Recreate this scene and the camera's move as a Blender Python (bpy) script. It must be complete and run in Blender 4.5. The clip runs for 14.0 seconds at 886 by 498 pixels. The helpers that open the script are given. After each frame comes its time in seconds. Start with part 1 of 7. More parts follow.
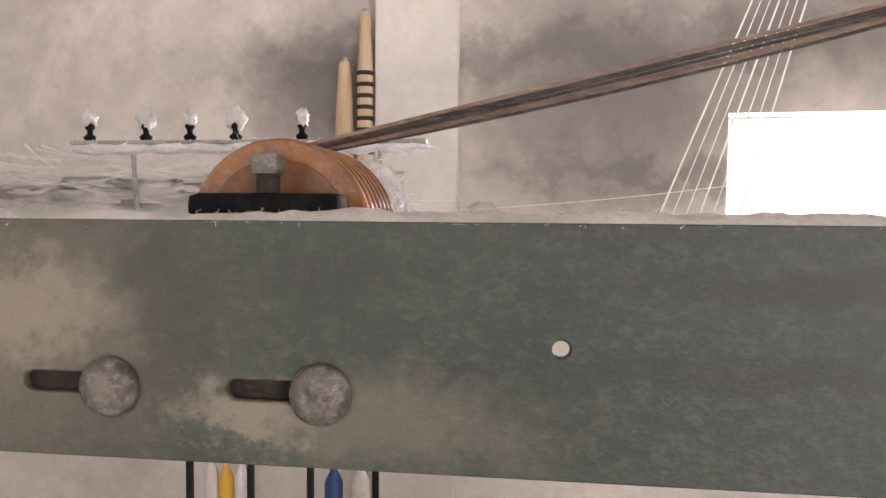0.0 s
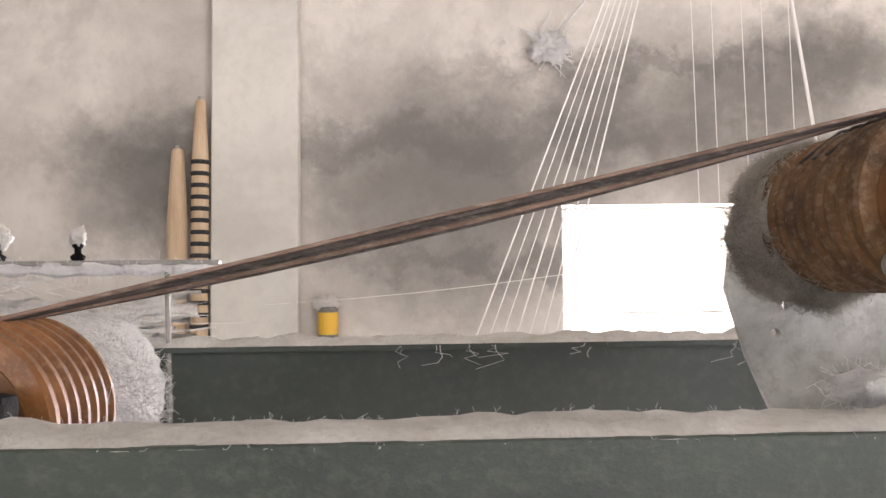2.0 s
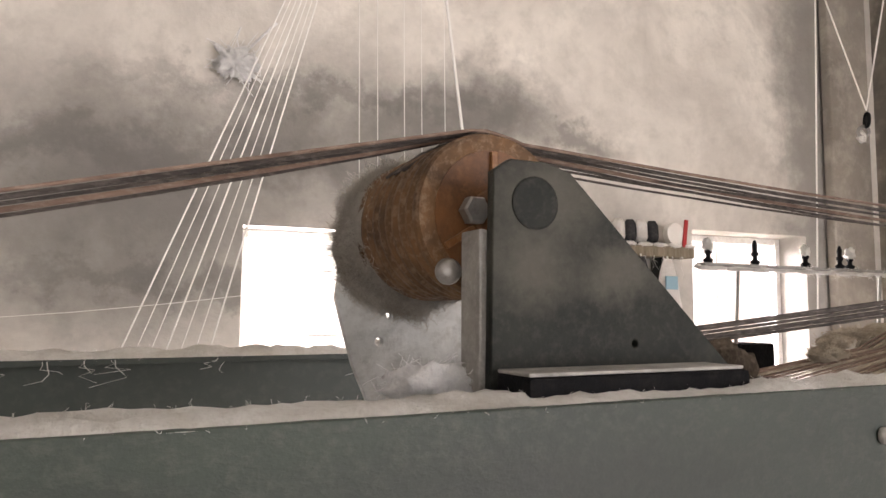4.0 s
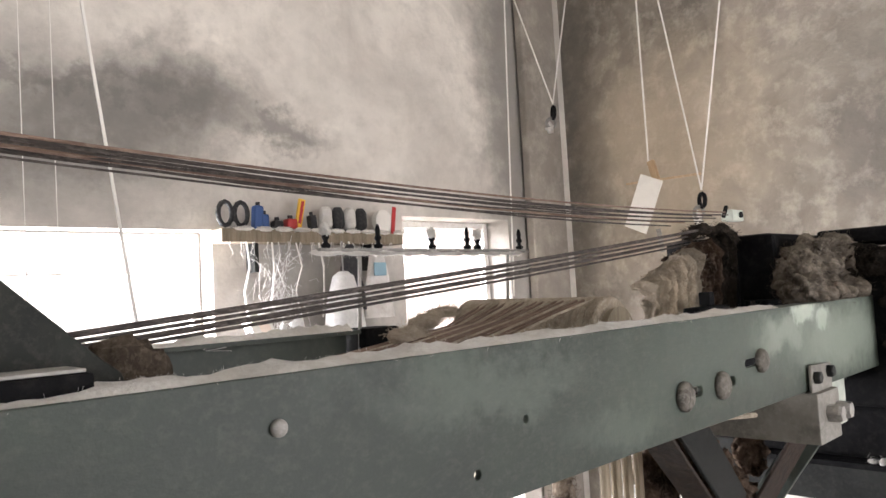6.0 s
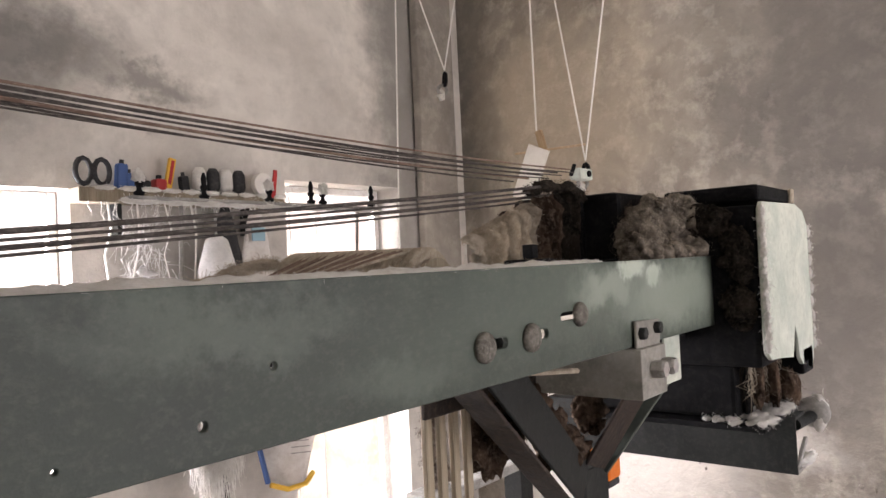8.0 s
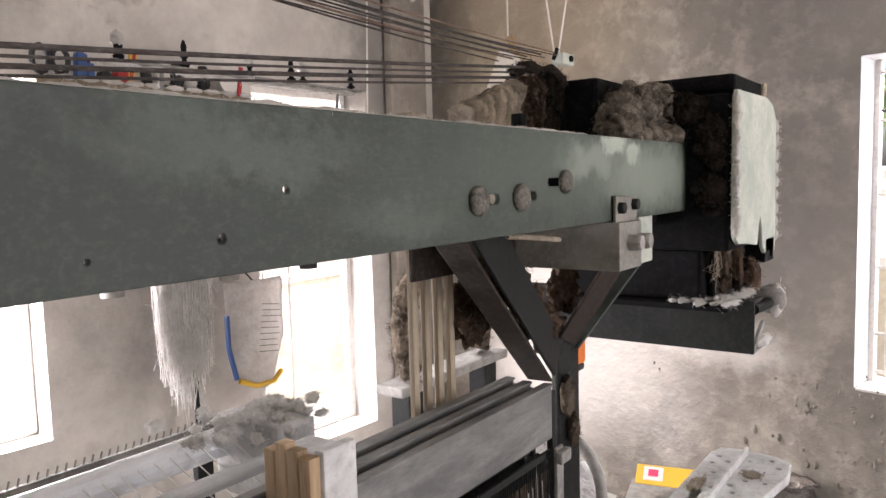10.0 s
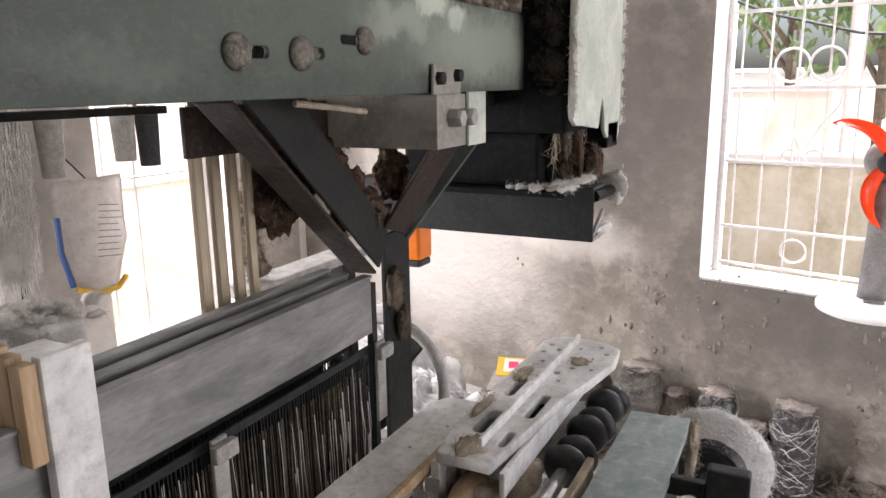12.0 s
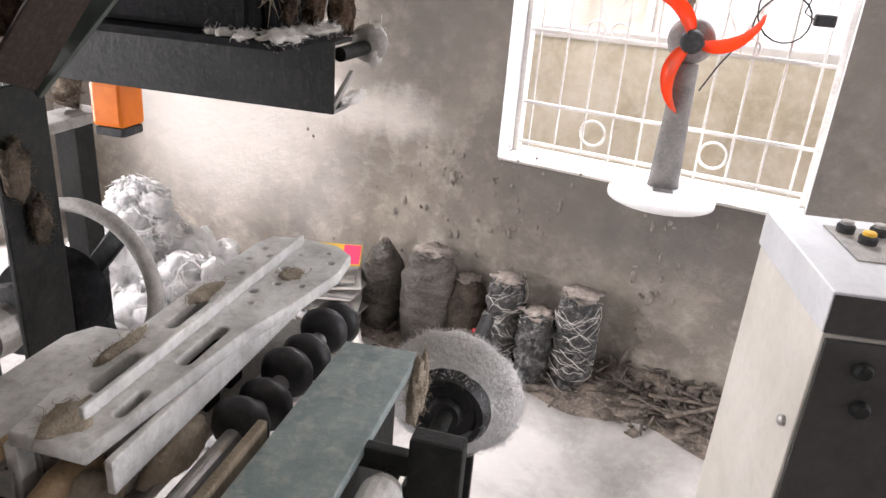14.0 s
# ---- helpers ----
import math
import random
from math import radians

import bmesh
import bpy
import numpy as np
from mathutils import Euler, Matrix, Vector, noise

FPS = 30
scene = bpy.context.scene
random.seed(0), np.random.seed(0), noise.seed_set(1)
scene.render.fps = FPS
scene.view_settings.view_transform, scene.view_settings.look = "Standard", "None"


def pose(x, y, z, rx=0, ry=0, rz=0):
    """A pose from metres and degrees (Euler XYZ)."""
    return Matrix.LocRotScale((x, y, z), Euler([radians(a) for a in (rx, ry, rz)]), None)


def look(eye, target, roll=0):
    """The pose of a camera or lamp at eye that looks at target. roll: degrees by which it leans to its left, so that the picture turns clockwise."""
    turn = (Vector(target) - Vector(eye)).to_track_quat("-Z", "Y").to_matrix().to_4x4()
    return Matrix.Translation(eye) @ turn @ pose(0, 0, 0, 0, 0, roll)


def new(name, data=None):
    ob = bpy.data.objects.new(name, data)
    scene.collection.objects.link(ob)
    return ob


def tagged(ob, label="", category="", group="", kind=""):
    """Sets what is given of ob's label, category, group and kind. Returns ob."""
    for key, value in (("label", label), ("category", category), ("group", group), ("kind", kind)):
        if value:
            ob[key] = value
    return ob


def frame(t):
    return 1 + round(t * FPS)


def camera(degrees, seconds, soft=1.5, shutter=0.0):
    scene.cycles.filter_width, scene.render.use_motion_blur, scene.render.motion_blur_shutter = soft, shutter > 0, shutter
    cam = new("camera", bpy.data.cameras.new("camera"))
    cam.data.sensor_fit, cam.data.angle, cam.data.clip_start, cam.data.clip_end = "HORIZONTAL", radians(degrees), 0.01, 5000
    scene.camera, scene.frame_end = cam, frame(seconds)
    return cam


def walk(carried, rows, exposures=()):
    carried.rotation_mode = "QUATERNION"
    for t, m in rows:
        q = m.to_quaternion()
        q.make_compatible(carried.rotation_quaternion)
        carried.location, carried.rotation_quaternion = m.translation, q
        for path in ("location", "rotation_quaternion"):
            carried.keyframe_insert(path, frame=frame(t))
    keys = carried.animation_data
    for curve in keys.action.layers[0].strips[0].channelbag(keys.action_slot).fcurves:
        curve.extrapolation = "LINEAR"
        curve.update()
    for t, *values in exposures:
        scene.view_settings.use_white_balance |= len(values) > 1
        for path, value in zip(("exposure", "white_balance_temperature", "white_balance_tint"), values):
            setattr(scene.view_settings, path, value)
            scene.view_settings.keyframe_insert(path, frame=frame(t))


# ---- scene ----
cam = camera(62.6, 14.0)
PATH = [
    (0, (0.124, 0.031, 1.605), (-0.135, 2.011, 1.499), 0.4),
    (0.5, (0.12, 0.039, 1.632), (-0.199, 2.014, 1.602), 0.1),
    (1, (0.138, 0.047, 1.643), (-0.128, 2.029, 1.664), -0.2),
    (1.5, (0.155, 0.045, 1.648), (0.023, 2.04, 1.71), -0.1),
    (1.8, (0.18, 0.065, 1.654), (0.177, 2.063, 1.738), -0.1),
    (2, (0.203, 0.081, 1.666), (0.31, 2.076, 1.764), -0.6),
    (2.2, (0.218, 0.085, 1.663), (0.474, 2.064, 1.800), -0.9),
    (4.3, (0.291, 0.06, 1.647), (1.235, 1.816, 1.813), 0.3),
    (4.5, (0.303, 0.051, 1.645), (1.302, 1.776, 1.809), 0.1),
    (5, (0.385, 0.011, 1.642), (1.593, 1.598, 1.79), -1.0),
    (5.5, (0.466, -0.015, 1.642), (1.805, 1.465, 1.777), -2.2),
    (6, (0.528, -0.022, 1.644), (1.927, 1.402, 1.771), -3.2),
    (6.5, (0.557, -0.022, 1.643), (1.984, 1.375, 1.763), -3.4),
    (7, (0.594, -0.039, 1.636), (2.063, 1.315, 1.741), -3.1),
    (7.5, (0.628, -0.055, 1.626), (2.146, 1.245, 1.706), -2.9),
    (8, (0.664, -0.074, 1.605), (2.223, 1.178, 1.65), -2.7),
    (8.5, (0.682, -0.073, 1.583), (2.268, 1.145, 1.575), -2.6),
    (8.7, (0.69, -0.058, 1.563), (2.282, 1.151, 1.537), -2.8),
    (11, (0.576, -0.052, 1.516), (2.242, 1.01, 1.21), 0.2),
    (11.5, (0.599, -0.061, 1.493), (2.315, 0.899, 1.128), 0.7),
    (12, (0.778, -0.089, 1.481), (2.514, 0.799, 1.04), -0.9),
    (12.5, (0.872, -0.151, 1.474), (2.624, 0.664, 0.958), -2.3),
    (13, (0.914, -0.185, 1.445), (2.699, 0.477, 0.831), -1.3),
    (13.5, (1.033, -0.193, 1.444), (2.859, 0.274, 0.776), 1.5),
    (14, (1.139, -0.142, 1.421), (2.939, 0.274, 0.655), 4.7),
]
walk(cam, [(t, look(eye, target, roll)) for t, eye, target, roll in PATH],
     exposures=[(0.0, 1.5, 6750, 22), (1.0, 1.55, 6700, 20), (2.0, 1.5, 6500, 17), (4.5, 1.25, 6750, 16), (5.5, 1.25, 6450, 13), (6.5, 1.1, 6350, 15),
                (8.5, 0.85, 6600, 18), (11.0, 0.85, 6400, 17), (14.0, 0.78, 6400, 16)])

# ---- world, sun and daylight ----
world = bpy.data.worlds.new("world")
scene.world = world
world.use_nodes = True
wn = world.node_tree
sky = wn.nodes.new("ShaderNodeTexSky")
sky.sky_type = "NISHITA"
sky.sun_disc = False
sky.sun_elevation, sky.sun_rotation = radians(66), radians(230)
sky.air_density, sky.dust_density = 1.0, 4.0
wn.links.new(sky.outputs[0], wn.nodes["Background"].inputs[0])
wn.nodes["Background"].inputs[1].default_value = 0.15

sun = new("sun", bpy.data.lights.new("sun", "SUN"))
sun.data.energy, sun.data.angle, sun.data.color = 5.0, radians(6), (1.0, 0.97, 0.93)
sun.matrix_world = look((0, 0, 0), (0.33, 0.26, -0.92))


def daylight(name, eye, target, sx, sy, power, color=(1.0, 0.985, 0.99)):
    """Sky light that falls in through an opening."""
    lamp = new(name, bpy.data.lights.new(name, "AREA"))
    lamp.data.shape, lamp.data.size, lamp.data.size_y = "RECTANGLE", sx, sy
    lamp.data.energy, lamp.data.color = power, color
    lamp.matrix_world = look(eye, target)
    return lamp


daylight("daylight_back_window", (1.36, 3.05, 1.29), (1.36, 0, 1.3), 1.1, 1.3, 110)
daylight("daylight_corner_window", (3.3, 3.35, 2.4), (3.3, 1.0, 0.6), 0.9, 0.7, 170)
daylight("daylight_side_window", (4.35, -0.3, 2.45), (1.2, 0.5, 0.7), 1.1, 0.7, 125)
# added lamp at an unseen opening, to brighten the back wall's left side
daylight("daylight_left_added", (-1.3, -2.95, 1.75), (-0.9, 2.6, 1.8), 1.1, 1.2, 15)
daylight("daylight_doorway", (2.3, -2.95, 1.5), (0.9, 0.4, 1.3), 1.7, 2.3, 44)

# ---- materials ----
def rgba(c):
    return (c[0], c[1], c[2], 1.0)


def surface(name, a, b, c=None, scale=6.0, fine=60.0, rough=(0.6, 0.9), metal=0.0, bump=0.3, depth=0.004,
            stretch=(1, 1, 1), mix2=0.5, contrast=(0.38, 0.62), spec=0.4, random_tint=0.0, voro=0.0):
    """Two-scale procedural paint: a to b in broad stains, c in fine grain, with relief."""
    m = bpy.data.materials.new(name)
    m.use_nodes = True
    nt, L = m.node_tree, m.node_tree.links
    bsdf = nt.nodes["Principled BSDF"]
    co = nt.nodes.new("ShaderNodeTexCoord")
    mp = nt.nodes.new("ShaderNodeMapping")
    mp.inputs["Scale"].default_value = stretch
    L.new(co.outputs["Object"], mp.inputs[0])
    n1 = nt.nodes.new("ShaderNodeTexNoise")
    n1.inputs["Scale"].default_value, n1.inputs["Detail"].default_value = scale, 8
    n1.inputs["Roughness"].default_value = 0.65
    n1.inputs["Distortion"].default_value = 0.4
    n2 = nt.nodes.new("ShaderNodeTexNoise")
    n2.inputs["Scale"].default_value, n2.inputs["Detail"].default_value = fine, 6
    n2.inputs["Roughness"].default_value = 0.7
    L.new(mp.outputs[0], n1.inputs[0])
    L.new(mp.outputs[0], n2.inputs[0])
    r1 = nt.nodes.new("ShaderNodeValToRGB")
    r1.color_ramp.elements[0].position, r1.color_ramp.elements[1].position = contrast
    r1.color_ramp.elements[0].color, r1.color_ramp.elements[1].color = rgba(a), rgba(b)
    L.new(n1.outputs[0], r1.inputs[0])
    r2 = nt.nodes.new("ShaderNodeValToRGB")
    r2.color_ramp.elements[0].position, r2.color_ramp.elements[1].position = 0.48, 0.68
    r2.color_ramp.elements[0].color, r2.color_ramp.elements[1].color = (0, 0, 0, 1), (mix2, mix2, mix2, 1)
    L.new(n2.outputs[0], r2.inputs[0])
    mx = nt.nodes.new("ShaderNodeMix")
    mx.data_type = "RGBA"
    L.new(r2.outputs[0], mx.inputs[0])
    L.new(r1.outputs[0], mx.inputs[6])
    mx.inputs[7].default_value = rgba(c or [0.6 * p + 0.4 * q for p, q in zip(a, b)])
    out = mx.outputs[2]
    if random_tint:
        oi = nt.nodes.new("ShaderNodeObjectInfo")
        hs = nt.nodes.new("ShaderNodeHueSaturation")
        mr = nt.nodes.new("ShaderNodeMapRange")
        mr.inputs[3].default_value, mr.inputs[4].default_value = 1 - random_tint, 1 + random_tint
        L.new(oi.outputs["Random"], mr.inputs[0])
        L.new(mr.outputs[0], hs.inputs["Value"])
        L.new(out, hs.inputs["Color"])
        out = hs.outputs[0]
    L.new(out, bsdf.inputs["Base Color"])
    rr = nt.nodes.new("ShaderNodeMapRange")
    rr.inputs[3].default_value, rr.inputs[4].default_value = rough
    L.new(n1.outputs[0], rr.inputs[0])
    L.new(rr.outputs[0], bsdf.inputs["Roughness"])
    bsdf.inputs["Metallic"].default_value = metal
    bsdf.inputs["Specular IOR Level"].default_value = spec
    if bump:
        ad = nt.nodes.new("ShaderNodeMath")
        ad.operation = "MULTIPLY_ADD"
        L.new(n1.outputs[0], ad.inputs[0])
        ad.inputs[1].default_value = 1.5
        L.new(n2.outputs[0], ad.inputs[2])
        bp = nt.nodes.new("ShaderNodeBump")
        bp.inputs["Strength"].default_value, bp.inputs["Distance"].default_value = bump, depth
        L.new(ad.outputs[0], bp.inputs["Height"])
        L.new(bp.outputs[0], bsdf.inputs["Normal"])
    return m


def plain(name, a, rough=0.5, metal=0.0, trans=0.0, ior=1.45):
    m = bpy.data.materials.new(name)
    m.use_nodes = True
    b = m.node_tree.nodes["Principled BSDF"]
    b.inputs["Base Color"].default_value = rgba(a)
    b.inputs["Roughness"].default_value, b.inputs["Metallic"].default_value = rough, metal
    b.inputs["Transmission Weight"].default_value, b.inputs["IOR"].default_value = trans, ior
    return m


PLASTER = surface("plaster_sooty", (0.20, 0.19, 0.175), (0.74, 0.685, 0.61), (0.5, 0.465, 0.42), scale=1.25, fine=9, bump=0.35, depth=0.012, contrast=(0.36, 0.64))
PLASTER_SIDE = surface("plaster_grey", (0.19, 0.17, 0.15), (0.40, 0.36, 0.315), (0.60, 0.55, 0.48), scale=1.6, fine=7, bump=0.5, depth=0.012, mix2=0.4, contrast=(0.32, 0.7))
WHITEWASH = surface("whitewash", (0.58, 0.56, 0.51), (0.72, 0.70, 0.64), (0.5, 0.47, 0.42), scale=2.0, fine=20, bump=0.2, mix2=0.3)
CEMENT = surface("cement_floor", (0.20, 0.19, 0.175), (0.42, 0.40, 0.37), (0.5, 0.48, 0.45), scale=1.8, fine=30, rough=(0.45, 0.8), bump=0.25, mix2=0.35)
GREEN_PAINT = surface("green_machine_paint", (0.040, 0.050, 0.043), (0.066, 0.078, 0.066), (0.115, 0.118, 0.098), scale=3.5, fine=75, rough=(0.4, 0.65), bump=0.2, depth=0.0015, mix2=0.3, contrast=(0.22, 0.8))
BEAM_PAINT = surface("green_beam_paint", (0.015, 0.0225, 0.017), (0.044, 0.060, 0.045), (0.095, 0.096, 0.078), scale=4.5, fine=120, rough=(0.4, 0.65), bump=0.5, depth=0.0015, mix2=0.42, contrast=(0.25, 0.75), stretch=(1, 1.3, 1))
BRACKET_PAINT = surface("grimy_bracket_paint", (0.004, 0.005, 0.004), (0.022, 0.024, 0.019), (0.06, 0.058, 0.048), scale=11, fine=170, rough=(0.5, 0.75), bump=0.4, depth=0.002, mix2=0.3, contrast=(0.36, 0.7), spec=0.25)
BOLT = surface("tarnished_bolt", (0.055, 0.048, 0.038), (0.17, 0.155, 0.13), (0.33, 0.31, 0.28), scale=60, fine=200, rough=(0.5, 0.8), metal=0.3, bump=0.6, depth=0.002, mix2=0.5, contrast=(0.36, 0.64))
BOX_GREY = surface("dusty_sheet_metal", (0.17, 0.16, 0.14), (0.28, 0.265, 0.235), (0.38, 0.36, 0.32), scale=14, fine=110, rough=(0.55, 0.8), metal=0.1, bump=0.3, mix2=0.4)
PALE_GREEN = surface("pale_green_paint", (0.40, 0.44, 0.38), (0.56, 0.58, 0.50), (0.30, 0.32, 0.27), scale=9, fine=70, rough=(0.6, 0.85), bump=0.5, depth=0.003, mix2=0.5)
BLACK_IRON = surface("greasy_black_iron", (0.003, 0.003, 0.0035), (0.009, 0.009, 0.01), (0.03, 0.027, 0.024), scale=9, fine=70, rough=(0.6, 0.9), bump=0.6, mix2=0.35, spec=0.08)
DARK_STEEL = surface("dark_painted_steel", (0.005, 0.0058, 0.0055), (0.015, 0.0165, 0.015), (0.05, 0.045, 0.04), scale=10, fine=80, rough=(0.45, 0.75), bump=0.4, mix2=0.3, spec=0.25)
RUSTY = surface("rusty_brown_iron", (0.012, 0.008, 0.006), (0.030, 0.019, 0.013), (0.08, 0.051, 0.035), scale=18, fine=120, rough=(0.7, 0.95), bump=0.8, mix2=0.6)
BARE_STEEL = surface("worn_steel", (0.28, 0.27, 0.26), (0.45, 0.44, 0.42), (0.2, 0.19, 0.17), scale=20, fine=160, rough=(0.3, 0.55), metal=0.9, bump=0.2, mix2=0.5)
DUSTY_STEEL = surface("dusty_steel", (0.22, 0.21, 0.195), (0.36, 0.345, 0.32), (0.46, 0.44, 0.41), scale=22, fine=150, rough=(0.6, 0.85), metal=0.25, bump=0.4, mix2=0.5)
ALUMINIUM = surface("aluminium_rail", (0.135, 0.135, 0.13), (0.25, 0.245, 0.23), (0.10, 0.095, 0.085), scale=7, fine=60, rough=(0.45, 0.7), metal=0.35, bump=0.15, stretch=(1, 4, 4), mix2=0.4)
CAST_WHITE = surface("white_slay_metal", (0.44, 0.44, 0.425), (0.68, 0.68, 0.66), (0.24, 0.22, 0.195), scale=12, fine=70, rough=(0.5, 0.8), bump=0.4, mix2=0.45)
LINT = surface("cotton_lint", (0.66, 0.63, 0.585), (0.83, 0.81, 0.775), (0.54, 0.50, 0.45), scale=25, fine=220, rough=(0.95, 1.0), bump=1.0, depth=0.006, mix2=0.45, spec=0.05)
LINT_DARK = surface("oily_brown_lint", (0.055, 0.042, 0.032), (0.15, 0.12, 0.09), (0.28, 0.235, 0.185), scale=22, fine=180, rough=(0.95, 1.0), bump=1.0, depth=0.006, mix2=0.4, spec=0.05)
LINT_BLACK = surface("greasy_black_lint", (0.008, 0.007, 0.006), (0.035, 0.028, 0.022), (0.10, 0.082, 0.064), scale=24, fine=160, rough=(0.9, 1.0), bump=1.0, depth=0.006, mix2=0.4, spec=0.05)
LINT_GREY = surface("grey_brown_lint", (0.07, 0.058, 0.046), (0.20, 0.170, 0.136), (0.38, 0.335, 0.28), scale=20, fine=130, rough=(0.95, 1.0), bump=1.0, depth=0.006, mix2=0.5, spec=0.05)
LINT_FUR = surface("brown_lint_fur", (0.05, 0.036, 0.026), (0.24, 0.19, 0.145), (0.48, 0.42, 0.35), scale=16, fine=60, rough=(0.95, 1.0), bump=1.0, depth=0.012, mix2=0.6, spec=0.05)
LINT_FORK = surface("rusty_brown_lint", (0.022, 0.014, 0.010), (0.10, 0.066, 0.046), (0.26, 0.20, 0.155), scale=20, fine=90, rough=(0.95, 1.0), bump=1.0, depth=0.008, mix2=0.45, spec=0.05)
LINT_ROLL = surface("grey_tan_lint", (0.36, 0.32, 0.27), (0.58, 0.54, 0.48), (0.70, 0.66, 0.60), scale=28, fine=200, rough=(0.95, 1.0), bump=1.0, depth=0.008, mix2=0.45, spec=0.05)
LINT_TAN = surface("tan_lint", (0.30, 0.25, 0.19), (0.50, 0.43, 0.34), (0.62, 0.56, 0.47), scale=30, fine=200, rough=(0.95, 1.0), bump=1.0, depth=0.006, mix2=0.4, spec=0.05)
COTTON = surface("white_cotton", (0.70, 0.69, 0.68), (0.86, 0.85, 0.84), (0.6, 0.59, 0.6), scale=12, fine=150, rough=(0.95, 1.0), bump=0.9, depth=0.008, spec=0.05)
PULLEY = surface("orange_brown_roller", (0.12, 0.046, 0.013), (0.24, 0.098, 0.028), (0.33, 0.21, 0.11), scale=30, fine=200, rough=(0.35, 0.6), bump=0.15, depth=0.001, mix2=0.4)
PULLEY_DARK = surface("stained_wood_face", (0.07, 0.03, 0.012), (0.17, 0.072, 0.024), (0.24, 0.12, 0.05), scale=25, fine=160, rough=(0.4, 0.7), bump=0.3, depth=0.001, mix2=0.4)
WOOD = surface("worn_wood", (0.26, 0.17, 0.09), (0.42, 0.30, 0.18), (0.52, 0.40, 0.27), scale=10, fine=90, rough=(0.6, 0.85), bump=0.3, stretch=(3, 3, 0.25), mix2=0.5, random_tint=0.25)
WOOD_GREY = surface("dusty_wood_slats", (0.20, 0.16, 0.11), (0.34, 0.28, 0.20), (0.45, 0.39, 0.30), scale=10, fine=90, rough=(0.7, 0.9), bump=0.3, stretch=(3, 3, 0.25), mix2=0.5, random_tint=0.3)
CONE_WOOD = surface("turned_pale_wood", (0.50, 0.36, 0.23), (0.62, 0.48, 0.33), (0.42, 0.29, 0.18), scale=12, fine=90, rough=(0.6, 0.8), bump=0.1, stretch=(3, 3, 0.3))
ROPE_DARK = surface("oily_brown_cord", (0.022, 0.018, 0.016), (0.058, 0.046, 0.040), (0.20, 0.175, 0.155), scale=40, fine=260, rough=(0.6, 0.9), bump=0.5, depth=0.001, stretch=(0.3, 1, 1), mix2=0.5)
ROPE_TAN = surface("light_brown_cord", (0.11, 0.068, 0.05), (0.21, 0.14, 0.105), (0.36, 0.29, 0.24), scale=40, fine=260, rough=(0.7, 0.9), bump=0.5, depth=0.001, stretch=(0.3, 1, 1))
THREAD = plain("white_thread", (0.78, 0.76, 0.72), 0.9)
ORANGE = plain("orange_plastic", (0.85, 0.085, 0.008), 0.35)
LAMP_ORANGE = surface("amber_lens", (0.66, 0.15, 0.007), (0.76, 0.20, 0.010), scale=15, fine=90, rough=(0.3, 0.5), bump=0.1)
FAN_GREY = surface("dusty_grey_plastic", (0.14, 0.135, 0.13), (0.22, 0.21, 0.20), (0.30, 0.29, 0.275), scale=12, fine=90, bump=0.1)
FAN_WHITE = surface("white_plastic", (0.74, 0.74, 0.73), (0.82, 0.82, 0.81), (0.6, 0.58, 0.55), scale=12, fine=70, bump=0.1, rough=(0.4, 0.6))
CABINET = surface("cream_enamel", (0.50, 0.475, 0.42), (0.60, 0.575, 0.52), (0.40, 0.375, 0.32), scale=4, fine=45, rough=(0.35, 0.55), bump=0.08, mix2=0.3)
CABINET_TOP = surface("grey_enamel", (0.48, 0.49, 0.50), (0.58, 0.59, 0.60), (0.38, 0.38, 0.38), scale=5, fine=60, rough=(0.4, 0.6), bump=0.08, mix2=0.3)
CABINET_SHADED = surface("shaded_cabinet_front", (0.022, 0.021, 0.02), (0.042, 0.040, 0.038), (0.07, 0.067, 0.062), scale=5, fine=60, rough=(0.35, 0.6), bump=0.08, mix2=0.3)
TEAL_PAINT = surface("chipped_grey_green_paint", (0.15, 0.19, 0.19), (0.24, 0.29, 0.285), (0.42, 0.42, 0.39), scale=10, fine=60, rough=(0.55, 0.8), bump=0.4, mix2=0.5)
RUBBER = surface("black_rubber", (0.008, 0.008, 0.009), (0.02, 0.02, 0.021), (0.07, 0.065, 0.06), scale=20, fine=90, rough=(0.4, 0.6), bump=0.1, mix2=0.3)
BLACK_PLASTIC = surface("black_plastic", (0.015, 0.015, 0.017), (0.03, 0.03, 0.032), (0.08, 0.075, 0.07), scale=15, fine=90, bump=0.1)
BLUE_PLASTIC = plain("blue_plastic", (0.035, 0.085, 0.24), 0.45)
PALE_BLUE = plain("pale_blue_print", (0.25, 0.40, 0.48), 0.5)
RED_PLASTIC = plain("red_plastic", (0.40, 0.03, 0.03), 0.45)
YELLOW_PLASTIC = plain("yellow_plastic", (0.75, 0.45, 0.05), 0.45)
PAPER = surface("paper", (0.72, 0.69, 0.64), (0.80, 0.77, 0.72), scale=8, fine=60, bump=0.05)
PINK = plain("pink_print", (0.75, 0.06, 0.15), 0.6)
BAG = surface("milky_plastic_bag", (0.62, 0.58, 0.54), (0.75, 0.72, 0.69), (0.50, 0.44, 0.40), scale=10, fine=50, rough=(0.25, 0.45), bump=0.6, depth=0.01)
BAG_DARK = surface("dusty_dark_bag", (0.018, 0.018, 0.018), (0.075, 0.072, 0.069), (0.42, 0.41, 0.395), scale=16, fine=42, rough=(0.3, 0.6), bump=0.9, depth=0.014, mix2=0.6)
BAG_BROWN = surface("brown_sacking", (0.045, 0.034, 0.026), (0.12, 0.094, 0.073), (0.22, 0.19, 0.16), scale=12, fine=80, rough=(0.8, 0.95), bump=0.9, depth=0.01, mix2=0.4)
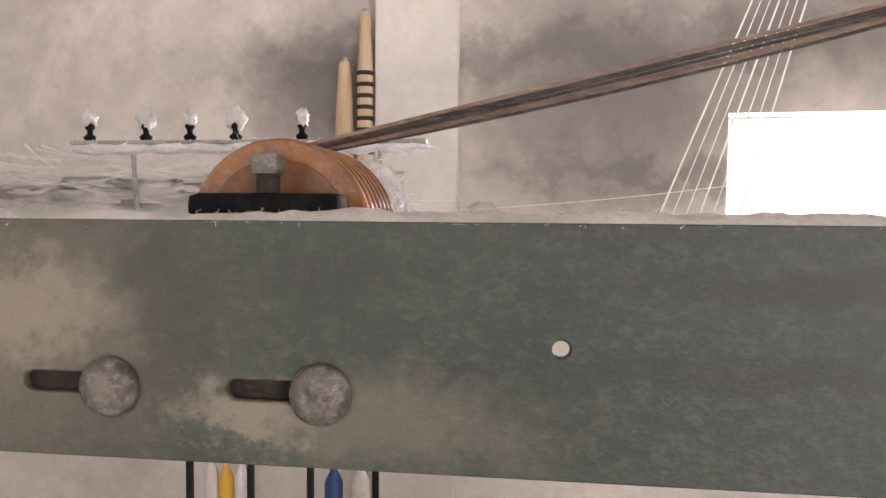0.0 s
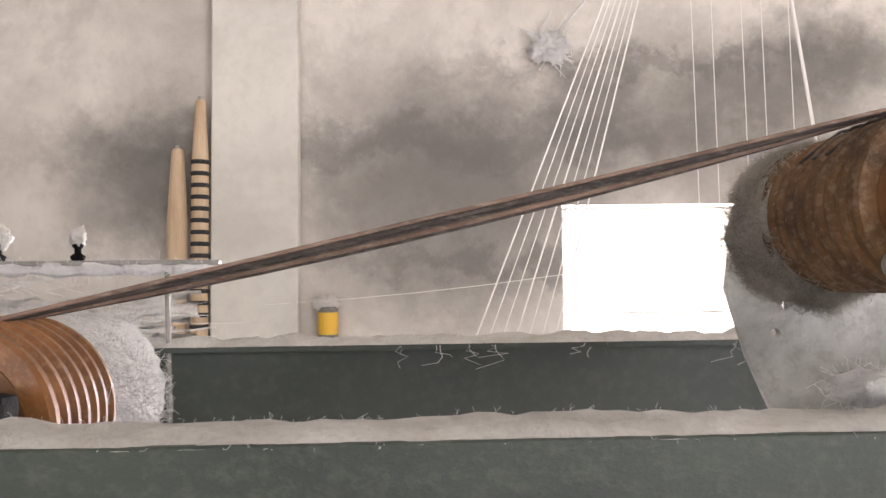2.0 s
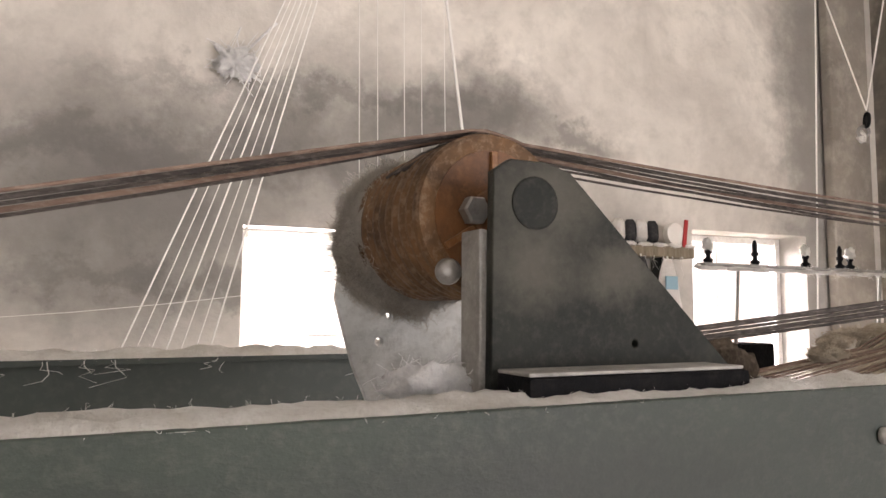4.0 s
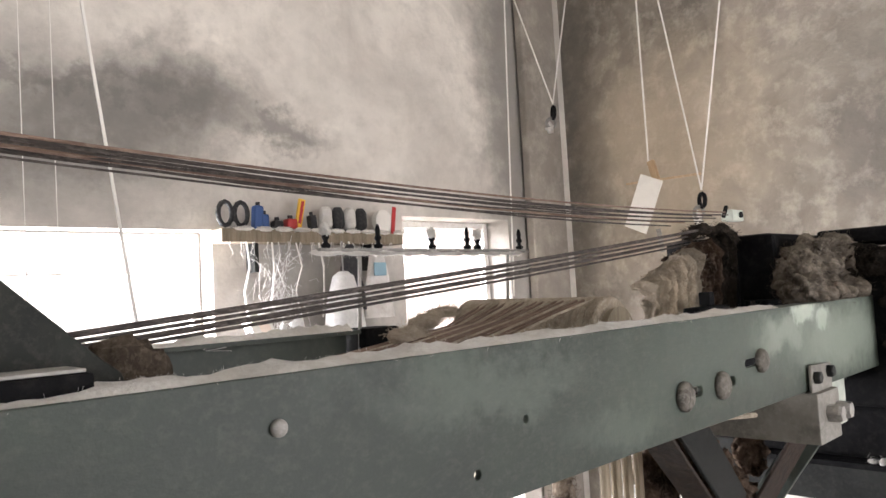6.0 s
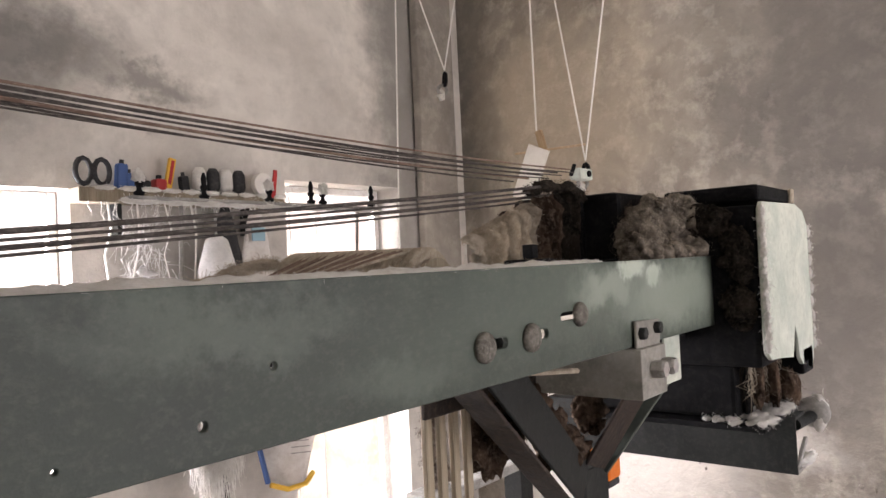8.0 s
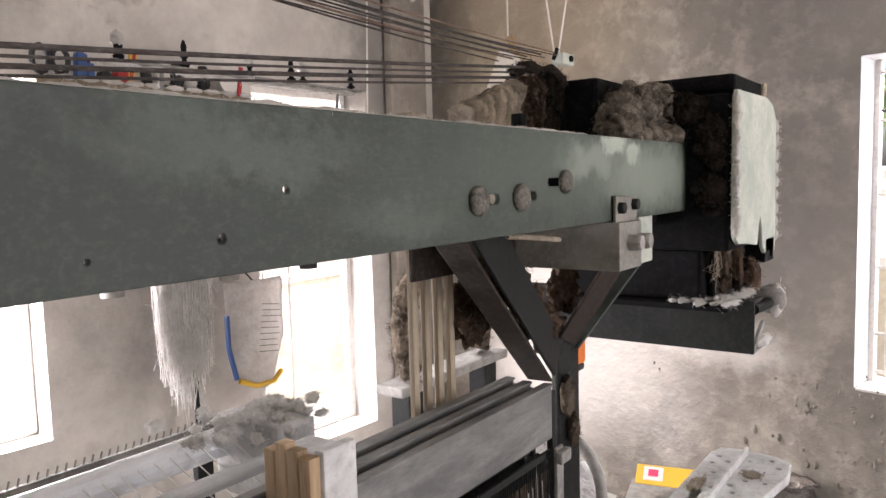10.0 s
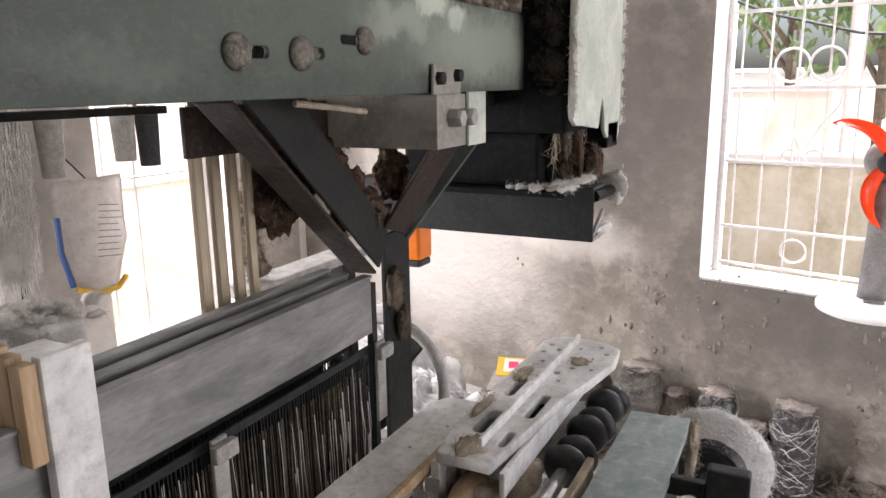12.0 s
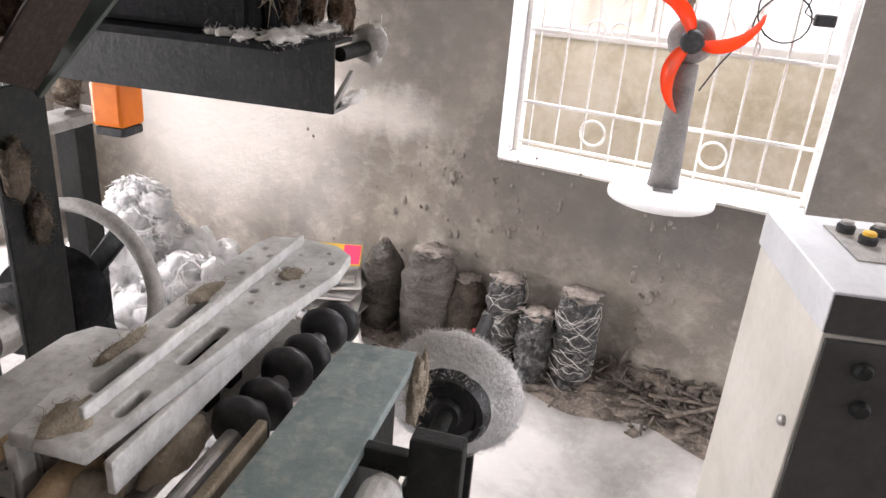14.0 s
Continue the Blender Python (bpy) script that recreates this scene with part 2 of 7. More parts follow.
DUST_PINK = surface("pinkish_dust", (0.22, 0.185, 0.16), (0.42, 0.365, 0.325), (0.55, 0.50, 0.46), scale=25, fine=120, rough=(0.9, 1.0), bump=0.9, depth=0.006)
BAG_TAN = surface("dusty_tan_bag", (0.045, 0.040, 0.034), (0.15, 0.135, 0.117), (0.36, 0.335, 0.30), scale=9, fine=60, rough=(0.35, 0.6), bump=0.9, depth=0.012, mix2=0.45, stretch=(1, 1, 2.5))
RUBBLE = surface("rubble", (0.07, 0.056, 0.044), (0.22, 0.182, 0.148), (0.42, 0.37, 0.325), scale=14, fine=80, bump=0.8, random_tint=0.3)
GRILLE = surface("white_grille_paint", (0.66, 0.63, 0.60), (0.78, 0.76, 0.73), (0.5, 0.42, 0.36), scale=12, fine=70, bump=0.2)
WHITE_ENAMEL = surface("white_enamel", (0.74, 0.75, 0.77), (0.84, 0.85, 0.86), (0.55, 0.53, 0.50), scale=9, fine=80, rough=(0.25, 0.5), bump=0.1, mix2=0.25)
YARD_WALL = surface("mossy_yard_wall", (0.58, 0.52, 0.38), (0.80, 0.75, 0.63), (0.88, 0.86, 0.79), scale=2.5, fine=14, bump=0.4)
YARD_PALE = surface("pale_render", (0.78, 0.77, 0.74), (0.86, 0.85, 0.83), (0.72, 0.70, 0.67), scale=1.5, fine=12, bump=0.2)
TERRACOTTA = surface("orange_render", (0.78, 0.63, 0.54), (0.84, 0.72, 0.64), (0.80, 0.74, 0.68), scale=1.5, fine=12, bump=0.2)
YARD_GROUND = surface("yard_ground", (0.46, 0.44, 0.40), (0.58, 0.56, 0.51), (0.5, 0.47, 0.42), scale=0.8, fine=12, bump=0.3)
FLAKE = surface("loose_plaster", (0.20, 0.18, 0.155), (0.34, 0.305, 0.265), scale=20, fine=90, bump=0.4)
PULLEY_LINTY = surface("linty_brown_roller", (0.06, 0.030, 0.012), (0.16, 0.082, 0.032), (0.30, 0.22, 0.15), scale=22, fine=140, rough=(0.6, 0.85), bump=0.4, depth=0.002, mix2=0.5)
LEAF = surface("leaf_green", (0.09, 0.14, 0.05), (0.19, 0.27, 0.11), (0.27, 0.34, 0.18), scale=6, fine=40, bump=0.0)
BARK = surface("bark", (0.10, 0.075, 0.05), (0.18, 0.14, 0.10), scale=12, fine=70, bump=0.6)
TEAL_SHEET = plain("teal_sheet", (0.10, 0.42, 0.36), 0.5)


def stain_and_light(material, patches, colour, amount=0.85, amp=0.9, freq=2.2, edge=(0.55, 1.25)):
    """Adds soft-edged patches, stains or painted light and shade, each (x, height, half width, half height), to a
    plaster.
    """
    nt, L = material.node_tree, material.node_tree.links
    bsdf = nt.nodes["Principled BSDF"]
    old = bsdf.inputs["Base Color"].links[0].from_socket
    co = nt.nodes.new("ShaderNodeTexCoord")
    nz = nt.nodes.new("ShaderNodeTexNoise")
    nz.inputs["Scale"].default_value, nz.inputs["Detail"].default_value, nz.inputs["Roughness"].default_value = freq, 9, 0.68
    L.new(co.outputs["Object"], nz.inputs[0])
    sub = nt.nodes.new("ShaderNodeVectorMath")
    sub.operation = "MULTIPLY_ADD"
    L.new(nz.outputs["Color"], sub.inputs[0])
    sub.inputs[1].default_value = (amp, amp, 0.0)
    L.new(co.outputs["Object"], sub.inputs[2])
    last = None
    for x, z, w, h in patches:
        d = nt.nodes.new("ShaderNodeVectorMath")
        d.operation = "SUBTRACT"
        L.new(sub.outputs[0], d.inputs[0])
        d.inputs[1].default_value = (x + amp / 2, z + amp / 2, 0)
        s = nt.nodes.new("ShaderNodeVectorMath")
        s.operation = "MULTIPLY"
        L.new(d.outputs[0], s.inputs[0])
        s.inputs[1].default_value = (1 / w, 1 / h, 0)
        ln = nt.nodes.new("ShaderNodeVectorMath")
        ln.operation = "LENGTH"
        L.new(s.outputs[0], ln.inputs[0])
        mr = nt.nodes.new("ShaderNodeMapRange")
        mr.interpolation_type = "SMOOTHSTEP"
        mr.inputs[1].default_value, mr.inputs[2].default_value = edge
        mr.inputs[3].default_value, mr.inputs[4].default_value = amount, 0.0
        L.new(ln.outputs["Value"], mr.inputs[0])
        if last is None:
            last = mr.outputs[0]
        else:
            mx = nt.nodes.new("ShaderNodeMath")
            mx.operation = "MAXIMUM"
            L.new(last, mx.inputs[0])
            L.new(mr.outputs[0], mx.inputs[1])
            last = mx.outputs[0]
    mix = nt.nodes.new("ShaderNodeMix")
    mix.data_type = "RGBA"
    L.new(last, mix.inputs[0])
    L.new(old, mix.inputs[6])
    mix.inputs[7].default_value = rgba(colour)
    L.new(mix.outputs[2], bsdf.inputs["Base Color"])


# sooty stains on the back wall: beside the pillar, over the tool shelf, in the corner
PLASTER_BACK = surface("plaster_sooty_back", (0.50, 0.465, 0.425), (0.84, 0.795, 0.73), (0.46, 0.43, 0.39), scale=1.7, fine=11, bump=0.45, depth=0.012, contrast=(0.3, 0.7), mix2=0.4)
stain_and_light(PLASTER_BACK, [(0.45, 1.98, 0.78, 0.60), (-0.78, 2.08, 0.36, 0.36), (1.42, 2.36, 0.62, 0.40), (1.0, 2.2, 0.6, 0.4), (1.80, 2.50, 0.50, 0.30)], (0.20, 0.188, 0.176), 0.62, 1.0, 1.6, (0.2, 1.3))
# the last patch paints the backlit shade between the windows
stain_and_light(PLASTER_BACK, [(0.40, 2.05, 0.55, 0.42), (1.80, 2.48, 0.46, 0.20), (2.22, 2.38, 0.26, 0.12), (1.5, 2.36, 0.4, 0.2), (0.95, 2.32, 0.35, 0.22), (-0.70, 2.1, 0.26, 0.28), (3.76, 2.7, 0.30, 1.8), (2.43, 1.35, 0.62, 0.75)], (0.15, 0.14, 0.13), 0.72, 0.8, 3.0, (0.2, 1.4))
stain_and_light(PLASTER_BACK, [(0.2, 2.2, 1.6, 0.09), (1.2, 2.5, 0.9, 0.05), (0.6, 1.75, 0.8, 0.06)], (0.11, 0.104, 0.098), 0.45, 0.6, 5.0, (0.1, 1.5))
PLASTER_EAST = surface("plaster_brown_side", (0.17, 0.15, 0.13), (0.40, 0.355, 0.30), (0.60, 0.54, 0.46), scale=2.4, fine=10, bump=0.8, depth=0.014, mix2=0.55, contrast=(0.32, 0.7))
# dark patches round the side window; the (0.9, 1.5) one paints backlit shade
stain_and_light(PLASTER_EAST, [(0.35, 0.75, 1.0, 0.55), (-0.5, 1.4, 0.5, 0.7), (0.9, 1.5, 0.5, 1.0), (-0.35, 2.3, 0.7, 0.7)], (0.115, 0.105, 0.095), 0.75, 0.7, 2.2, (0.3, 1.3))
stain_and_light(PLASTER_EAST, [(-2.55, 2.7, 0.22, 0.9)], (0.12, 0.11, 0.098), 0.6)
stain_and_light(PLASTER_EAST, [(-1.9, 2.35, 0.70, 0.6)], (0.66, 0.55, 0.41), 0.5, 0.9, 2.6, (0.2, 1.4))
# pale plaster smears, and corner-window light on the low wall painted in
stain_and_light(PLASTER_EAST, [(-1.7, 0.75, 0.85, 0.60), (-1.0, 0.82, 0.45, 0.12)], (0.76, 0.72, 0.67), 0.85, 0.40, 2.6, (0.3, 1.35))
# dusty grease on the beam, dark patches, bare pale paint, and painted light and shade
stain_and_light(BEAM_PAINT, [(-0.15, 1.535, 0.10, 0.075), (0.04, 1.495, 0.08, 0.025), (-0.45, 1.53, 0.3, 0.08)], (0.15, 0.128, 0.094), 0.6, 0.08, 40.0, (0.1, 1.6))
stain_and_light(BEAM_PAINT, [(-0.155, 1.55, 0.07, 0.035), (-0.03, 1.50, 0.05, 0.02)], (0.25, 0.215, 0.16), 0.6, 0.10, 70.0, (0.2, 1.2))
stain_and_light(BEAM_PAINT, [(-0.068, 1.545, 0.028, 0.045), (-0.082, 1.572, 0.03, 0.02), (0.02, 1.57, 0.05, 0.02)], (0.030, 0.033, 0.026), 0.62, 0.07, 45.0, (0.3, 1.3))
stain_and_light(BEAM_PAINT, [(0.24, 1.57, 0.10, 0.012), (0.22, 1.524, 0.13, 0.008), (0.5, 1.55, 0.2, 0.03)], (0.022, 0.025, 0.022), 0.6, 0.05, 30.0, (0.1, 1.5))
# shade along the beam's middle stretch, painted as a darker film
stain_and_light(BEAM_PAINT, [(0.72, 1.535, 0.42, 0.10)], (0.013, 0.018, 0.0145), 0.42, 0.25, 9.0, (0.2, 1.5))
# side-window light on the right half, painted as a paler green
stain_and_light(BEAM_PAINT, [(1.55, 1.545, 0.42, 0.08), (1.0, 1.57, 0.16, 0.025), (1.18, 1.51, 0.10, 0.03)], (0.105, 0.128, 0.104), 0.5, 0.22, 10.0, (0.1, 1.5))
# bare pale paint near the right end
stain_and_light(BEAM_PAINT, [(1.70, 1.590, 0.055, 0.018), (1.78, 1.575, 0.03, 0.02)], (0.50, 0.55, 0.47), 0.85, 0.05, 40.0)
# more painted light towards the right end
stain_and_light(BEAM_PAINT, [(1.88, 1.535, 0.24, 0.065), (1.62, 1.56, 0.1, 0.03)], (0.26, 0.295, 0.245), 0.7, 0.12, 14.0, (0.3, 1.4))


# dust film over the upper part of the raised bracket
stain_and_light(BRACKET_PAINT, [(0.545, 1.72, 0.05, 0.03), (0.53, 1.68, 0.04, 0.03), (0.60, 1.675, 0.04, 0.02)], (0.14, 0.13, 0.105), 0.45, 0.05, 34.0, (0.1, 1.4))


# ---- building helpers ----
def part(name, bm, material, parent=None, label="", smooth=False, m=None):
    """Links a bmesh as one mesh object, under a thing or a part where given."""
    me = bpy.data.meshes.new(name)
    bm.to_mesh(me)
    bm.free()
    me.materials.append(material)
    if smooth:
        for p in me.polygons:
            p.use_smooth = True
    ob = new(name, me)
    if parent:
        ob.parent = parent
    if m is not None:
        ob.matrix_basis = m
    if label:
        ob["label"] = label
    return ob


def thing(name, at, label, category, group="", kind="", m=None):
    ob = new(name)
    ob.empty_display_size = 0.05
    ob.matrix_basis = m if m is not None else Matrix.Translation(at)
    return tagged(ob, label, category, group, kind)


def box(bm, lo, hi, bevel=0.0):
    """Adds a box from corner lo to corner hi."""
    lo, hi = Vector(lo), Vector(hi)
    r = bmesh.ops.create_cube(bm, size=1.0, matrix=Matrix.Translation((lo + hi) / 2) @ Matrix.Diagonal((*(hi - lo), 1)))
    if bevel:
        es = list({e for v in r["verts"] for e in v.link_edges})
        bmesh.ops.bevel(bm, geom=es, offset=bevel, segments=2, affect="EDGES", profile=0.6)
    return bm


def B(lo, hi, bevel=0.0):
    return box(bmesh.new(), lo, hi, bevel)


def axis_matrix(a, b):
    a, b = Vector(a), Vector(b)
    return Matrix.Translation((a + b) / 2) @ (b - a).to_track_quat("Z", "Y").to_matrix().to_4x4()


def rod(bm, a, b, r, r2=None, seg=16):
    """Adds a round bar from a to b."""
    bmesh.ops.create_cone(bm, cap_ends=True, segments=seg, radius1=r, radius2=r if r2 is None else r2,
                          depth=(Vector(b) - Vector(a)).length, matrix=axis_matrix(a, b))
    return bm


def R(a, b, r, r2=None, seg=16):
    return rod(bmesh.new(), a, b, r, r2, seg)


def lathe(bm, profile, m=None, seg=28):
    """Adds a turned body: (radius, height) pairs about the z axis."""
    m = m or Matrix()
    rings = []
    for r, h in profile:
        rings.append([bm.verts.new(m @ Vector((max(r, 1e-4) * math.cos(2 * math.pi * i / seg), max(r, 1e-4) * math.sin(2 * math.pi * i / seg), h))) for i in range(seg)])
    for p, q in zip(rings, rings[1:]):
        for i in range(seg):
            bm.faces.new((p[i], p[(i + 1) % seg], q[(i + 1) % seg], q[i]))
    bm.faces.new(rings[0][::-1])
    bm.faces.new(rings[-1])
    return bm


def tube(bm, pts, r, seg=6, r_end=None, wob=0.0):
    """Adds a bent round bar along points."""
    pts = [Vector(p) for p in pts]
    rings, n = [], len(pts)
    for k, p in enumerate(pts):
        d = (pts[min(k + 1, n - 1)] - pts[max(k - 1, 0)]).normalized()
        u = d.orthogonal().normalized() if not rings else (side - d * side.dot(d)).normalized()
        side = u
        v = d.cross(u)
        rr = r if r_end is None else r + (r_end - r) * k / (n - 1)
        rr *= 1 + wob * random.uniform(-1, 1)
        rings.append([bm.verts.new(p + rr * (u * math.cos(2 * math.pi * i / seg) + v * math.sin(2 * math.pi * i / seg))) for i in range(seg)])
    for p, q in zip(rings, rings[1:]):
        for i in range(seg):
            bm.faces.new((p[i], p[(i + 1) % seg], q[(i + 1) % seg], q[i]))
    bm.faces.new(rings[0][::-1])
    bm.faces.new(rings[-1])
    return bm


def circle(cx, cy, r, seg=14):
    return [(cx + r * math.cos(2 * math.pi * i / seg), cy + r * math.sin(2 * math.pi * i / seg)) for i in range(seg)]


def slot(cx, cy, length, h, seg=6):
    """A long hole with round ends, about cx, cy."""
    a, r = length / 2 - h / 2, h / 2
    out = [(cx + a + r * math.cos(math.pi * (i / seg - 0.5)), cy + r * math.sin(math.pi * (i / seg - 0.5))) for i in range(seg + 1)]
    return out + [(cx - a - r * math.cos(math.pi * (i / seg - 0.5)), cy - r * math.sin(math.pi * (i / seg - 0.5))) for i in range(seg + 1)]


def plate(name, outer, holes, thick, material, parent=None, label="", m=None, bevel=0.0):
    """A flat plate with holes through it: outlines in its own x, y; thickness about z = 0."""
    cu = bpy.data.curves.new(name, "CURVE")
    cu.dimensions, cu.fill_mode, cu.extrude, cu.bevel_depth = "2D", "BOTH", thick / 2 - bevel, bevel
    cu.bevel_resolution = 1
    for loop in [outer, *holes]:
        sp = cu.splines.new("POLY")
        sp.points.add(len(loop) - 1)
        for p, (x, y) in zip(sp.points, loop):
            p.co = (x, y, 0, 1)
        sp.use_cyclic_u = True
    tmp = bpy.data.objects.new(name, cu)
    scene.collection.objects.link(tmp)
    me = bpy.data.meshes.new_from_object(tmp.evaluated_get(bpy.context.evaluated_depsgraph_get()))
    bpy.data.objects.remove(tmp)
    bpy.data.curves.remove(cu)
    me.name = name
    me.materials.clear()
    me.materials.append(material)
    ob = new(name, me)
    ob.parent = parent
    if m is not None:
        ob.matrix_basis = m
    if label:
        ob["label"] = label
    return ob


# a plate drawn in x, z that faces -y
FACE = Matrix.Rotation(math.pi / 2, 4, "X")


def lump(bm, c, size, rough=0.35, freq=2.5, sub=3, seed=0.0, m=None):
    """Adds an uneven clump."""
    r = bmesh.ops.create_icosphere(bm, subdivisions=sub, radius=1.0)
    c, size = Vector(c), Vector(size)
    off = Vector((seed * 3.7, seed * 1.3, seed * 2.1))
    for v in r["verts"]:
        d = v.co.normalized()
        k = 1 + rough * noise.noise(d * freq + off) + 0.5 * rough * noise.noise(d * freq * 2.7 + off) + 0.3 * rough * noise.noise(d * freq * 6 + off)
        p = Vector((d.x * size.x, d.y * size.y, d.z * size.z)) * k
        v.co = c + (m @ p if m else p)
    for f in {f for v in r["verts"] for f in v.link_faces}:
        f.smooth = True
    return bm


def fibres(bm, pts, n, length, r=0.00022, spread=1.0, bias=(0, 0, 0)):
    """Adds thin curled hairs that stand off the given points."""
    for _ in range(n):
        p = Vector(random.choice(pts))
        d = (Vector((random.gauss(0, 1), random.gauss(0, 1), random.gauss(0, 1))) * spread + Vector(bias)).normalized()
        l = length * random.uniform(0.4, 1.3)
        e = Vector((random.gauss(0, 1), random.gauss(0, 1), random.gauss(0, 1))) * l * 0.3
        a, b, c = p, p + d * l * 0.5 + e, p + d * l
        s = d.orthogonal().normalized() * r
        t = d.cross(s).normalized() * r
        vs = [[bm.verts.new(q + o) for o in (s, t * 0.9 - s * 0.6, -t * 0.9 - s * 0.6)] for q in (a, b, c)]
        for u, w in zip(vs, vs[1:]):
            for i in range(3):
                bm.faces.new((u[i], u[(i + 1) % 3], w[(i + 1) % 3], w[i]))
    return bm


def lint_bed(name, x0, x1, y0, y1, z, thick, material, label, n=160, rows=6, hairs=500, seed=0.0, parent=None):
    """A bed of lint on a ledge that runs along x."""
    bm = bmesh.new()
    grid = []
    for i in range(n + 1):
        x = x0 + (x1 - x0) * i / n
        row = []
        for j in range(rows + 1):
            s = j / rows
            wob = 0.0025 * noise.noise((x * 14, seed + (0 if s < 0.5 else 9), 0)) + 0.002 * noise.noise((x * 55, seed, 3))
            y = y0 + (y1 - y0) * s + wob * (abs(s - 0.5) * 2)
            h = thick * math.sin(math.pi * (0.08 + 0.84 * s)) * (0.75 + 0.8 * noise.noise((x * 22, y * 60, seed)) + 0.6 * noise.noise((x * 90, y * 160, seed)))
            row.append(bm.verts.new((x, y, z + max(h, 0.0006) * (0 if j in (0, rows) else 1))))
        grid.append(row)
    for a, b in zip(grid, grid[1:]):
        for j in range(rows):
            bm.faces.new((a[j], b[j], b[j + 1], a[j + 1])).smooth = True
    pts = [v.co.copy() for v in bm.verts]
    fibres(bm, pts, hairs, 0.003, 0.00011, 1.0, (0, -0.1, 0.5))
    ob = part(name, bm, material, parent)
    if not parent:
        tagged(ob, label, "lint", kind="stuff")
    return ob

# ---- the room ----
def wall(name, corners_to, openings, z_top, m, label, material, thick=0.24):
    """A wall in its own x (along), z (up), that reaches from y = 0 back to y = thick, with openings (x0, x1, z0, z1)."""
    x0, x1 = corners_to
    holes = [[(a, c), (b, c), (b, d), (a, d)] for a, b, c, d in openings]
    ob = plate(name, [(x0, -0.1), (x1, -0.1), (x1, z_top), (x0, z_top)], holes, thick, material, m=m @ Matrix.Translation((0, thick / 2, 0)) @ FACE)
    return tagged(ob, label, "wall", kind="structure")


TOP = 4.0
SLANT = math.atan(0.23)
FLOOR = -0.04
floor = part("floor", B((-3.2, -3.2, -0.19), (4.7, 3.2, FLOOR)), CEMENT)
tagged(floor, "grey cement floor strewn with lint", "floor", kind="structure")
ceiling = part("ceiling", B((-3.2, -3.2, TOP), (4.62, 3.3, TOP + 0.15)), WHITEWASH)
tagged(ceiling, "whitewashed flat ceiling", "ceiling", kind="structure")

WIN_BACK = (0.797, 1.927, 0.61, 1.96)
WIN_CORNER = (2.918, 3.69, 0.20, 2.05)
BACK = Matrix.Translation((0, 2.82, 0)) @ Matrix.Rotation(-math.atan(0.045), 4, "Z")
wall("wall_back", (-3.0, 4.5), [WIN_BACK, WIN_CORNER], TOP, BACK, "grey plastered wall, sooty, with shade painted between its windows", PLASTER_BACK)
SIDE = Matrix.Translation((3.66, 0, 0)) @ Matrix.Rotation(-SLANT, 4, "Z") @ Matrix.Rotation(-math.pi / 2, 4, "Z")
# in the side wall's own frame x runs towards the front of the room
WIN_SIDE = (-0.288, 0.755, 0.71, 1.96)
wall("wall_side", (-3.1, 3.4), [WIN_SIDE], TOP, SIDE, "grey-brown plastered wall with flaking patches, light and shade painted in", PLASTER_EAST)
wall("wall_left", (-3.0, 3.2), [], TOP, Matrix.Translation((-3.0, 0, 0)) @ Matrix.Rotation(math.pi / 2, 4, "Z"), "grey plastered wall", PLASTER)
# the small window is unseen, added for the left daylight lamp
wall("wall_front", (-4.4, 3.2), [(-3.2, -1.4, -0.02, 2.6), (0.75, 1.85, 1.15, 2.35)], TOP, Matrix.Translation((0, -2.7, 0)) @ Matrix.Rotation(math.pi, 4, "Z"), "grey plastered wall with a wide open doorway and an added window", PLASTER)

# the whitewashed pillar between the bays of the back wall
pillar = part("pillar", B((-0.495, 2.75, FLOOR), (-0.182, 2.828, TOP - 0.003), 0.006), WHITEWASH)
tagged(pillar, "whitewashed square pillar against the back wall", "pillar", kind="structure")
corner = part("corner_pillar", B((3.82, 2.575, FLOOR), (4.14, 2.632, TOP - 0.003), 0.012), PLASTER_SIDE)
tagged(corner, "dark stained plaster pillar in the room's corner", "pillar", kind="structure")


def frame_bars(name, opening, m, depth, label, bars_x, bars_z, r=0.006, material=GRILLE):
    """A window's white inner frame with crossing bars."""
    a, b, c, d = opening
    w = thing(name, (0, 0, 0), label, "window", kind="structure", m=m)
    for lo, hi in (((a + 0.002, depth, c + 0.002), (a + 0.035, depth + 0.045, d - 0.002)), ((b - 0.035, depth, c + 0.002), (b - 0.002, depth + 0.045, d - 0.002)),
                   ((a + 0.037, depth, d - 0.035), (b - 0.037, depth + 0.045, d - 0.002)), ((a + 0.037, depth, c + 0.002), (b - 0.037, depth + 0.045, c + 0.035))):
        part("window_frame", B(lo, hi, 0.003), material, w)
    for x in bars_x:
        part("grille_bar", R((x, depth + 0.02, c + 0.03), (x, depth + 0.02, d - 0.03), r, seg=8), material, w)
    for z in bars_z:
        part("grille_rail", B((a + 0.03, depth + 0.012, z - 0.005), (b - 0.03, depth + 0.028, z + 0.005)), material, w)
    return w


frame_bars("window_1", WIN_BACK, BACK, 0.12, "bright white-framed window with thin grille bars", (1.08, 1.36, 1.64), (0.95, 1.25, 1.55, 1.80), 0.004)
frame_bars("window_2", WIN_CORNER, BACK, 0.17, "tall bright window with a pale frame", (3.08, 3.25), (1.06,), 0.006)

# ---- the loom ----
BY = 0.395  # front face of the top beam
Z0, Z1 = 1.470, 1.598


def dome_bolt(bm, x, y, z, r, h):
    """A round-headed bolt that faces -y."""
    prof = [(r * 0.98, 0.0), (r, h * 0.25)] + [(r * math.cos(a), h * (0.25 + 0.75 * math.sin(a))) for a in (0.35, 0.7, 1.0, 1.3)] + [(0.0005, h)]
    return lathe(bm, prof, Matrix.Translation((x, y, z)) @ Matrix.Rotation(math.pi / 2, 4, "X"), 20)


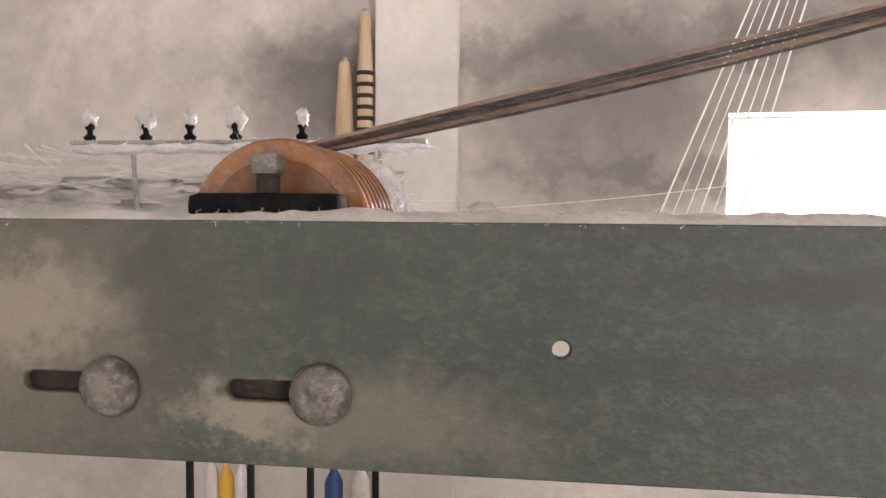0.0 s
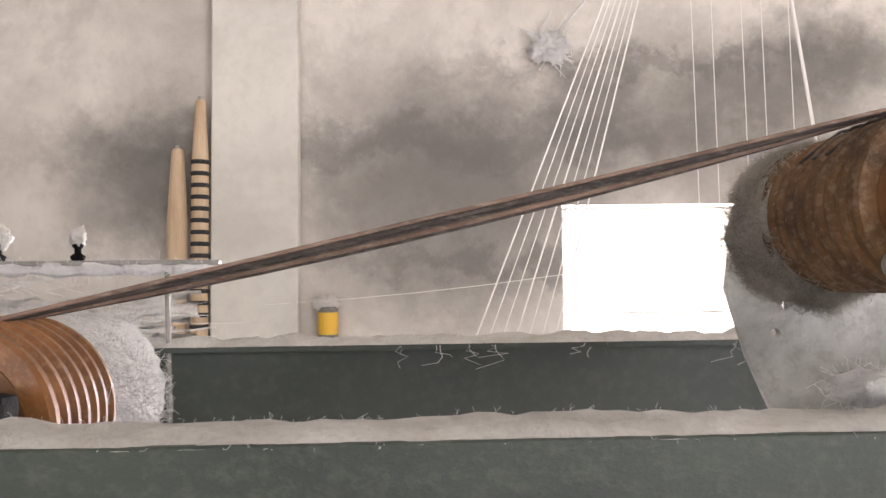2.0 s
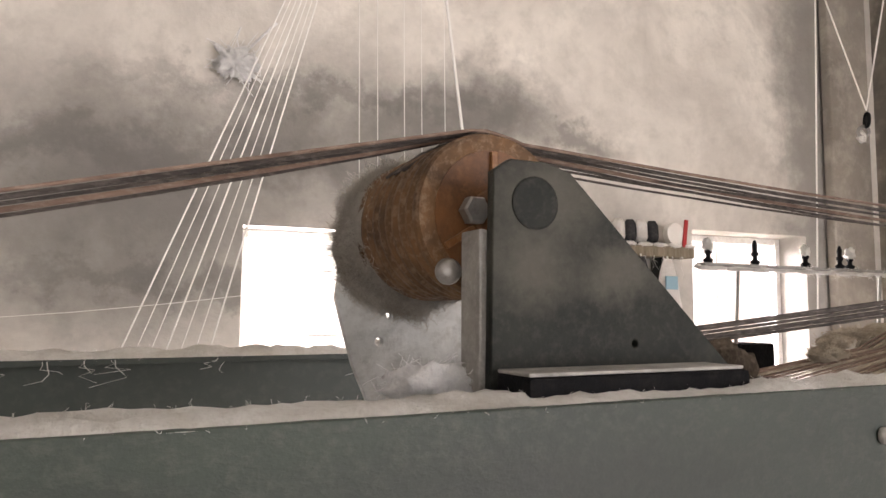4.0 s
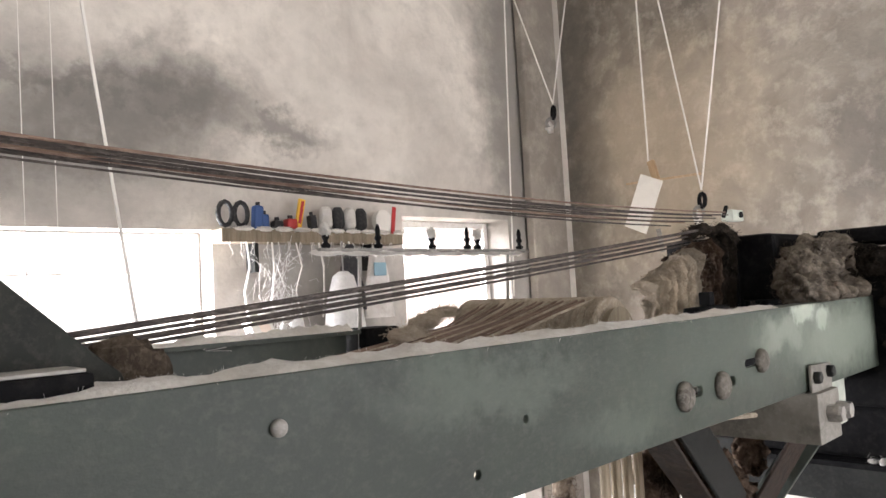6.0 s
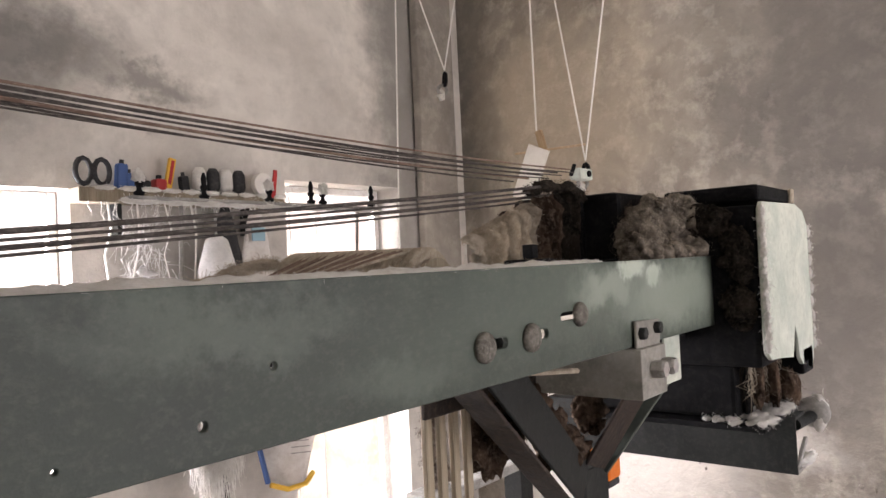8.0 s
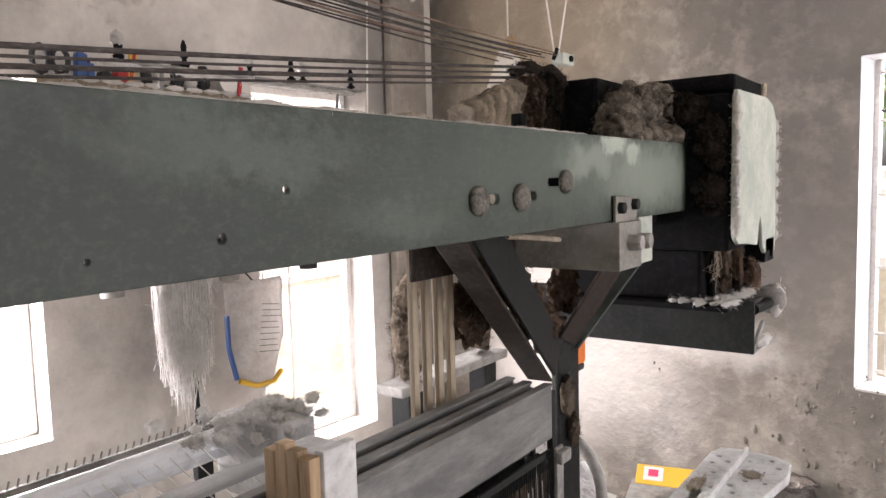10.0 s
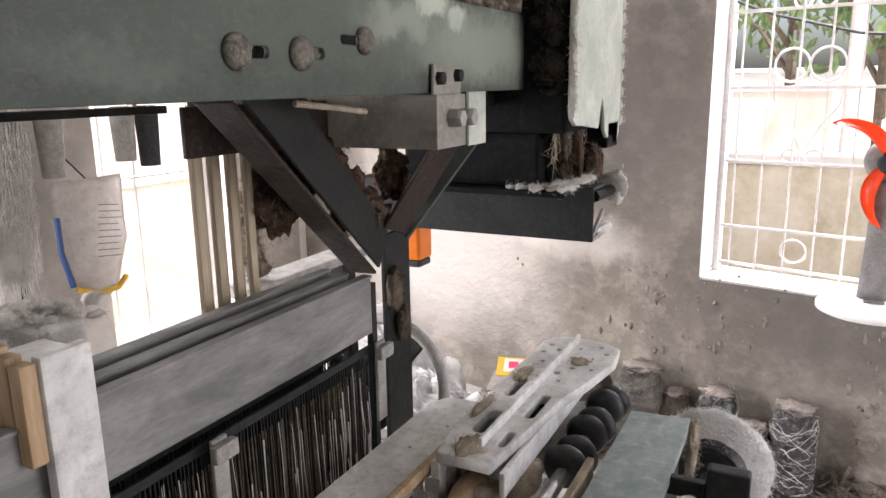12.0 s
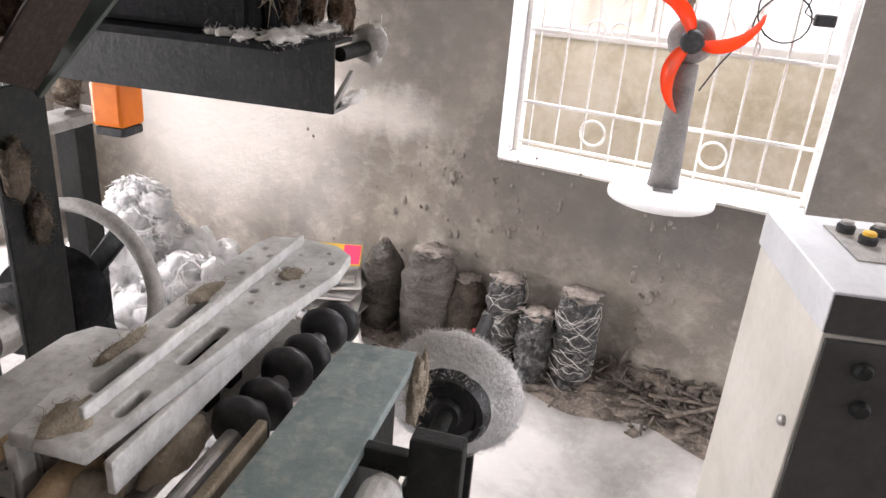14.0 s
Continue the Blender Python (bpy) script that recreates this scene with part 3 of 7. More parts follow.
def hex_bolt(bm, x, y, z, r, h):
    return lathe(bm, [(r, 0), (r, h * 0.8), (r * 0.85, h)], Matrix.Translation((x, y, z)) @ Matrix.Rotation(math.pi / 2, 4, "X"), 6)


beam = thing("loom_top_beam", (0, 0, 0), "grey-green painted steel channel beam with bolts and lint on its ledge", "beam")
holes = [slot(-0.129, 1.510, 0.058, 0.0135), slot(-0.015, 1.509, 0.052, 0.0135), circle(0.136, 1.536, 0.0055), slot(1.332, 1.514, 0.056, 0.014),
         slot(1.426, 1.515, 0.05, 0.014), slot(1.505, 1.532, 0.05, 0.013), circle(1.028, 1.532, 0.0045), circle(0.963, 1.497, 0.005), circle(0.86, 1.49, 0.003)]
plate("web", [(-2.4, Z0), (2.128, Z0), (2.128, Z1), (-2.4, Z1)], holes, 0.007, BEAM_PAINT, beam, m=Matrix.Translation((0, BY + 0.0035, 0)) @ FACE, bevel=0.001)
part("top_flange", B((-2.4, BY + 0.0072, Z1 - 0.007), (2.128, BY + 0.052, Z1), 0.0015), GREEN_PAINT, beam)
part("bottom_flange", B((-2.4, BY + 0.0072, Z0), (2.128, BY + 0.052, Z0 + 0.007), 0.0015), GREEN_PAINT, beam)
for x, z, r in ((-0.104, 1.509, 0.0165), (0.013, 1.509, 0.0165), (1.31, 1.513, 0.0175), (1.406, 1.514, 0.0175), (1.527, 1.532, 0.0165)):
    part("round_bolt", dome_bolt(bmesh.new(), x, BY - 0.0005, z, r, 0.011), BOLT, beam, "dusty round-headed bolt", smooth=True)
part("small_bolt", dome_bolt(bmesh.new(), 0.78, BY - 0.0005, 1.565, 0.006, 0.006), DUSTY_STEEL, beam, smooth=True)
bm = dome_bolt(bmesh.new(), 0.712, BY - 0.0005, 1.515, 0.0135, 0.012)
part("slot_backing", B((-0.165, BY + 0.0075, 1.488), (0.035, BY + 0.012, 1.532), 0.001), RUSTY, beam)
part("round_bolt", bm, BOLT, beam, "dusty round-headed bolt", smooth=True)
part("bolt_shank", R((0.735, BY - 0.004, 1.515), (0.758, BY - 0.004, 1.515), 0.005), BARE_STEEL, beam)

rear = thing("loom_rear_beam", (0, 0, 0), "dark grey-green steel channel beam with lint on its ledge", "beam")
RY = 1.00
part("web", B((-2.4, RY + 0.045, 1.47), (1.32, RY + 0.052, 1.592), 0.001), GREEN_PAINT, rear)
part("top_flange", B((-2.4, RY, 1.585), (1.32, RY + 0.0448, 1.592), 0.001), GREEN_PAINT, rear)
part("bottom_flange", B((-2.4, RY, 1.47), (1.32, RY + 0.0448, 1.477), 0.001), GREEN_PAINT, rear)
part("end_block", B((1.322, RY - 0.01, 1.475), (1.40, RY + 0.06, 1.594), 0.004), BLACK_IRON, rear)

lint_bed("lint_on_beam", -2.2, 1.62, BY + 0.001, BY + 0.056, Z1, 0.0065, LINT, "off-white cotton lint lying along the beam's top ledge", n=420, rows=7, hairs=4500)
lint_bed("lint_on_rear_beam", -2.2, 1.30, RY - 0.004, RY + 0.05, 1.592, 0.012, LINT, "off-white cotton lint lying along the rear beam", n=300, rows=6, hairs=5000, seed=5)


def hanging_lint(name, anchors, length, material, label, strands=5, r=0.0012):
    """Wisps of lint that hang down from points."""
    bm = bmesh.new()
    for a in anchors:
        for _ in range(strands):
            p = Vector(a) + Vector((random.gauss(0, 0.006), random.gauss(0, 0.003), 0))
            l = length * random.uniform(0.25, 1.0)
            pts = [p + Vector((random.gauss(0, 0.004) * k, random.gauss(0, 0.003) * k, -l * k / 4)) for k in range(5)]
            tube(bm, pts, r * random.uniform(0.4, 1.5), 4, r_end=0.0003)
    return tagged(part(name, bm, material), label, "lint", kind="stuff")


hanging_lint("lint_wisps", [(x, RY - 0.002, 1.590) for x in (0.20, 0.24, 0.28, 0.32, 0.42, 0.62, 0.80, 0.86, 0.90, 0.96, 1.05)], 0.03, LINT, "wisps of lint hanging from the rear beam", 2, 0.0007)

# ---- the rollers over which the cords run ----
def roller(name, at, r, length, label, mat_drum=PULLEY, mat_face=PULLEY_DARK):
    """A grooved cord roller; its axis runs along y from the front face at `at`."""
    t = thing(name, at, label, "roller")
    prof = [(r * 0.80, 0.0), (r * 0.97, 0.0005), (r, 0.004)]
    h, k = 0.008, 0
    while h < length - 0.01:
        prof += [(r, h), (r * 0.955, h + 0.0025), (r * 0.955, h + 0.0065), (r, h + 0.009)]
        h += 0.0125
    prof += [(r, length - 0.002), (r * 0.97, length)]
    rot = Matrix.Rotation(-math.pi / 2, 4, "X")
    part("drum", lathe(bmesh.new(), prof, rot, 56), mat_drum, t, "orange-brown grooved drum", smooth=False)
    # face with three cut-out spokes in relief
    part("hub_face", lathe(bmesh.new(), [(r * 0.22, -0.004), (r * 0.30, -0.003), (r * 0.32, 0.0), (r * 0.78, -0.001), (r * 0.79, 0.003)], rot, 40), mat_face, t)
    for i in range(3):
        a = i * 2 * math.pi / 3 + 0.5
        part("spoke_rib", B((r * 0.33, -0.0035, -0.0025), (r * 0.76, 0.0, 0.0025), 0.0008), PULLEY, t, m=Matrix.Rotation(a, 4, "Y"))
    part("axle", lathe(bmesh.new(), [(0.007, -0.02), (0.007, length + 0.02)], rot, 16), BARE_STEEL, t)
    return t


P1 = (-0.040, 0.475, 1.590)
roller("cord_roller", P1, 0.060, 0.085, "orange-brown grooved roller caked with cotton lint")
P2 = (0.532, 0.502, 1.715)
roller("cord_roller", P2, 0.058, 0.15, "orange-brown grooved roller on a raised bracket, bound with lint", PULLEY_LINTY)


def lint_ring(name, c, r, y0, y1, label, material=LINT, n=44, hairs=700, grow=0.35):
    """Lint wound round a roller's far end: axis along y, about c."""
    bm = bmesh.new()
    rows = 12
    rings = []
    for j in range(rows + 1):
        s = j / rows
        y = y0 + (y1 - y0) * s
        ring = []
        for i in range(n):
            a = 2 * math.pi * i / n
            p = Vector((math.cos(a), y * 9, math.sin(a)))
            rr = r * (1 + grow * math.sin(math.pi * s) ** 0.7 * (0.6 + 0.7 * noise.noise(p * 2.2)) + 0.10 * noise.noise(p * 7) + 0.06 * noise.noise(p * 17))
            ring.append(bm.verts.new((c[0] + rr * math.cos(a), y + 0.008 * noise.noise(p * 3), c[2] + rr * math.sin(a))))
        rings.append(ring)
    for p, q in zip(rings, rings[1:]):
        for i in range(n):
            bm.faces.new((p[i], p[(i + 1) % n], q[(i + 1) % n], q[i])).smooth = True
    bm.faces.new(rings[0])
    bm.faces.new(rings[-1][::-1])
    pts = [v.co.copy() for v in bm.verts]
    fibres(bm, pts, hairs * 4, 0.010, 0.00018)
    return tagged(part(name, bm, material), label, "lint", kind="stuff")


lint_ring("lint_on_roller", (P1[0], 0, P1[2] - 0.004), 0.052, P1[1] + 0.078, P1[1] + 0.20, "thick white cotton lint wrapped round the roller's end", COTTON, hairs=1100, grow=0.28)
lint_ring("lint_on_roller", (P2[0], 0, P2[2] - 0.004), 0.053, P2[1] + 0.105, P2[1] + 0.185, "grey-tan lint wrapped round the raised roller's end", LINT_ROLL, hairs=2600, grow=0.28)

# clamp tab and square bolt before the first roller
tab = thing("roller_clamp", (-0.037, 0.452, Z1), "black flat clamp with a square-headed bolt", "clamp")
part("clamp_bar", B((-0.047, -0.012, 0.0), (0.047, 0.012, 0.0165), 0.006), BLACK_IRON, tab)
part("square_bolt", B((-0.0085, -0.008, 0.0275), (0.0085, 0.008, 0.0405), 0.003), BOLT, tab, "dusty square-headed bolt")
part("bolt_neck", R((0, 0, 0.0168), (0, 0, 0.0272), 0.007), RUSTY, tab)

# raised bracket for the second roller
brk = thing("roller_bracket", (0, 0, 0), "grey steel wedge-shaped bracket bolted on the beam", "bracket")
FRONT = [(0.502, Z1 + 0.001), (0.706, Z1 + 0.001), (0.704, 1.606), (0.692, 1.616), (0.572, 1.727), (0.560, 1.738), (0.542, 1.743), (0.516, 1.743), (0.504, 1.735)]
plate("front_plate", FRONT, [circle(0.612, 1.628, 0.0035)], 0.008, BRACKET_PAINT, brk, m=Matrix.Translation((0, 0.456, 0)) @ FACE, bevel=0.001)
part("pivot_boss", lathe(bmesh.new(), [(0.017, 0.0), (0.017, 0.0008), (0.0155, 0.0014)], Matrix.Translation((0.533, 0.4519, 1.717)) @ Matrix.Rotation(math.pi / 2, 4, "X"), 24), BRACKET_PAINT, brk)
part("base_strip", B((0.504, 0.414, Z1 + 0.0005), (0.676, 0.4515, Z1 + 0.014), 0.003), BLACK_IRON, brk)
part("strip_lint", B((0.505, 0.416, Z1 + 0.0142), (0.672, 0.4515, Z1 + 0.0165), 0.001), DUSTY_STEEL, brk)
part("edge_plate", B((0.4975, 0.4602, Z1 + 0.001), (0.5038, 0.485, 1.70), 0.002), DUSTY_STEEL, brk)
REAR = [(0.54, 1.52), (0.66, 1.52), (0.66, 1.64), (0.60, 1.70), (0.52, 1.71), (0.492, 1.69), (0.488, 1.66), (0.505, 1.60)]
plate("rear_plate", REAR, [circle(0.54, 1.645, 0.004), circle(0.53, 1.62, 0.005), circle(0.55, 1.655, 0.004)], 0.008, CAST_WHITE, brk, m=Matrix.Translation((0, 0.715, 0)) @ FACE, bevel=0.001)
part("stay_bolt", dome_bolt(bmesh.new(), 0.495, 0.50, 1.675, 0.009, 0.010), BARE_STEEL, brk, smooth=True)
part("axle_nut", hex_bolt(bmesh.new(), 0.512, 0.497, 1.716, 0.010, 0.010), BARE_STEEL, brk)
bm = lump(bmesh.new(), (0.716, 0.475, 1.606), (0.028, 0.02, 0.022), 0.3, 3, 3, 2)
tagged(part("lint_clump", bm, LINT_DARK), "dark lint clump at the bracket's toe", "lint", kind="stuff")
bm = lump(bmesh.new(), (0.478, 0.485, 1.604), (0.03, 0.02, 0.012), 0.5, 3, 3, 4)
fibres(bm, [v.co.copy() for v in bm.verts], 300, 0.012)
tagged(part("lint_clump", bm, COTTON), "white lint clump at the bracket's foot", "lint", kind="stuff")

# ---- cords from the dobby over the rollers ----
HUB = Vector((1.86, 0.60, 1.752))


def cord(pts, r, material, label, name="harness_cord", group="harness cords"):
    return tagged(part(name, tube(bmesh.new(), pts, r, 7, wob=0.06), material), label, "cord", group)


def sag(a, b, s, n=10):
    a, b = Vector(a), Vector(b)
    return [a.lerp(b, k / n) - Vector((0, 0, 4 * s * (k / n) * (1 - k / n))) for k in range(n + 1)]


for i in range(5):
    y = 0.505 + 0.0125 * i
    x1, z1 = P1[0] + 0.012, P1[2] + 0.0585
    x2, z2 = P2[0] - 0.013, P2[2] + 0.0605
    mat_c = (ROPE_TAN, ROPE_DARK, ROPE_DARK, ROPE_TAN, ROPE_DARK)[i]
    # down the far side of the first roller, up to the raised one and on to the dobby
    first = [(P1[0] - 0.0585, y, P1[2] - 0.06), (P1[0] - 0.0585, y, P1[2]), (P1[0] - 0.042, y, P1[2] + 0.042), (x1 - 0.012, y, z1)]
    y2 = 0.512 + 0.009 * i
    climb = sag((x1, y, z1), (x2, y2, z2), 0.002 * i, 8)
    over = [(P2[0], y2, P2[2] + 0.0615), (P2[0] + 0.02, y2, P2[2] + 0.058)]
    run = sag((P2[0] + 0.03, y2, P2[2] + 0.055), (HUB.x - 0.03 * i, HUB.y + 0.012 * (i - 2), HUB.z + 0.018 - 0.006 * i), 0.012, 8)
    cord([*first, *climb, *over, *run], 0.0013 + 0.0005 * (i % 2), mat_c, "oily brown harness cord stretched over the rollers" if mat_c is ROPE_DARK else "light brown harness cord stretched over the rollers")
for i in range(3):
    y2 = 0.545 + 0.016 * i
    run = sag((P2[0] + 0.03, y2, P2[2] + 0.054), (HUB.x - 0.02 * i, HUB.y + 0.015 * (i - 2), HUB.z + 0.012 - 0.005 * i), 0.015, 8)
    cord([(P2[0] - 0.05, y2, P2[2] + 0.034), (P2[0] - 0.02, y2, P2[2] + 0.056), (P2[0], y2, P2[2] + 0.0605), *run], 0.0011, ROPE_DARK, "oily brown harness cord stretched over the rollers")
for i in range(4):
    y = 0.53 + 0.014 * i
    cord(sag((0.60 + 0.02 * i, y, 1.622 - 0.004 * i), (HUB.x - 0.06 + 0.02 * i, HUB.y - 0.01 + 0.01 * i, HUB.z - 0.014 - 0.006 * i), 0.004), 0.0016 if i % 2 else 0.0026, ROPE_DARK, "oily brown lower harness cord running to the dobby")

# ---- right end of the loom: dobby, stand and arm ----
def clumps(name, places, material, label, hairs=0, sub=3, category="lint"):
    """Lint clumps joined into one body: (x, y, z, sx, sy, sz)."""
    bm = bmesh.new()
    for i, (x, y, z, a, b, c) in enumerate(places):
        lump(bm, (x, y, z), (a, b, c), 0.38, 1.9, sub, seed=i * 1.7 + x)
    if hairs:
        fibres(bm, [v.co.copy() for v in bm.verts], hairs, 0.010, 0.0003)
    return tagged(part(name, bm, material), label, category, kind="stuff")


def heap_of(name, cores, n, size, material, label, hairs=0, seed=1, category="lint"):
    """A cauliflower heap: many small round clumps strewn over core ellipsoids."""
    rnd = random.Random(seed)
    bm = bmesh.new()
    for x, y, z, a, b, c in cores:
        lump(bm, (x, y, z), (a * 0.95, b * 0.95, c * 0.95), 0.45, 2.2, 4, seed + x)
        for i in range(n):
            d = Vector((rnd.gauss(0, 1), rnd.gauss(0, 1), rnd.gauss(0, 1))).normalized()
            r = size * rnd.uniform(0.5, 1.3)
            lump(bm, (x + d.x * a * 0.9, y + d.y * b * 0.9, z + d.z * c * 0.9), (r, r * rnd.uniform(0.7, 1.2), r * rnd.uniform(0.7, 1.1)), 0.6, 1.9, 2, seed + i * 0.9)
    if hairs:
        fibres(bm, [v.co.copy() for v in bm.verts], hairs, 0.013, 0.0002)
    return tagged(part(name, bm, material), label, category, kind="stuff")


dob = thing("dobby_head", (2.05, 0.30, 1.36), "black greasy dobby head with a chipped pale green end plate", "machine head")
def dpart(name, lo, hi, material, bevel=0.004, label=""):
    return part(name, B([a - b for a, b in zip(lo, (2.05, 0.30, 1.36))], [a - b for a, b in zip(hi, (2.05, 0.30, 1.36))], bevel), material, dob, label)
dpart("case", (2.055, 0.312, 1.39), (2.39, 0.66, 1.69), BLACK_IRON, 0.01)
# chipped outline of the end plate
out = [(2.048, 1.44), (2.05, 1.68), (2.062, 1.693), (2.30, 1.697), (2.36, 1.685), (2.395, 1.655), (2.402, 1.42), (2.392, 1.37), (2.375, 1.352), (2.345, 1.356),
       (2.338, 1.372), (2.30, 1.368), (2.275, 1.385), (2.268, 1.425), (2.25, 1.455), (2.235, 1.42), (2.225, 1.392), (2.13, 1.402), (2.075, 1.405), (2.052, 1.418)]
plate("end_plate", [(x - 2.05, z - 1.36) for x, z in out], [], 0.008, PALE_GREEN, dob, "chipped pale green end plate", m=Matrix.Translation((0, 0.004, 0)) @ FACE, bevel=0.0015)
dpart("foot_block", (2.30, 0.30, 1.345), (2.385, 0.36, 1.40), BLACK_IRON, 0.004)
dpart("top_bar", (2.10, 0.316, 1.7005), (2.335, 0.50, 1.731), BLACK_IRON, 0.008)
# this box and hook_box are added black fill for the dark recess
dpart("upper_black_fill", (1.93, 0.52, 1.60), (2.30, 0.66, 1.728), BLACK_IRON, 0.012)
part("bar_end_cap", B((0.262, 0.008, 0.342), (0.287, 0.0155, 0.372), 0.003), LINT_TAN, dob)
dpart("hook_box", (1.835, 0.60, 1.50), (1.929, 0.69, 1.722), BLACK_IRON, 0.01)
dpart("neck", (2.02, 0.45, 1.44), (2.054, 0.66, 1.70), BLACK_IRON, 0.006)
for i in range(11):
    x = 1.80 + 0.0215 * i
    dpart("jack_lever", (x, 0.585, 1.57 + 0.01 * (i % 2)), (x + 0.014, 0.598, 1.715 + 0.006 * (i % 3)), BLACK_IRON if i % 4 else RUSTY, 0.003)
for i in range(3):
    part("hanging_link", R((0.06 + 0.07 * i, 0.06 + 0.05 * i, 0.03), (0.07 + 0.07 * i, 0.06 + 0.05 * i, -0.085), 0.008), BLACK_IRON, dob)
dpart("lower_block", (2.075, 0.37, 1.289), (2.33, 0.66, 1.389), BLACK_IRON, 0.008)

clip = thing("cord_clip", (1.93, 0.595, 1.765), "pale green metal clip where the cords are tied", "clip")
part("body", B((-0.02, -0.012, -0.008), (0.03, 0.012, 0.014), 0.003), PALE_GREEN, clip)
part("pin", R((-0.035, 0, 0.0), (-0.02, 0, 0.02), 0.004), BLACK_IRON, clip)
part("screw", R((0.012, -0.016, 0.004), (0.012, 0.016, 0.004), 0.006), BLACK_IRON, clip)



def drape(name, x0, x1, y, top0, top1, bottom, waves, material, label, hairs=2500, seed=0.0):
    """A shaggy hanging curtain of lint in upright folds, from x0 to x1; its top climbs from top0 to top1."""
    bm = bmesh.new()
    n, rows = waves * 10, 16
    g = []
    for i in range(n + 1):
        u = i / n
        fold = 0.5 + 0.5 * math.cos(2 * math.pi * waves * u + 1.5 * noise.noise((u * 5, seed, 0)))
        top = top0 + (top1 - top0) * u + 0.010 * noise.noise((u * 9, seed, 5)) - 0.010 * (1 - fold) ** 2
        col = []
        for j in range(rows + 1):
            v = j / rows
            p = Vector((u * 14, v * 5, seed))
            x = x0 + (x1 - x0) * u + 0.010 * noise.noise(p * 0.9) + 0.006 * math.sin(2 * math.pi * waves * u) * (0.4 + v)
            yy = y - 0.040 * fold * (1 - 0.35 * v) + 0.007 * noise.noise(p * 1.7) + 0.005 * noise.noise(p * 4.5) + 0.02 * max(0.0, 0.15 - v) / 0.15
            col.append(bm.verts.new((x, yy, top + (bottom - top) * v + 0.005 * noise.noise(p * 3))))
        g.append(col)
    for a, b in zip(g, g[1:]):
        for j in range(rows):
            bm.faces.new((a[j], a[j + 1], b[j + 1], b[j])).smooth = True
    pts = [v.co.copy() for v in bm.verts]
    bmesh.ops.solidify(bm, geom=bm.faces[:], thickness=0.006)
    fibres(bm, pts, hairs, 0.005, 0.0002)
    return tagged(part(name, bm, material), label, "lint", kind="stuff")


drape("tan_lint_curtain", 1.515, 1.67, 0.568, 1.648, 1.700, 1.585, 5, LINT_TAN, "curled tan lint flakes hanging before the dobby", 3500, 1.0)
drape("brown_lint_curtain", 1.64, 1.76, 0.578, 1.690, 1.718, 1.575, 4, LINT_FORK, "shaggy curtain of oily brown lint hanging before the dobby", 2500, 7.0)
# coloured near-black: the shade of the recess is put into the lint
drape("black_lint_curtain", 1.74, 1.85, 0.592, 1.712, 1.728, 1.565, 3, LINT_BLACK, "near-black lint hanging in the dark recess before the dobby", 2000, 11.0)
heap_of("lint_heap_on_dobby", [(1.86, 0.440, 1.614, 0.055, 0.030, 0.028), (1.945, 0.432, 1.610, 0.055, 0.026, 0.022), (2.03, 0.425, 1.612, 0.045, 0.022, 0.020), (1.92, 0.475, 1.640, 0.055, 0.04, 0.040), (1.995, 0.48, 1.665, 0.070, 0.05, 0.048), (2.065, 0.46, 1.672, 0.040, 0.045, 0.045)], 26, 0.0135,
        LINT_GREY, "great grey-brown heaps of lint piled on the beam's end", 9000)
heap_of("lint_on_dobby_case", [(2.052, 0.40 + 0.05 * k, 1.665 - 0.02 * (k % 2), 0.012, 0.045, 0.030) for k in range(5)] + [(2.053, 0.345, 1.60, 0.008, 0.03, 0.05), (2.053, 0.345, 1.50, 0.007, 0.03, 0.04)], 12, 0.011,
        LINT_BLACK, "dark greasy lint clinging to the dobby's case", 1800, 14)
clumps("cord_knot_lint", [(1.80, 0.595, 1.738, 0.035, 0.015, 0.010), (1.87, 0.595, 1.735, 0.045, 0.018, 0.014), (1.76, 0.60, 1.728, 0.02, 0.012, 0.008), (1.91, 0.60, 1.725, 0.03, 0.02, 0.016)], LINT_BLACK, "dark lint caught in the knotted cords", 900)
clumps("lint_under_dobby", [(2.30, 0.33, 1.315, 0.025, 0.02, 0.045), (2.26, 0.36, 1.32, 0.02, 0.02, 0.04), (2.335, 0.33, 1.30, 0.012, 0.012, 0.03), (2.15, 0.35, 1.345, 0.012, 0.012, 0.05), (2.19, 0.33, 1.34, 0.01, 0.01, 0.055)], LINT_FORK,
       "matted pale lint hanging under the dobby", 800)

clumps("lint_on_end_plate", [(2.050 + random.uniform(-0.004, 0.003), 0.299, 1.43 + 0.019 * i, random.uniform(0.004, 0.008), 0.006, random.uniform(0.006, 0.013)) for i in range(14)]
       + [(2.40 + random.uniform(-0.003, 0.003), 0.300, 1.40 + 0.03 * i, 0.005, 0.005, 0.012) for i in range(9)], LINT, "pale lint furring the end plate's edges", 900)

# third roller with its fan of cords, behind the beam
roll3 = thing("cord_drum", (1.40, 0.54, 1.582), "brown cord-wound drum behind the beam", "drum")
prof = [(0.03, 0.0), (0.046, 0.001)]
for k in range(22):
    prof += [(0.048, 0.004 + 0.012 * k), (0.0455, 0.0085 + 0.012 * k), (0.048, 0.013 + 0.012 * k)]
prof += [(0.03, 0.272)]
part("drum", lathe(bmesh.new(), prof, Matrix.Rotation(radians(-89), 4, "X"), 40), LINT_TAN, roll3, "tan cord winding")
part("front_boss", lathe(bmesh.new(), [(0.034, -0.012), (0.030, 0.002), (0.02, 0.004)], Matrix.Rotation(radians(-89), 4, "X"), 28), WOOD_GREY, roll3)
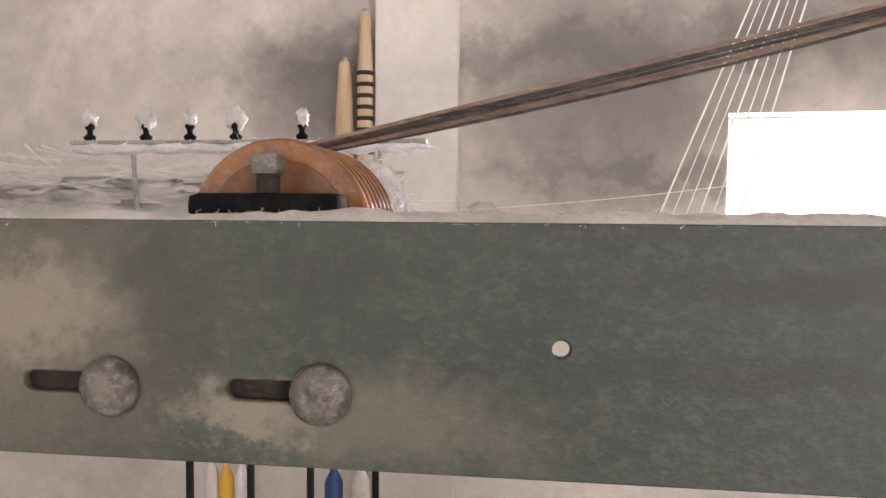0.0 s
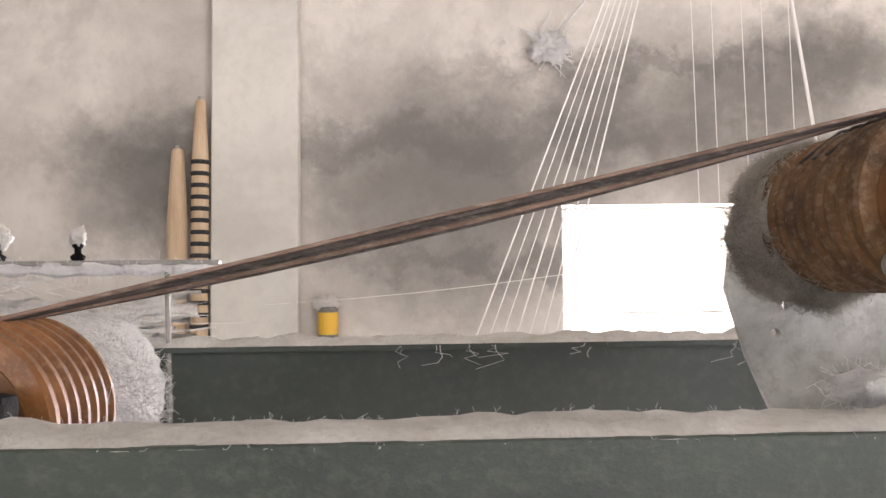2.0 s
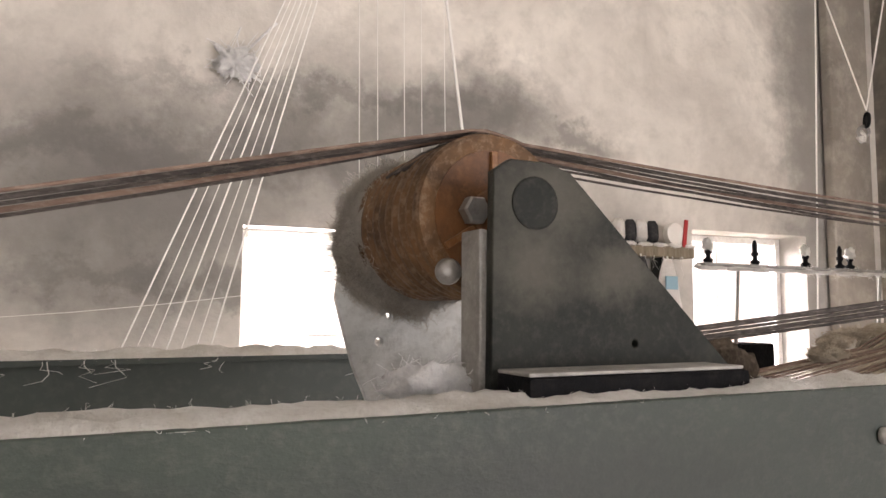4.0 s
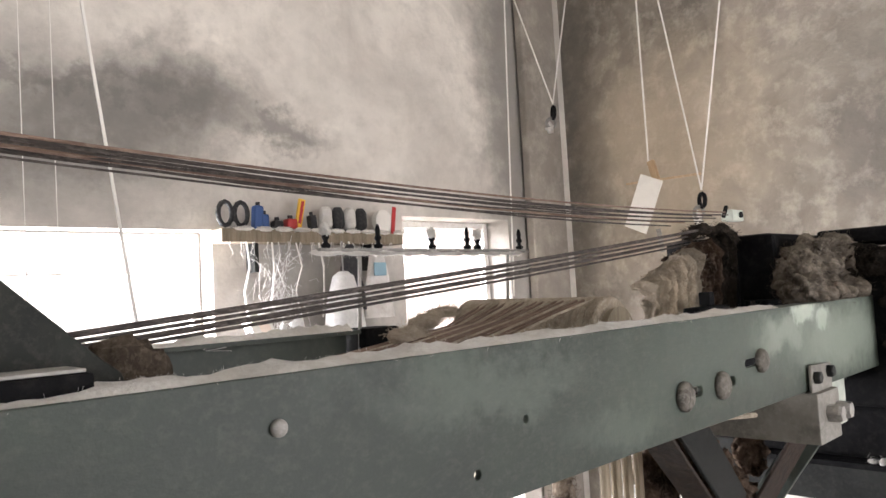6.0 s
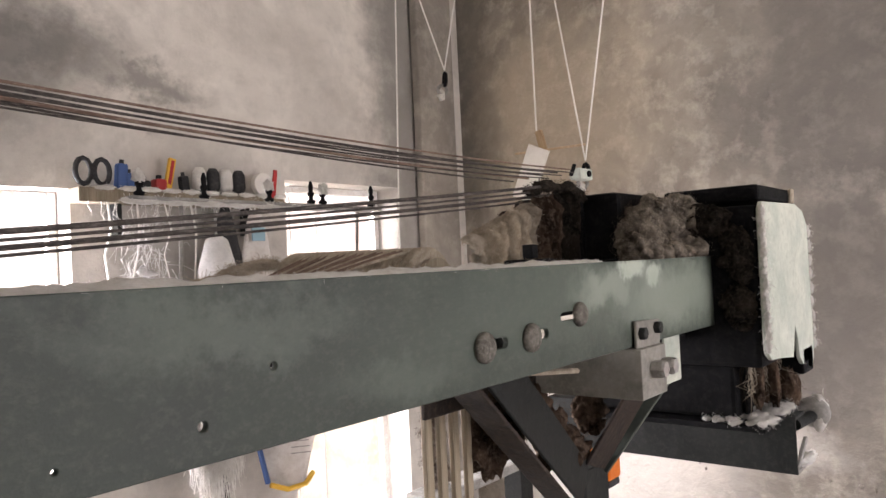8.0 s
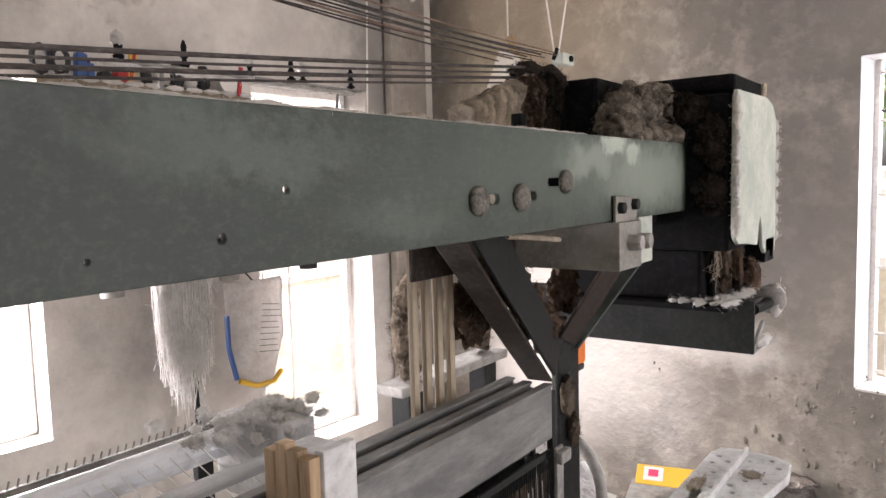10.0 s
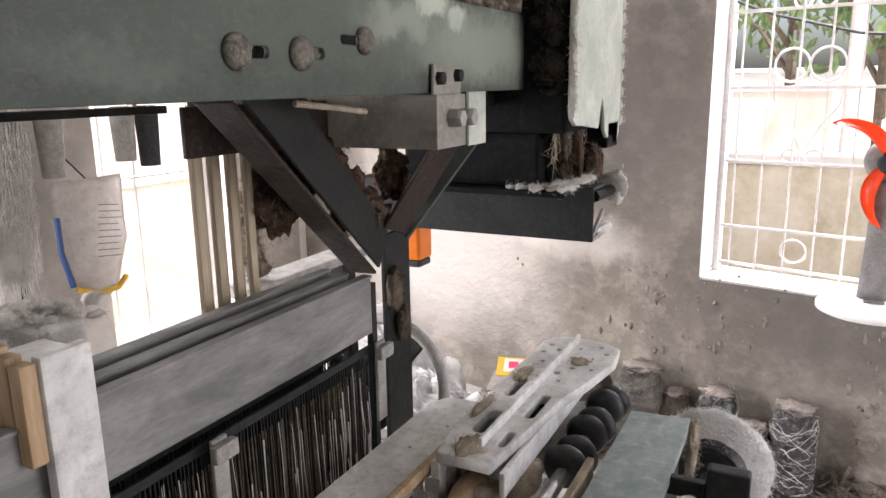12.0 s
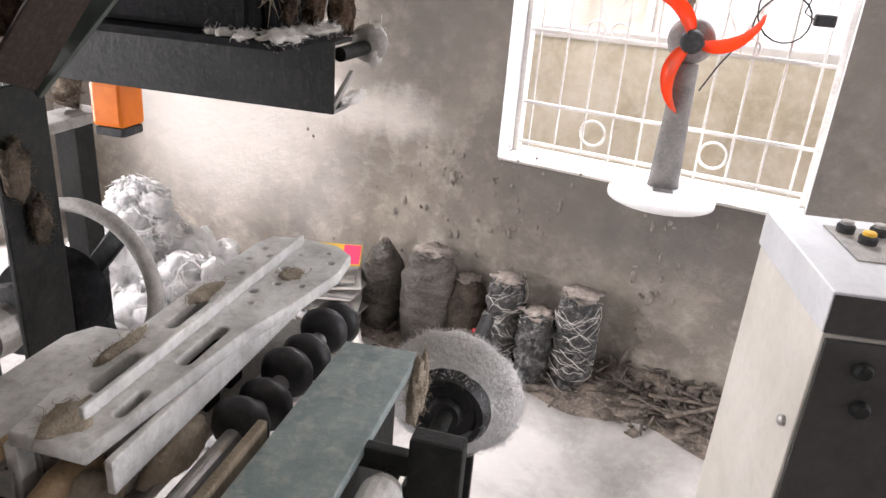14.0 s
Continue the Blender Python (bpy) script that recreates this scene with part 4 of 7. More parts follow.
for i in range(18):
    y = 0.56 + 0.012 * i
    cc = cord([(1.40 - 0.018, y, 1.626), (1.30, y + 0.002, 1.610 - 0.0008 * i), (1.12 - 0.004 * i, y + 0.012, 1.565), (1.06 - 0.004 * i, y + 0.014, 1.535)], 0.0017, ROPE_TAN if i % 3 else LINT_TAN,
         "light brown cord coming off the drum", "fanned_cord", "cords fanned off the drum")
tb = thing("drum_clamp", (1.52, 0.46, Z1), "black flat clamp with a square-headed bolt", "clamp")
part("clamp_bar", B((-0.05, -0.012, 0.0), (0.05, 0.012, 0.010), 0.004), BLACK_IRON, tb)
part("square_bolt", B((-0.008, -0.008, 0.0105), (0.008, 0.008, 0.030), 0.002), BLACK_IRON, tb)
clumps("pale_lint_on_drum", [(1.20, 0.74, 1.592, 0.03, 0.02, 0.012), (1.27, 0.78, 1.606, 0.025, 0.02, 0.012), (1.33, 0.80, 1.618, 0.03, 0.02, 0.008)], LINT_TAN, "loose pale lint lying over the drum", 1200)


def bar(name, a, b, w, t, material, parent, up=(0, -1, 0), label="", bevel=0.002):
    """A flat bar from a to b; its broad side, w wide, faces up."""
    a, b = Vector(a), Vector(b)
    z = (b - a).normalized()
    y = (Vector(up) - z * Vector(up).dot(z)).normalized()
    x = y.cross(z)
    m = Matrix((x, y, z)).transposed().to_4x4()
    m.translation = a
    return part(name, B((-w / 2, -t, 0), (w / 2, 0, (b - a).length), bevel), material, parent, label, m=m)


stand = thing("loom_stand", (0, 0, 0), "dark steel stand with a forked angle-iron head", "stand")
bar("left_arm", (1.395, 0.452, 1.500), (1.795, 0.542, 1.215), 0.072, 0.006, DARK_STEEL, stand, (0.1, -1, 0.05))
bar("left_arm_flange", (1.362, 0.452, 1.468), (1.768, 0.542, 1.178), 0.006, 0.045, RUSTY, stand, (0.1, -1, 0.05))
bar("right_arm", (1.835, 0.542, 1.235), (1.905, 0.448, 1.42), 0.085, 0.006, RUSTY, stand, (0.1, -1, 0.05))
bar("right_arm_flange", (1.872, 0.540, 1.215), (1.985, 0.436, 1.40), 0.007, 0.05, GREEN_PAINT, stand, (0.1, -1, 0.05))
part("post", B((1.80, 0.545, FLOOR), (1.885, 0.553, 1.235), 0.002), DARK_STEEL, stand)
part("post_flange", B((1.877, 0.5535, FLOOR), (1.885, 0.60, 1.235), 0.002), GREEN_PAINT, stand)
part("foot", B((1.72, 0.46, FLOOR + 0.0005), (1.92, 0.60, FLOOR + 0.012), 0.002), DARK_STEEL, stand)
part("cross_plate", B((1.40, 0.56, 1.40), (1.98, 0.568, 1.46), 0.002), RUSTY, stand)
heap_of("rusty_lint_in_fork", [(1.72, 0.56, 1.31, 0.05, 0.02, 0.05), (1.78, 0.56, 1.27, 0.04, 0.02, 0.04), (1.66, 0.565, 1.37, 0.06, 0.02, 0.04), (1.60, 0.57, 1.415, 0.06, 0.02, 0.025), (1.88, 0.575, 1.33, 0.04, 0.02, 0.05), (1.75, 0.575, 1.42, 0.10, 0.02, 0.03), (1.60, 0.60, 1.33, 0.05, 0.02, 0.06), (1.66, 0.61, 1.42, 0.08, 0.02, 0.04), (1.92, 0.60, 1.42, 0.06, 0.02, 0.05)], 12, 0.013, LINT_FORK,
        "dark brown lint packed in the fork of the stand", 2500, 5)
clumps("lint_on_post", [(1.815, 0.535, 1.14, 0.018, 0.012, 0.035), (1.84, 0.535, 1.07, 0.014, 0.010, 0.03), (1.83, 0.525, 0.72, 0.03, 0.02, 0.08)], LINT_DARK, "brown lint clinging to the post", 900)

arm = thing("loom_side_arm", (2.205, 0.30, 1.162), "dark steel channel arm with a lint-covered end", "arm")
part("web", B((0.0, 0.0, 0.0), (0.006, 0.56, 0.112), 0.001), DARK_STEEL, arm)
part("top_flange", B((0.0063, 0.0, 0.106), (0.075, 0.56, 0.112), 0.001), DARK_STEEL, arm)
part("bottom_flange", B((0.0063, 0.0, 0.0), (0.075, 0.56, 0.006), 0.001), DUSTY_STEEL, arm)
part("shelf_plate", B((-0.160, 0.012, 0.1125), (0.075, 0.36, 0.124), 0.002), BLACK_IRON, arm)
part("spindle", R((0.06, 0.015, 0.085), (0.15, 0.0, 0.090), 0.012), DARK_STEEL, arm)
part("knob", lathe(bmesh.new(), [(0.012, -0.016), (0.030, -0.012), (0.034, 0.0), (0.030, 0.014), (0.010, 0.018)], Matrix.Translation((0.155, 0.0, 0.095)) @ Matrix.Rotation(radians(80), 4, "Y"), 20), DUSTY_STEEL, arm, smooth=True)
part("end_strut", B((0.008, -0.002, 0.004), (0.10, 0.006, 0.014), 0.002), DUSTY_STEEL, arm, m=Matrix.Rotation(radians(-28), 4, "Y"))
bm = bmesh.new()
for i in range(46):
    u = random.random()
    lump(bm, (2.055 + 0.22 * u, 0.314 + abs(random.gauss(0, 0.022)) + 0.05 * (random.random() < 0.3), 1.2885), (random.uniform(0.010, 0.024), random.uniform(0.007, 0.016), random.uniform(0.003, 0.008)), 0.6, 2.2, 2, seed=i * 0.77)
fibres(bm, [v.co.copy() for v in bm.verts], 2600, 0.010, 0.0002, 1.0, (0, -0.4, -0.3))
tagged(part("lint_on_arm", bm, LINT), "pale furry lint along the shelf plate of the arm", "lint", kind="stuff")
hanging_lint("lint_under_dobby_strands", [(2.09 + 0.03 * k, 0.345 + 0.012 * (k % 3), 1.392) for k in range(9)], 0.095, LINT_TAN, "matted lint strands hanging under the dobby", 9, 0.0013)
hanging_lint("lint_under_dobby_strands", [(2.10 + 0.035 * k, 0.36 + 0.02 * (k % 2), 1.40) for k in range(7)], 0.10, LINT_BLACK, "dark greasy lint strands hanging under the dobby", 9, 0.002)
clumps("lint_on_knob", [(2.365, 0.29, 1.265, 0.018, 0.018, 0.030), (2.36, 0.29, 1.24, 0.014, 0.015, 0.02), (2.29, 0.30, 1.175, 0.05, 0.012, 0.010)], LINT, "white lint caked on the arm's knob", 120)

# clip plate and sheet box under the beam
box_b = thing("switch_bracket", (1.680, 0.389, 1.50), "steel clip with bright bolts carrying a grey sheet box", "bracket")
plate("clip_plate", [(0.008, -0.040), (0.092, -0.040), (0.094, 0.004), (0.010, 0.007)], [], 0.005, BOX_GREY, box_b, m=Matrix.Translation((0, 0.0, 0)) @ FACE, bevel=0.001)
part("sheet_box", B((-0.002, -0.012, -0.108), (0.090, 0.19, -0.033), 0.002), BOX_GREY, box_b, "grey sheet-metal box")
part("hex_bolt", hex_bolt(bmesh.new(), 0.021, -0.003, -0.011, 0.010, 0.009), DARK_STEEL, box_b)
part("hex_bolt", hex_bolt(bmesh.new(), 0.078, -0.003, -0.007, 0.010, 0.009), DARK_STEEL, box_b)
part("bright_bolt", hex_bolt(bmesh.new(), 0.040, -0.0125, -0.066, 0.014, 0.020), BARE_STEEL, box_b, "bright hexagon bolt")
part("bright_bolt", hex_bolt(bmesh.new(), 0.078, -0.0125, -0.066, 0.014, 0.020), BARE_STEEL, box_b, "bright hexagon bolt")
tagged(part("cable", tube(bmesh.new(), [(1.45, 0.44, 1.462), (1.52, 0.43, 1.455), (1.58, 0.43, 1.448)], 0.004), LINT_TAN), "thin dusty cable under the beam", "cable")
tagged(part("hanging_strap", B((1.885, 0.425, 1.38), (1.955, 0.431, 1.4695), 0.003), PALE_GREEN), "pale green steel strap hanging from the beam", "strap")

# amber signal lamp
lamp = thing("signal_lamp", (2.302, 0.77, 1.048), "amber plastic lamp hanging under the arm", "lamp")
part("lens", B((-0.033, -0.033, 0.018), (0.033, 0.033, 0.10), 0.008), LAMP_ORANGE, lamp, "amber lens")
part("base", B((-0.030, -0.030, 0.0), (0.030, 0.030, 0.017), 0.005), BLACK_PLASTIC, lamp)
part("stem", R((0, 0, 0.10), (0, 0, 0.16), 0.008), BLACK_PLASTIC, lamp)

# ---- heald frames ----
def heald_frame(y, z0, z1, x0, x1, label, group="heald frames", mat=ALUMINIUM, healds=True, hz=0.26):
    t = thing("heald_harness", (0, y, z0), label, "heald frame", group)
    part("rail", B((x0, 0, 0), (x1, 0.011, z1 - z0), 0.0015), mat, t)
    part("rail_lip", B((x0, -0.003, z1 - z0 + 0.0005), (x1, 0.014, z1 - z0 + 0.005), 0.0015), ALUMINIUM, t)
    part("side_post", B((x1 + 0.001, 0, -0.45), (x1 + 0.014, 0.011, z1 - z0 - 0.01), 0.001), DARK_STEEL, t)
    if healds:
        part("heald_bar", B((x0, 0.003, -0.032), (x1, 0.008, -0.020), 0.001), DARK_STEEL, t)
        bm = bmesh.new()
        n = int((x1 - 0.35) / 0.006)
        for i in range(n):
            x = x1 - 0.02 - 0.006 * i + random.uniform(-0.001, 0.001)
            box(bm, (x, 0.004, -0.40), (x + 0.0016, 0.0065, -0.033))
        ob = part("heald_wire_row", bm, DARK_STEEL, t)
        tagged(ob, "dark steel heald wires with lint", kind="stuff")
    return t


heald_frame(0.500, 1.106, 1.194, -0.9, 1.685, "dusty aluminium heald frame with dark heald wires")
heald_frame(0.530, 1.110, 1.198, -0.9, 1.668, "grey aluminium heald frame behind the first", hz=0.2)
heald_frame(0.560, 1.114, 1.202, -0.9, 1.664, "grey aluminium heald frame behind the others")
bm = bmesh.new()
for i in range(150):
    x = 1.66 - 0.0065 * i
    tube(bm, [(x, 0.496 + random.uniform(-0.002, 0.002), 1.062), (x + random.gauss(0, 0.002), 0.494, 0.90), (x + random.gauss(0, 0.003), 0.494, 0.74 + random.uniform(0, 0.1))], random.choice((0.0006, 0.0009, 0.0016)), 4)
tagged(part("dark_lint_on_healds", bm, LINT_DARK), "brown lint strands hanging along the heald wires", "lint", kind="stuff")
bm = bmesh.new()
for i in range(300):
    x = 1.665 - random.uniform(0, 0.95)
    z = random.uniform(0.82, 1.075)
    tube(bm, [(x, 0.493, z), (x + random.gauss(0, 0.002), 0.491, z - 0.05), (x + random.gauss(0, 0.003), 0.492, z - random.uniform(0.08, 0.22))], random.choice((0.0004, 0.0006, 0.0009)), 4, r_end=0.0004)
tagged(part("lint_on_healds", bm, LINT), "grey lint strands hanging along the heald wires", "lint", kind="stuff")
# added flat sheet: stands in for further healds and keeps the gaps dark
tagged(part("dark_heald_backing", B((-0.9, 0.578, 0.62), (1.655, 0.583, 1.13)), BLACK_IRON), "flat black sheet standing in for dense dark heald rows", "healds", kind="stuff")
for x in (1.34, 1.69, 1.02):
    h = thing("heald_hook", (x, 0.488, 1.022), "dusty steel hook clamping the heald frame", "hook", "heald hooks")
    part("strap", B((-0.012, 0.0, -0.06), (0.012, 0.006, 0.07), 0.002), DUSTY_STEEL, h)
    part("lug", B((-0.018, -0.012, 0.045), (0.018, 0.0, 0.066), 0.003), DUSTY_STEEL, h)

# wooden guide block that straddles the rails
peg = thing("wooden_guide_block", (1.135, 0.485, 1.038), "worn wooden guide block straddling the heald frames", "guide block")
for i in range(4):
    part("wood_leaf", B((-0.012, 0.0 + 0.018 * i, 0.125 + 0.004 * (i % 2)), (0.004, 0.016 + 0.018 * i, 0.218 + 0.005 * (i % 3)), 0.002), WOOD, peg)
part("front_cheek", B((0.005, -0.004, 0.0), (0.055, 0.010, 0.222), 0.003), CAST_WHITE, peg, "whitish worn cheek")
part("side_cheek", B((0.005, 0.0105, 0.145), (0.055, 0.066, 0.214), 0.003), CAST_WHITE, peg)

# bundle of wooden lease slats that hang behind the frames
for i in range(7):
    sl = thing("lease_slat", (1.445 + 0.0155 * i, 0.600 + 0.012 * (i % 2), 1.13), "dusty upright wooden slat in a bundle", "slat", "bundle of slats")
    part("board", B((0, 0, 0.01 * (i % 3)), (0.0135, 0.009, 0.32 + 0.045 * ((i * 5) % 4)), 0.0015), WOOD_GREY, sl)
    part("top_pin", R((0.006, 0.004, 0.30), (0.006, 0.004, 0.47), 0.003), BARE_STEEL, sl)

# ---- slay with shuttle box, breast beam and take-up ----
slay = thing("slay", (0, 0, 0.98), "pale worn metal slay with a slotted shuttle box", "slay")
plate("race_board", [(-0.9, 0.345), (1.78, 0.345), (1.775, 0.415), (1.745, 0.432), (-0.9, 0.435)], [circle(1.60, 0.39, 0.004), circle(1.68, 0.37, 0.004)], 0.022, CAST_WHITE, slay, m=Matrix.Translation((0, 0, -0.013)), bevel=0.001)
part("brown_strip", B((1.40, 0.332, -0.005), (2.02, 0.343, 0.010), 0.002), WOOD, slay, "yellowish wooden strip")
for i in range(9):
    part("tooth", B((1.44 + 0.032 * i, 0.310, -0.030), (1.444 + 0.032 * i, 0.331, -0.002), 0.0008), BARE_STEEL, slay)
outl = [(1.55, 0.245), (1.78, 0.222), (1.85, 0.205), (1.96, 0.188), (2.02, 0.195), (2.045, 0.225), (2.05, 0.285), (2.04, 0.32), (2.01, 0.330), (1.62, 0.330), (1.55, 0.318)]
hl = [circle(1.905, 0.214, 0.006), circle(1.985, 0.208, 0.007), circle(2.015, 0.225, 0.006), slot(1.945, 0.225, 0.03, 0.006), slot(1.66, 0.294, 0.08, 0.028), slot(1.79, 0.302, 0.08, 0.020), circle(1.87, 0.262, 0.008), circle(1.91, 0.30, 0.006), circle(1.945, 0.256, 0.009), circle(1.975, 0.292, 0.007), circle(1.995, 0.258, 0.005), circle(2.012, 0.275, 0.006), circle(1.90, 0.245, 0.007), circle(1.93, 0.28, 0.006), circle(1.955, 0.315, 0.006), circle(1.995, 0.312, 0.007), circle(1.84, 0.25, 0.006), circle(1.845, 0.285, 0.008), slot(1.735, 0.247, 0.09, 0.020), slot(1.62, 0.25, 0.05, 0.016)]
plate("box_top", outl, hl, 0.016, CAST_WHITE, slay, "holed pale cast shuttle-box top", m=Matrix.Translation((0, 0, 0.024)), bevel=0.002)
part("rib", B((1.58, 0.268, 0.0325), (2.03, 0.274, 0.047), 0.002), CAST_WHITE, slay)
part("box_back", B((1.55, 0.316, -0.06), (2.0, 0.330, 0.0155), 0.003), CAST_WHITE, slay)
part("box_floor", B((1.45, 0.235, -0.075), (1.98, 0.315, -0.061), 0.003), DUSTY_STEEL, slay)
part("box_front", B((1.56, 0.228, -0.02), (1.99, 0.236, 0.0155), 0.002), CAST_WHITE, slay)
for x in (1.60, 1.66, 1.74, 1.79):
    part("guide_block", B((x, 0.25, -0.06), (x + 0.028, 0.292, 0.0155), 0.003), CAST_WHITE if x < 1.7 else BLACK_IRON, slay)
part("shuttle_nose", lathe(bmesh.new(), [(0.004, 0.0), (0.012, 0.02), (0.020, 0.06), (0.022, 0.12)], Matrix.Translation((1.50, 0.285, -0.03)) @ Matrix.Rotation(radians(90), 4, "Y"), 16), WOOD, slay, smooth=True)
for i, x in enumerate((1.70, 1.755, 1.81, 1.865, 1.92, 1.965)):
    part("rubber_buffer", lathe(bmesh.new(), [(0.010, 0), (0.028, 0.004), (0.034, 0.016), (0.028, 0.030), (0.010, 0.034)], Matrix.Translation((x, 0.196, -0.045 - 0.01 * (i % 2))) @ Matrix.Rotation(radians(90), 4, "Y"), 24), RUBBER, slay, smooth=True)
part("buffer_shaft", R((1.55, 0.196, -0.05), (2.0, 0.196, -0.05), 0.011), BARE_STEEL, slay)
part("slay_sword", B((1.62, 0.29, -1.0155), (1.68, 0.33, -0.076), 0.004), DARK_STEEL, slay)
part("slay_sword", B((-0.6, 0.29, -1.0155), (-0.54, 0.33, -0.076), 0.004), DARK_STEEL, slay)
clumps("lint_on_slay", [(1.50, 0.275, 0.93, 0.05, 0.03, 0.02), (1.58, 0.265, 0.945, 0.04, 0.025, 0.02), (1.66, 0.24, 0.93, 0.05, 0.02, 0.025), (1.42, 0.28, 0.93, 0.05, 0.03, 0.02), (1.84, 0.31, 1.012, 0.03, 0.012, 0.006), (1.93, 0.24, 1.012, 0.02, 0.015, 0.005), (1.70, 0.32, 1.012, 0.04, 0.008, 0.007), (1.58, 0.285, 1.012, 0.03, 0.02, 0.007)], LINT_TAN, "tan lint lying in the shuttle box", 900)

breast = thing("breast_beam", (0.018, 0.028, 0.976), "chipped grey-green painted flat steel breast beam", "beam")
plate("top_plate", [(-0.9, 0.020), (1.795, 0.017), (1.845, 0.020), (1.838, 0.104), (-0.9, 0.112)], [], 0.012, TEAL_PAINT, breast, m=Matrix.Translation((0, 0, -0.006)), bevel=0.0015)
part("side_web", B((-0.9, 0.022, -0.10), (1.78, 0.030, -0.0125), 0.002), DARK_STEEL, breast)
part("wood_strip", B((-0.9, 0.116, -0.03), (1.66, 0.126, 0.004), 0.002), WOOD_GREY, breast)
part("leg", B((1.70, 0.04, -1.0155), (1.76, 0.10, -0.0125), 0.003), DARK_STEEL, breast)
part("leg", B((-0.8, 0.04, -1.0155), (-0.74, 0.10, -0.0125), 0.003), DARK_STEEL, breast)
tk = thing("take_up_roller", (1.23, 0.020, 0.950), "pale grey tube roller along the breast beam", "roller")
part("tube", R((-2.1, -0.005, 0), (0.42, -0.005, 0), 0.021), CAST_WHITE, tk)
part("end_cap", R((0.42, -0.005, 0), (0.43, -0.005, 0), 0.017), DUSTY_STEEL, tk)
part("axle", R((0.43, -0.005, 0), (0.46, -0.005, 0), 0.008), DARK_STEEL, tk)

bk = thing("bearing_block", (1.685, -0.053, 0.905), "dark steel bearing block beside the take-up wheel", "bearing")
part("plate", B((-0.012, 0.0, -0.30), (0.012, 0.052, 0.095), 0.004), DARK_STEEL, bk)
part("ledge", B((-0.006, 0.0525, 0.045), (0.008, 0.125, 0.070), 0.003), DARK_STEEL, bk)
part("bolt", hex_bolt(bmesh.new(), 0.0, -0.0045, 0.02, 0.010, 0.010), DARK_STEEL, bk)
part("base", B((-0.03, -0.01, -0.945), (0.03, 0.05, -0.301), 0.004), DARK_STEEL, bk)

ww = thing("lint_covered_wheel", (1.975, 0.022, 0.843), "take-up wheel buried in thick white cotton lint, with a black hub", "wheel")
rx = Matrix.Rotation(radians(90), 4, "Y")
part("hub", lathe(bmesh.new(), [(0.012, -0.040), (0.020, -0.040), (0.024, -0.030), (0.040, -0.028), (0.044, -0.034), (0.052, -0.034), (0.056, -0.026), (0.060, -0.02), (0.060, 0.03)], rx, 36), RUBBER, ww, "black ringed hub")
bm = bmesh.new()
rings = []
for j in range(13):
    s = j / 12
    a = math.pi * (s * 1.25 - 0.15)
    ring = []
    for i in range(56):
        th = 2 * math.pi * i / 56
        p = Vector((math.cos(th) * 2, math.sin(th) * 2, s * 3))
        k = 1 + 0.05 * noise.noise(p * 1.5) + 0.05 * noise.noise(p * 4)
        rr = (0.060 + 0.036 * max(math.sin(a), -0.2)) * k
        ring.append(bm.verts.new((-0.026 + 0.085 * s + 0.004 * noise.noise(p * 3), rr * math.cos(th), rr * math.sin(th))))
    rings.append(ring)
for p, q in zip(rings, rings[1:]):
    for i in range(56):
        bm.faces.new((p[i], p[(i + 1) % 56], q[(i + 1) % 56], q[i])).smooth = True
bm.faces.new(rings[-1])
fibres(bm, [v.co.copy() for v in bm.verts], 14000, 0.008, 0.00014)
part("lint_tyre", bm, COTTON, ww, "thick fluffy white lint")
part("shaft", R((-0.20, 0, 0), (0.25, 0, 0), 0.012), DARK_STEEL, ww)
part("stand_plate", B((0.06, -0.03, -0.883), (0.075, 0.03, -0.01), 0.003), DARK_STEEL, ww)
clumps("lint_on_breast_beam", [(1.85, 0.040, 0.945, 0.014, 0.008, 0.028), (1.87, 0.040, 0.93, 0.012, 0.008, 0.04), (1.83, 0.038, 0.93, 0.010, 0.008, 0.03)], LINT_TAN, "brown lint hanging at the breast beam's end", 500)
ch = thing("roller_chain", (1.74, -0.075, 0.60), "black roller chain hanging by the bearing", "chain")
for i in range(16):
    part("link", B((-0.007, -0.006, 0.018 * i), (0.007, 0.006, 0.018 * i + 0.015), 0.003), BLACK_IRON, ch, m=Matrix.Rotation(radians(18 * (i % 2)), 4, "Z"))

# hand wheel with its drive on the loom's end
hw = thing("hand_wheel", (2.17, 0.775, 0.795), "pale worn cast-iron hand wheel on the loom's end", "wheel")
bm = bmesh.new()
N, M = 48, 10
rings = []
for i in range(N):
    th = 2 * math.pi * i / N
    rings.append([bm.verts.new((0.016 * math.sin(2 * math.pi * j / M), (0.150 + 0.013 * math.cos(2 * math.pi * j / M)) * math.cos(th), (0.150 + 0.013 * math.cos(2 * math.pi * j / M)) * math.sin(th))) for j in range(M)])
for i in range(N):
    p, q = rings[i], rings[(i + 1) % N]
    for j in range(M):
        bm.faces.new((p[j], q[j], q[(j + 1) % M], p[(j + 1) % M])).smooth = True
part("rim", bm, DUSTY_STEEL, hw, "pale worn rim")
for k in range(3):
    a = k * 2 * math.pi / 3 + 0.15
    part("spoke", B((-0.008, 0.02, -0.018), (0.008, 0.142, 0.018), 0.004), DARK_STEEL, hw, m=Matrix.Rotation(a, 4, "X"))
part("drum", lathe(bmesh.new(), [(0.03, -0.12), (0.082, -0.118), (0.085, -0.11), (0.085, -0.035), (0.06, -0.03), (0.03, -0.02), (0.03, 0.02)], rx, 36), BLACK_IRON, hw, "greasy black brake drum")
part("chain_wheel", lathe(bmesh.new(), [(0.04, -0.175), (0.062, -0.172), (0.066, -0.162), (0.062, -0.15), (0.04, -0.146)], rx, 30), DARK_STEEL, hw)
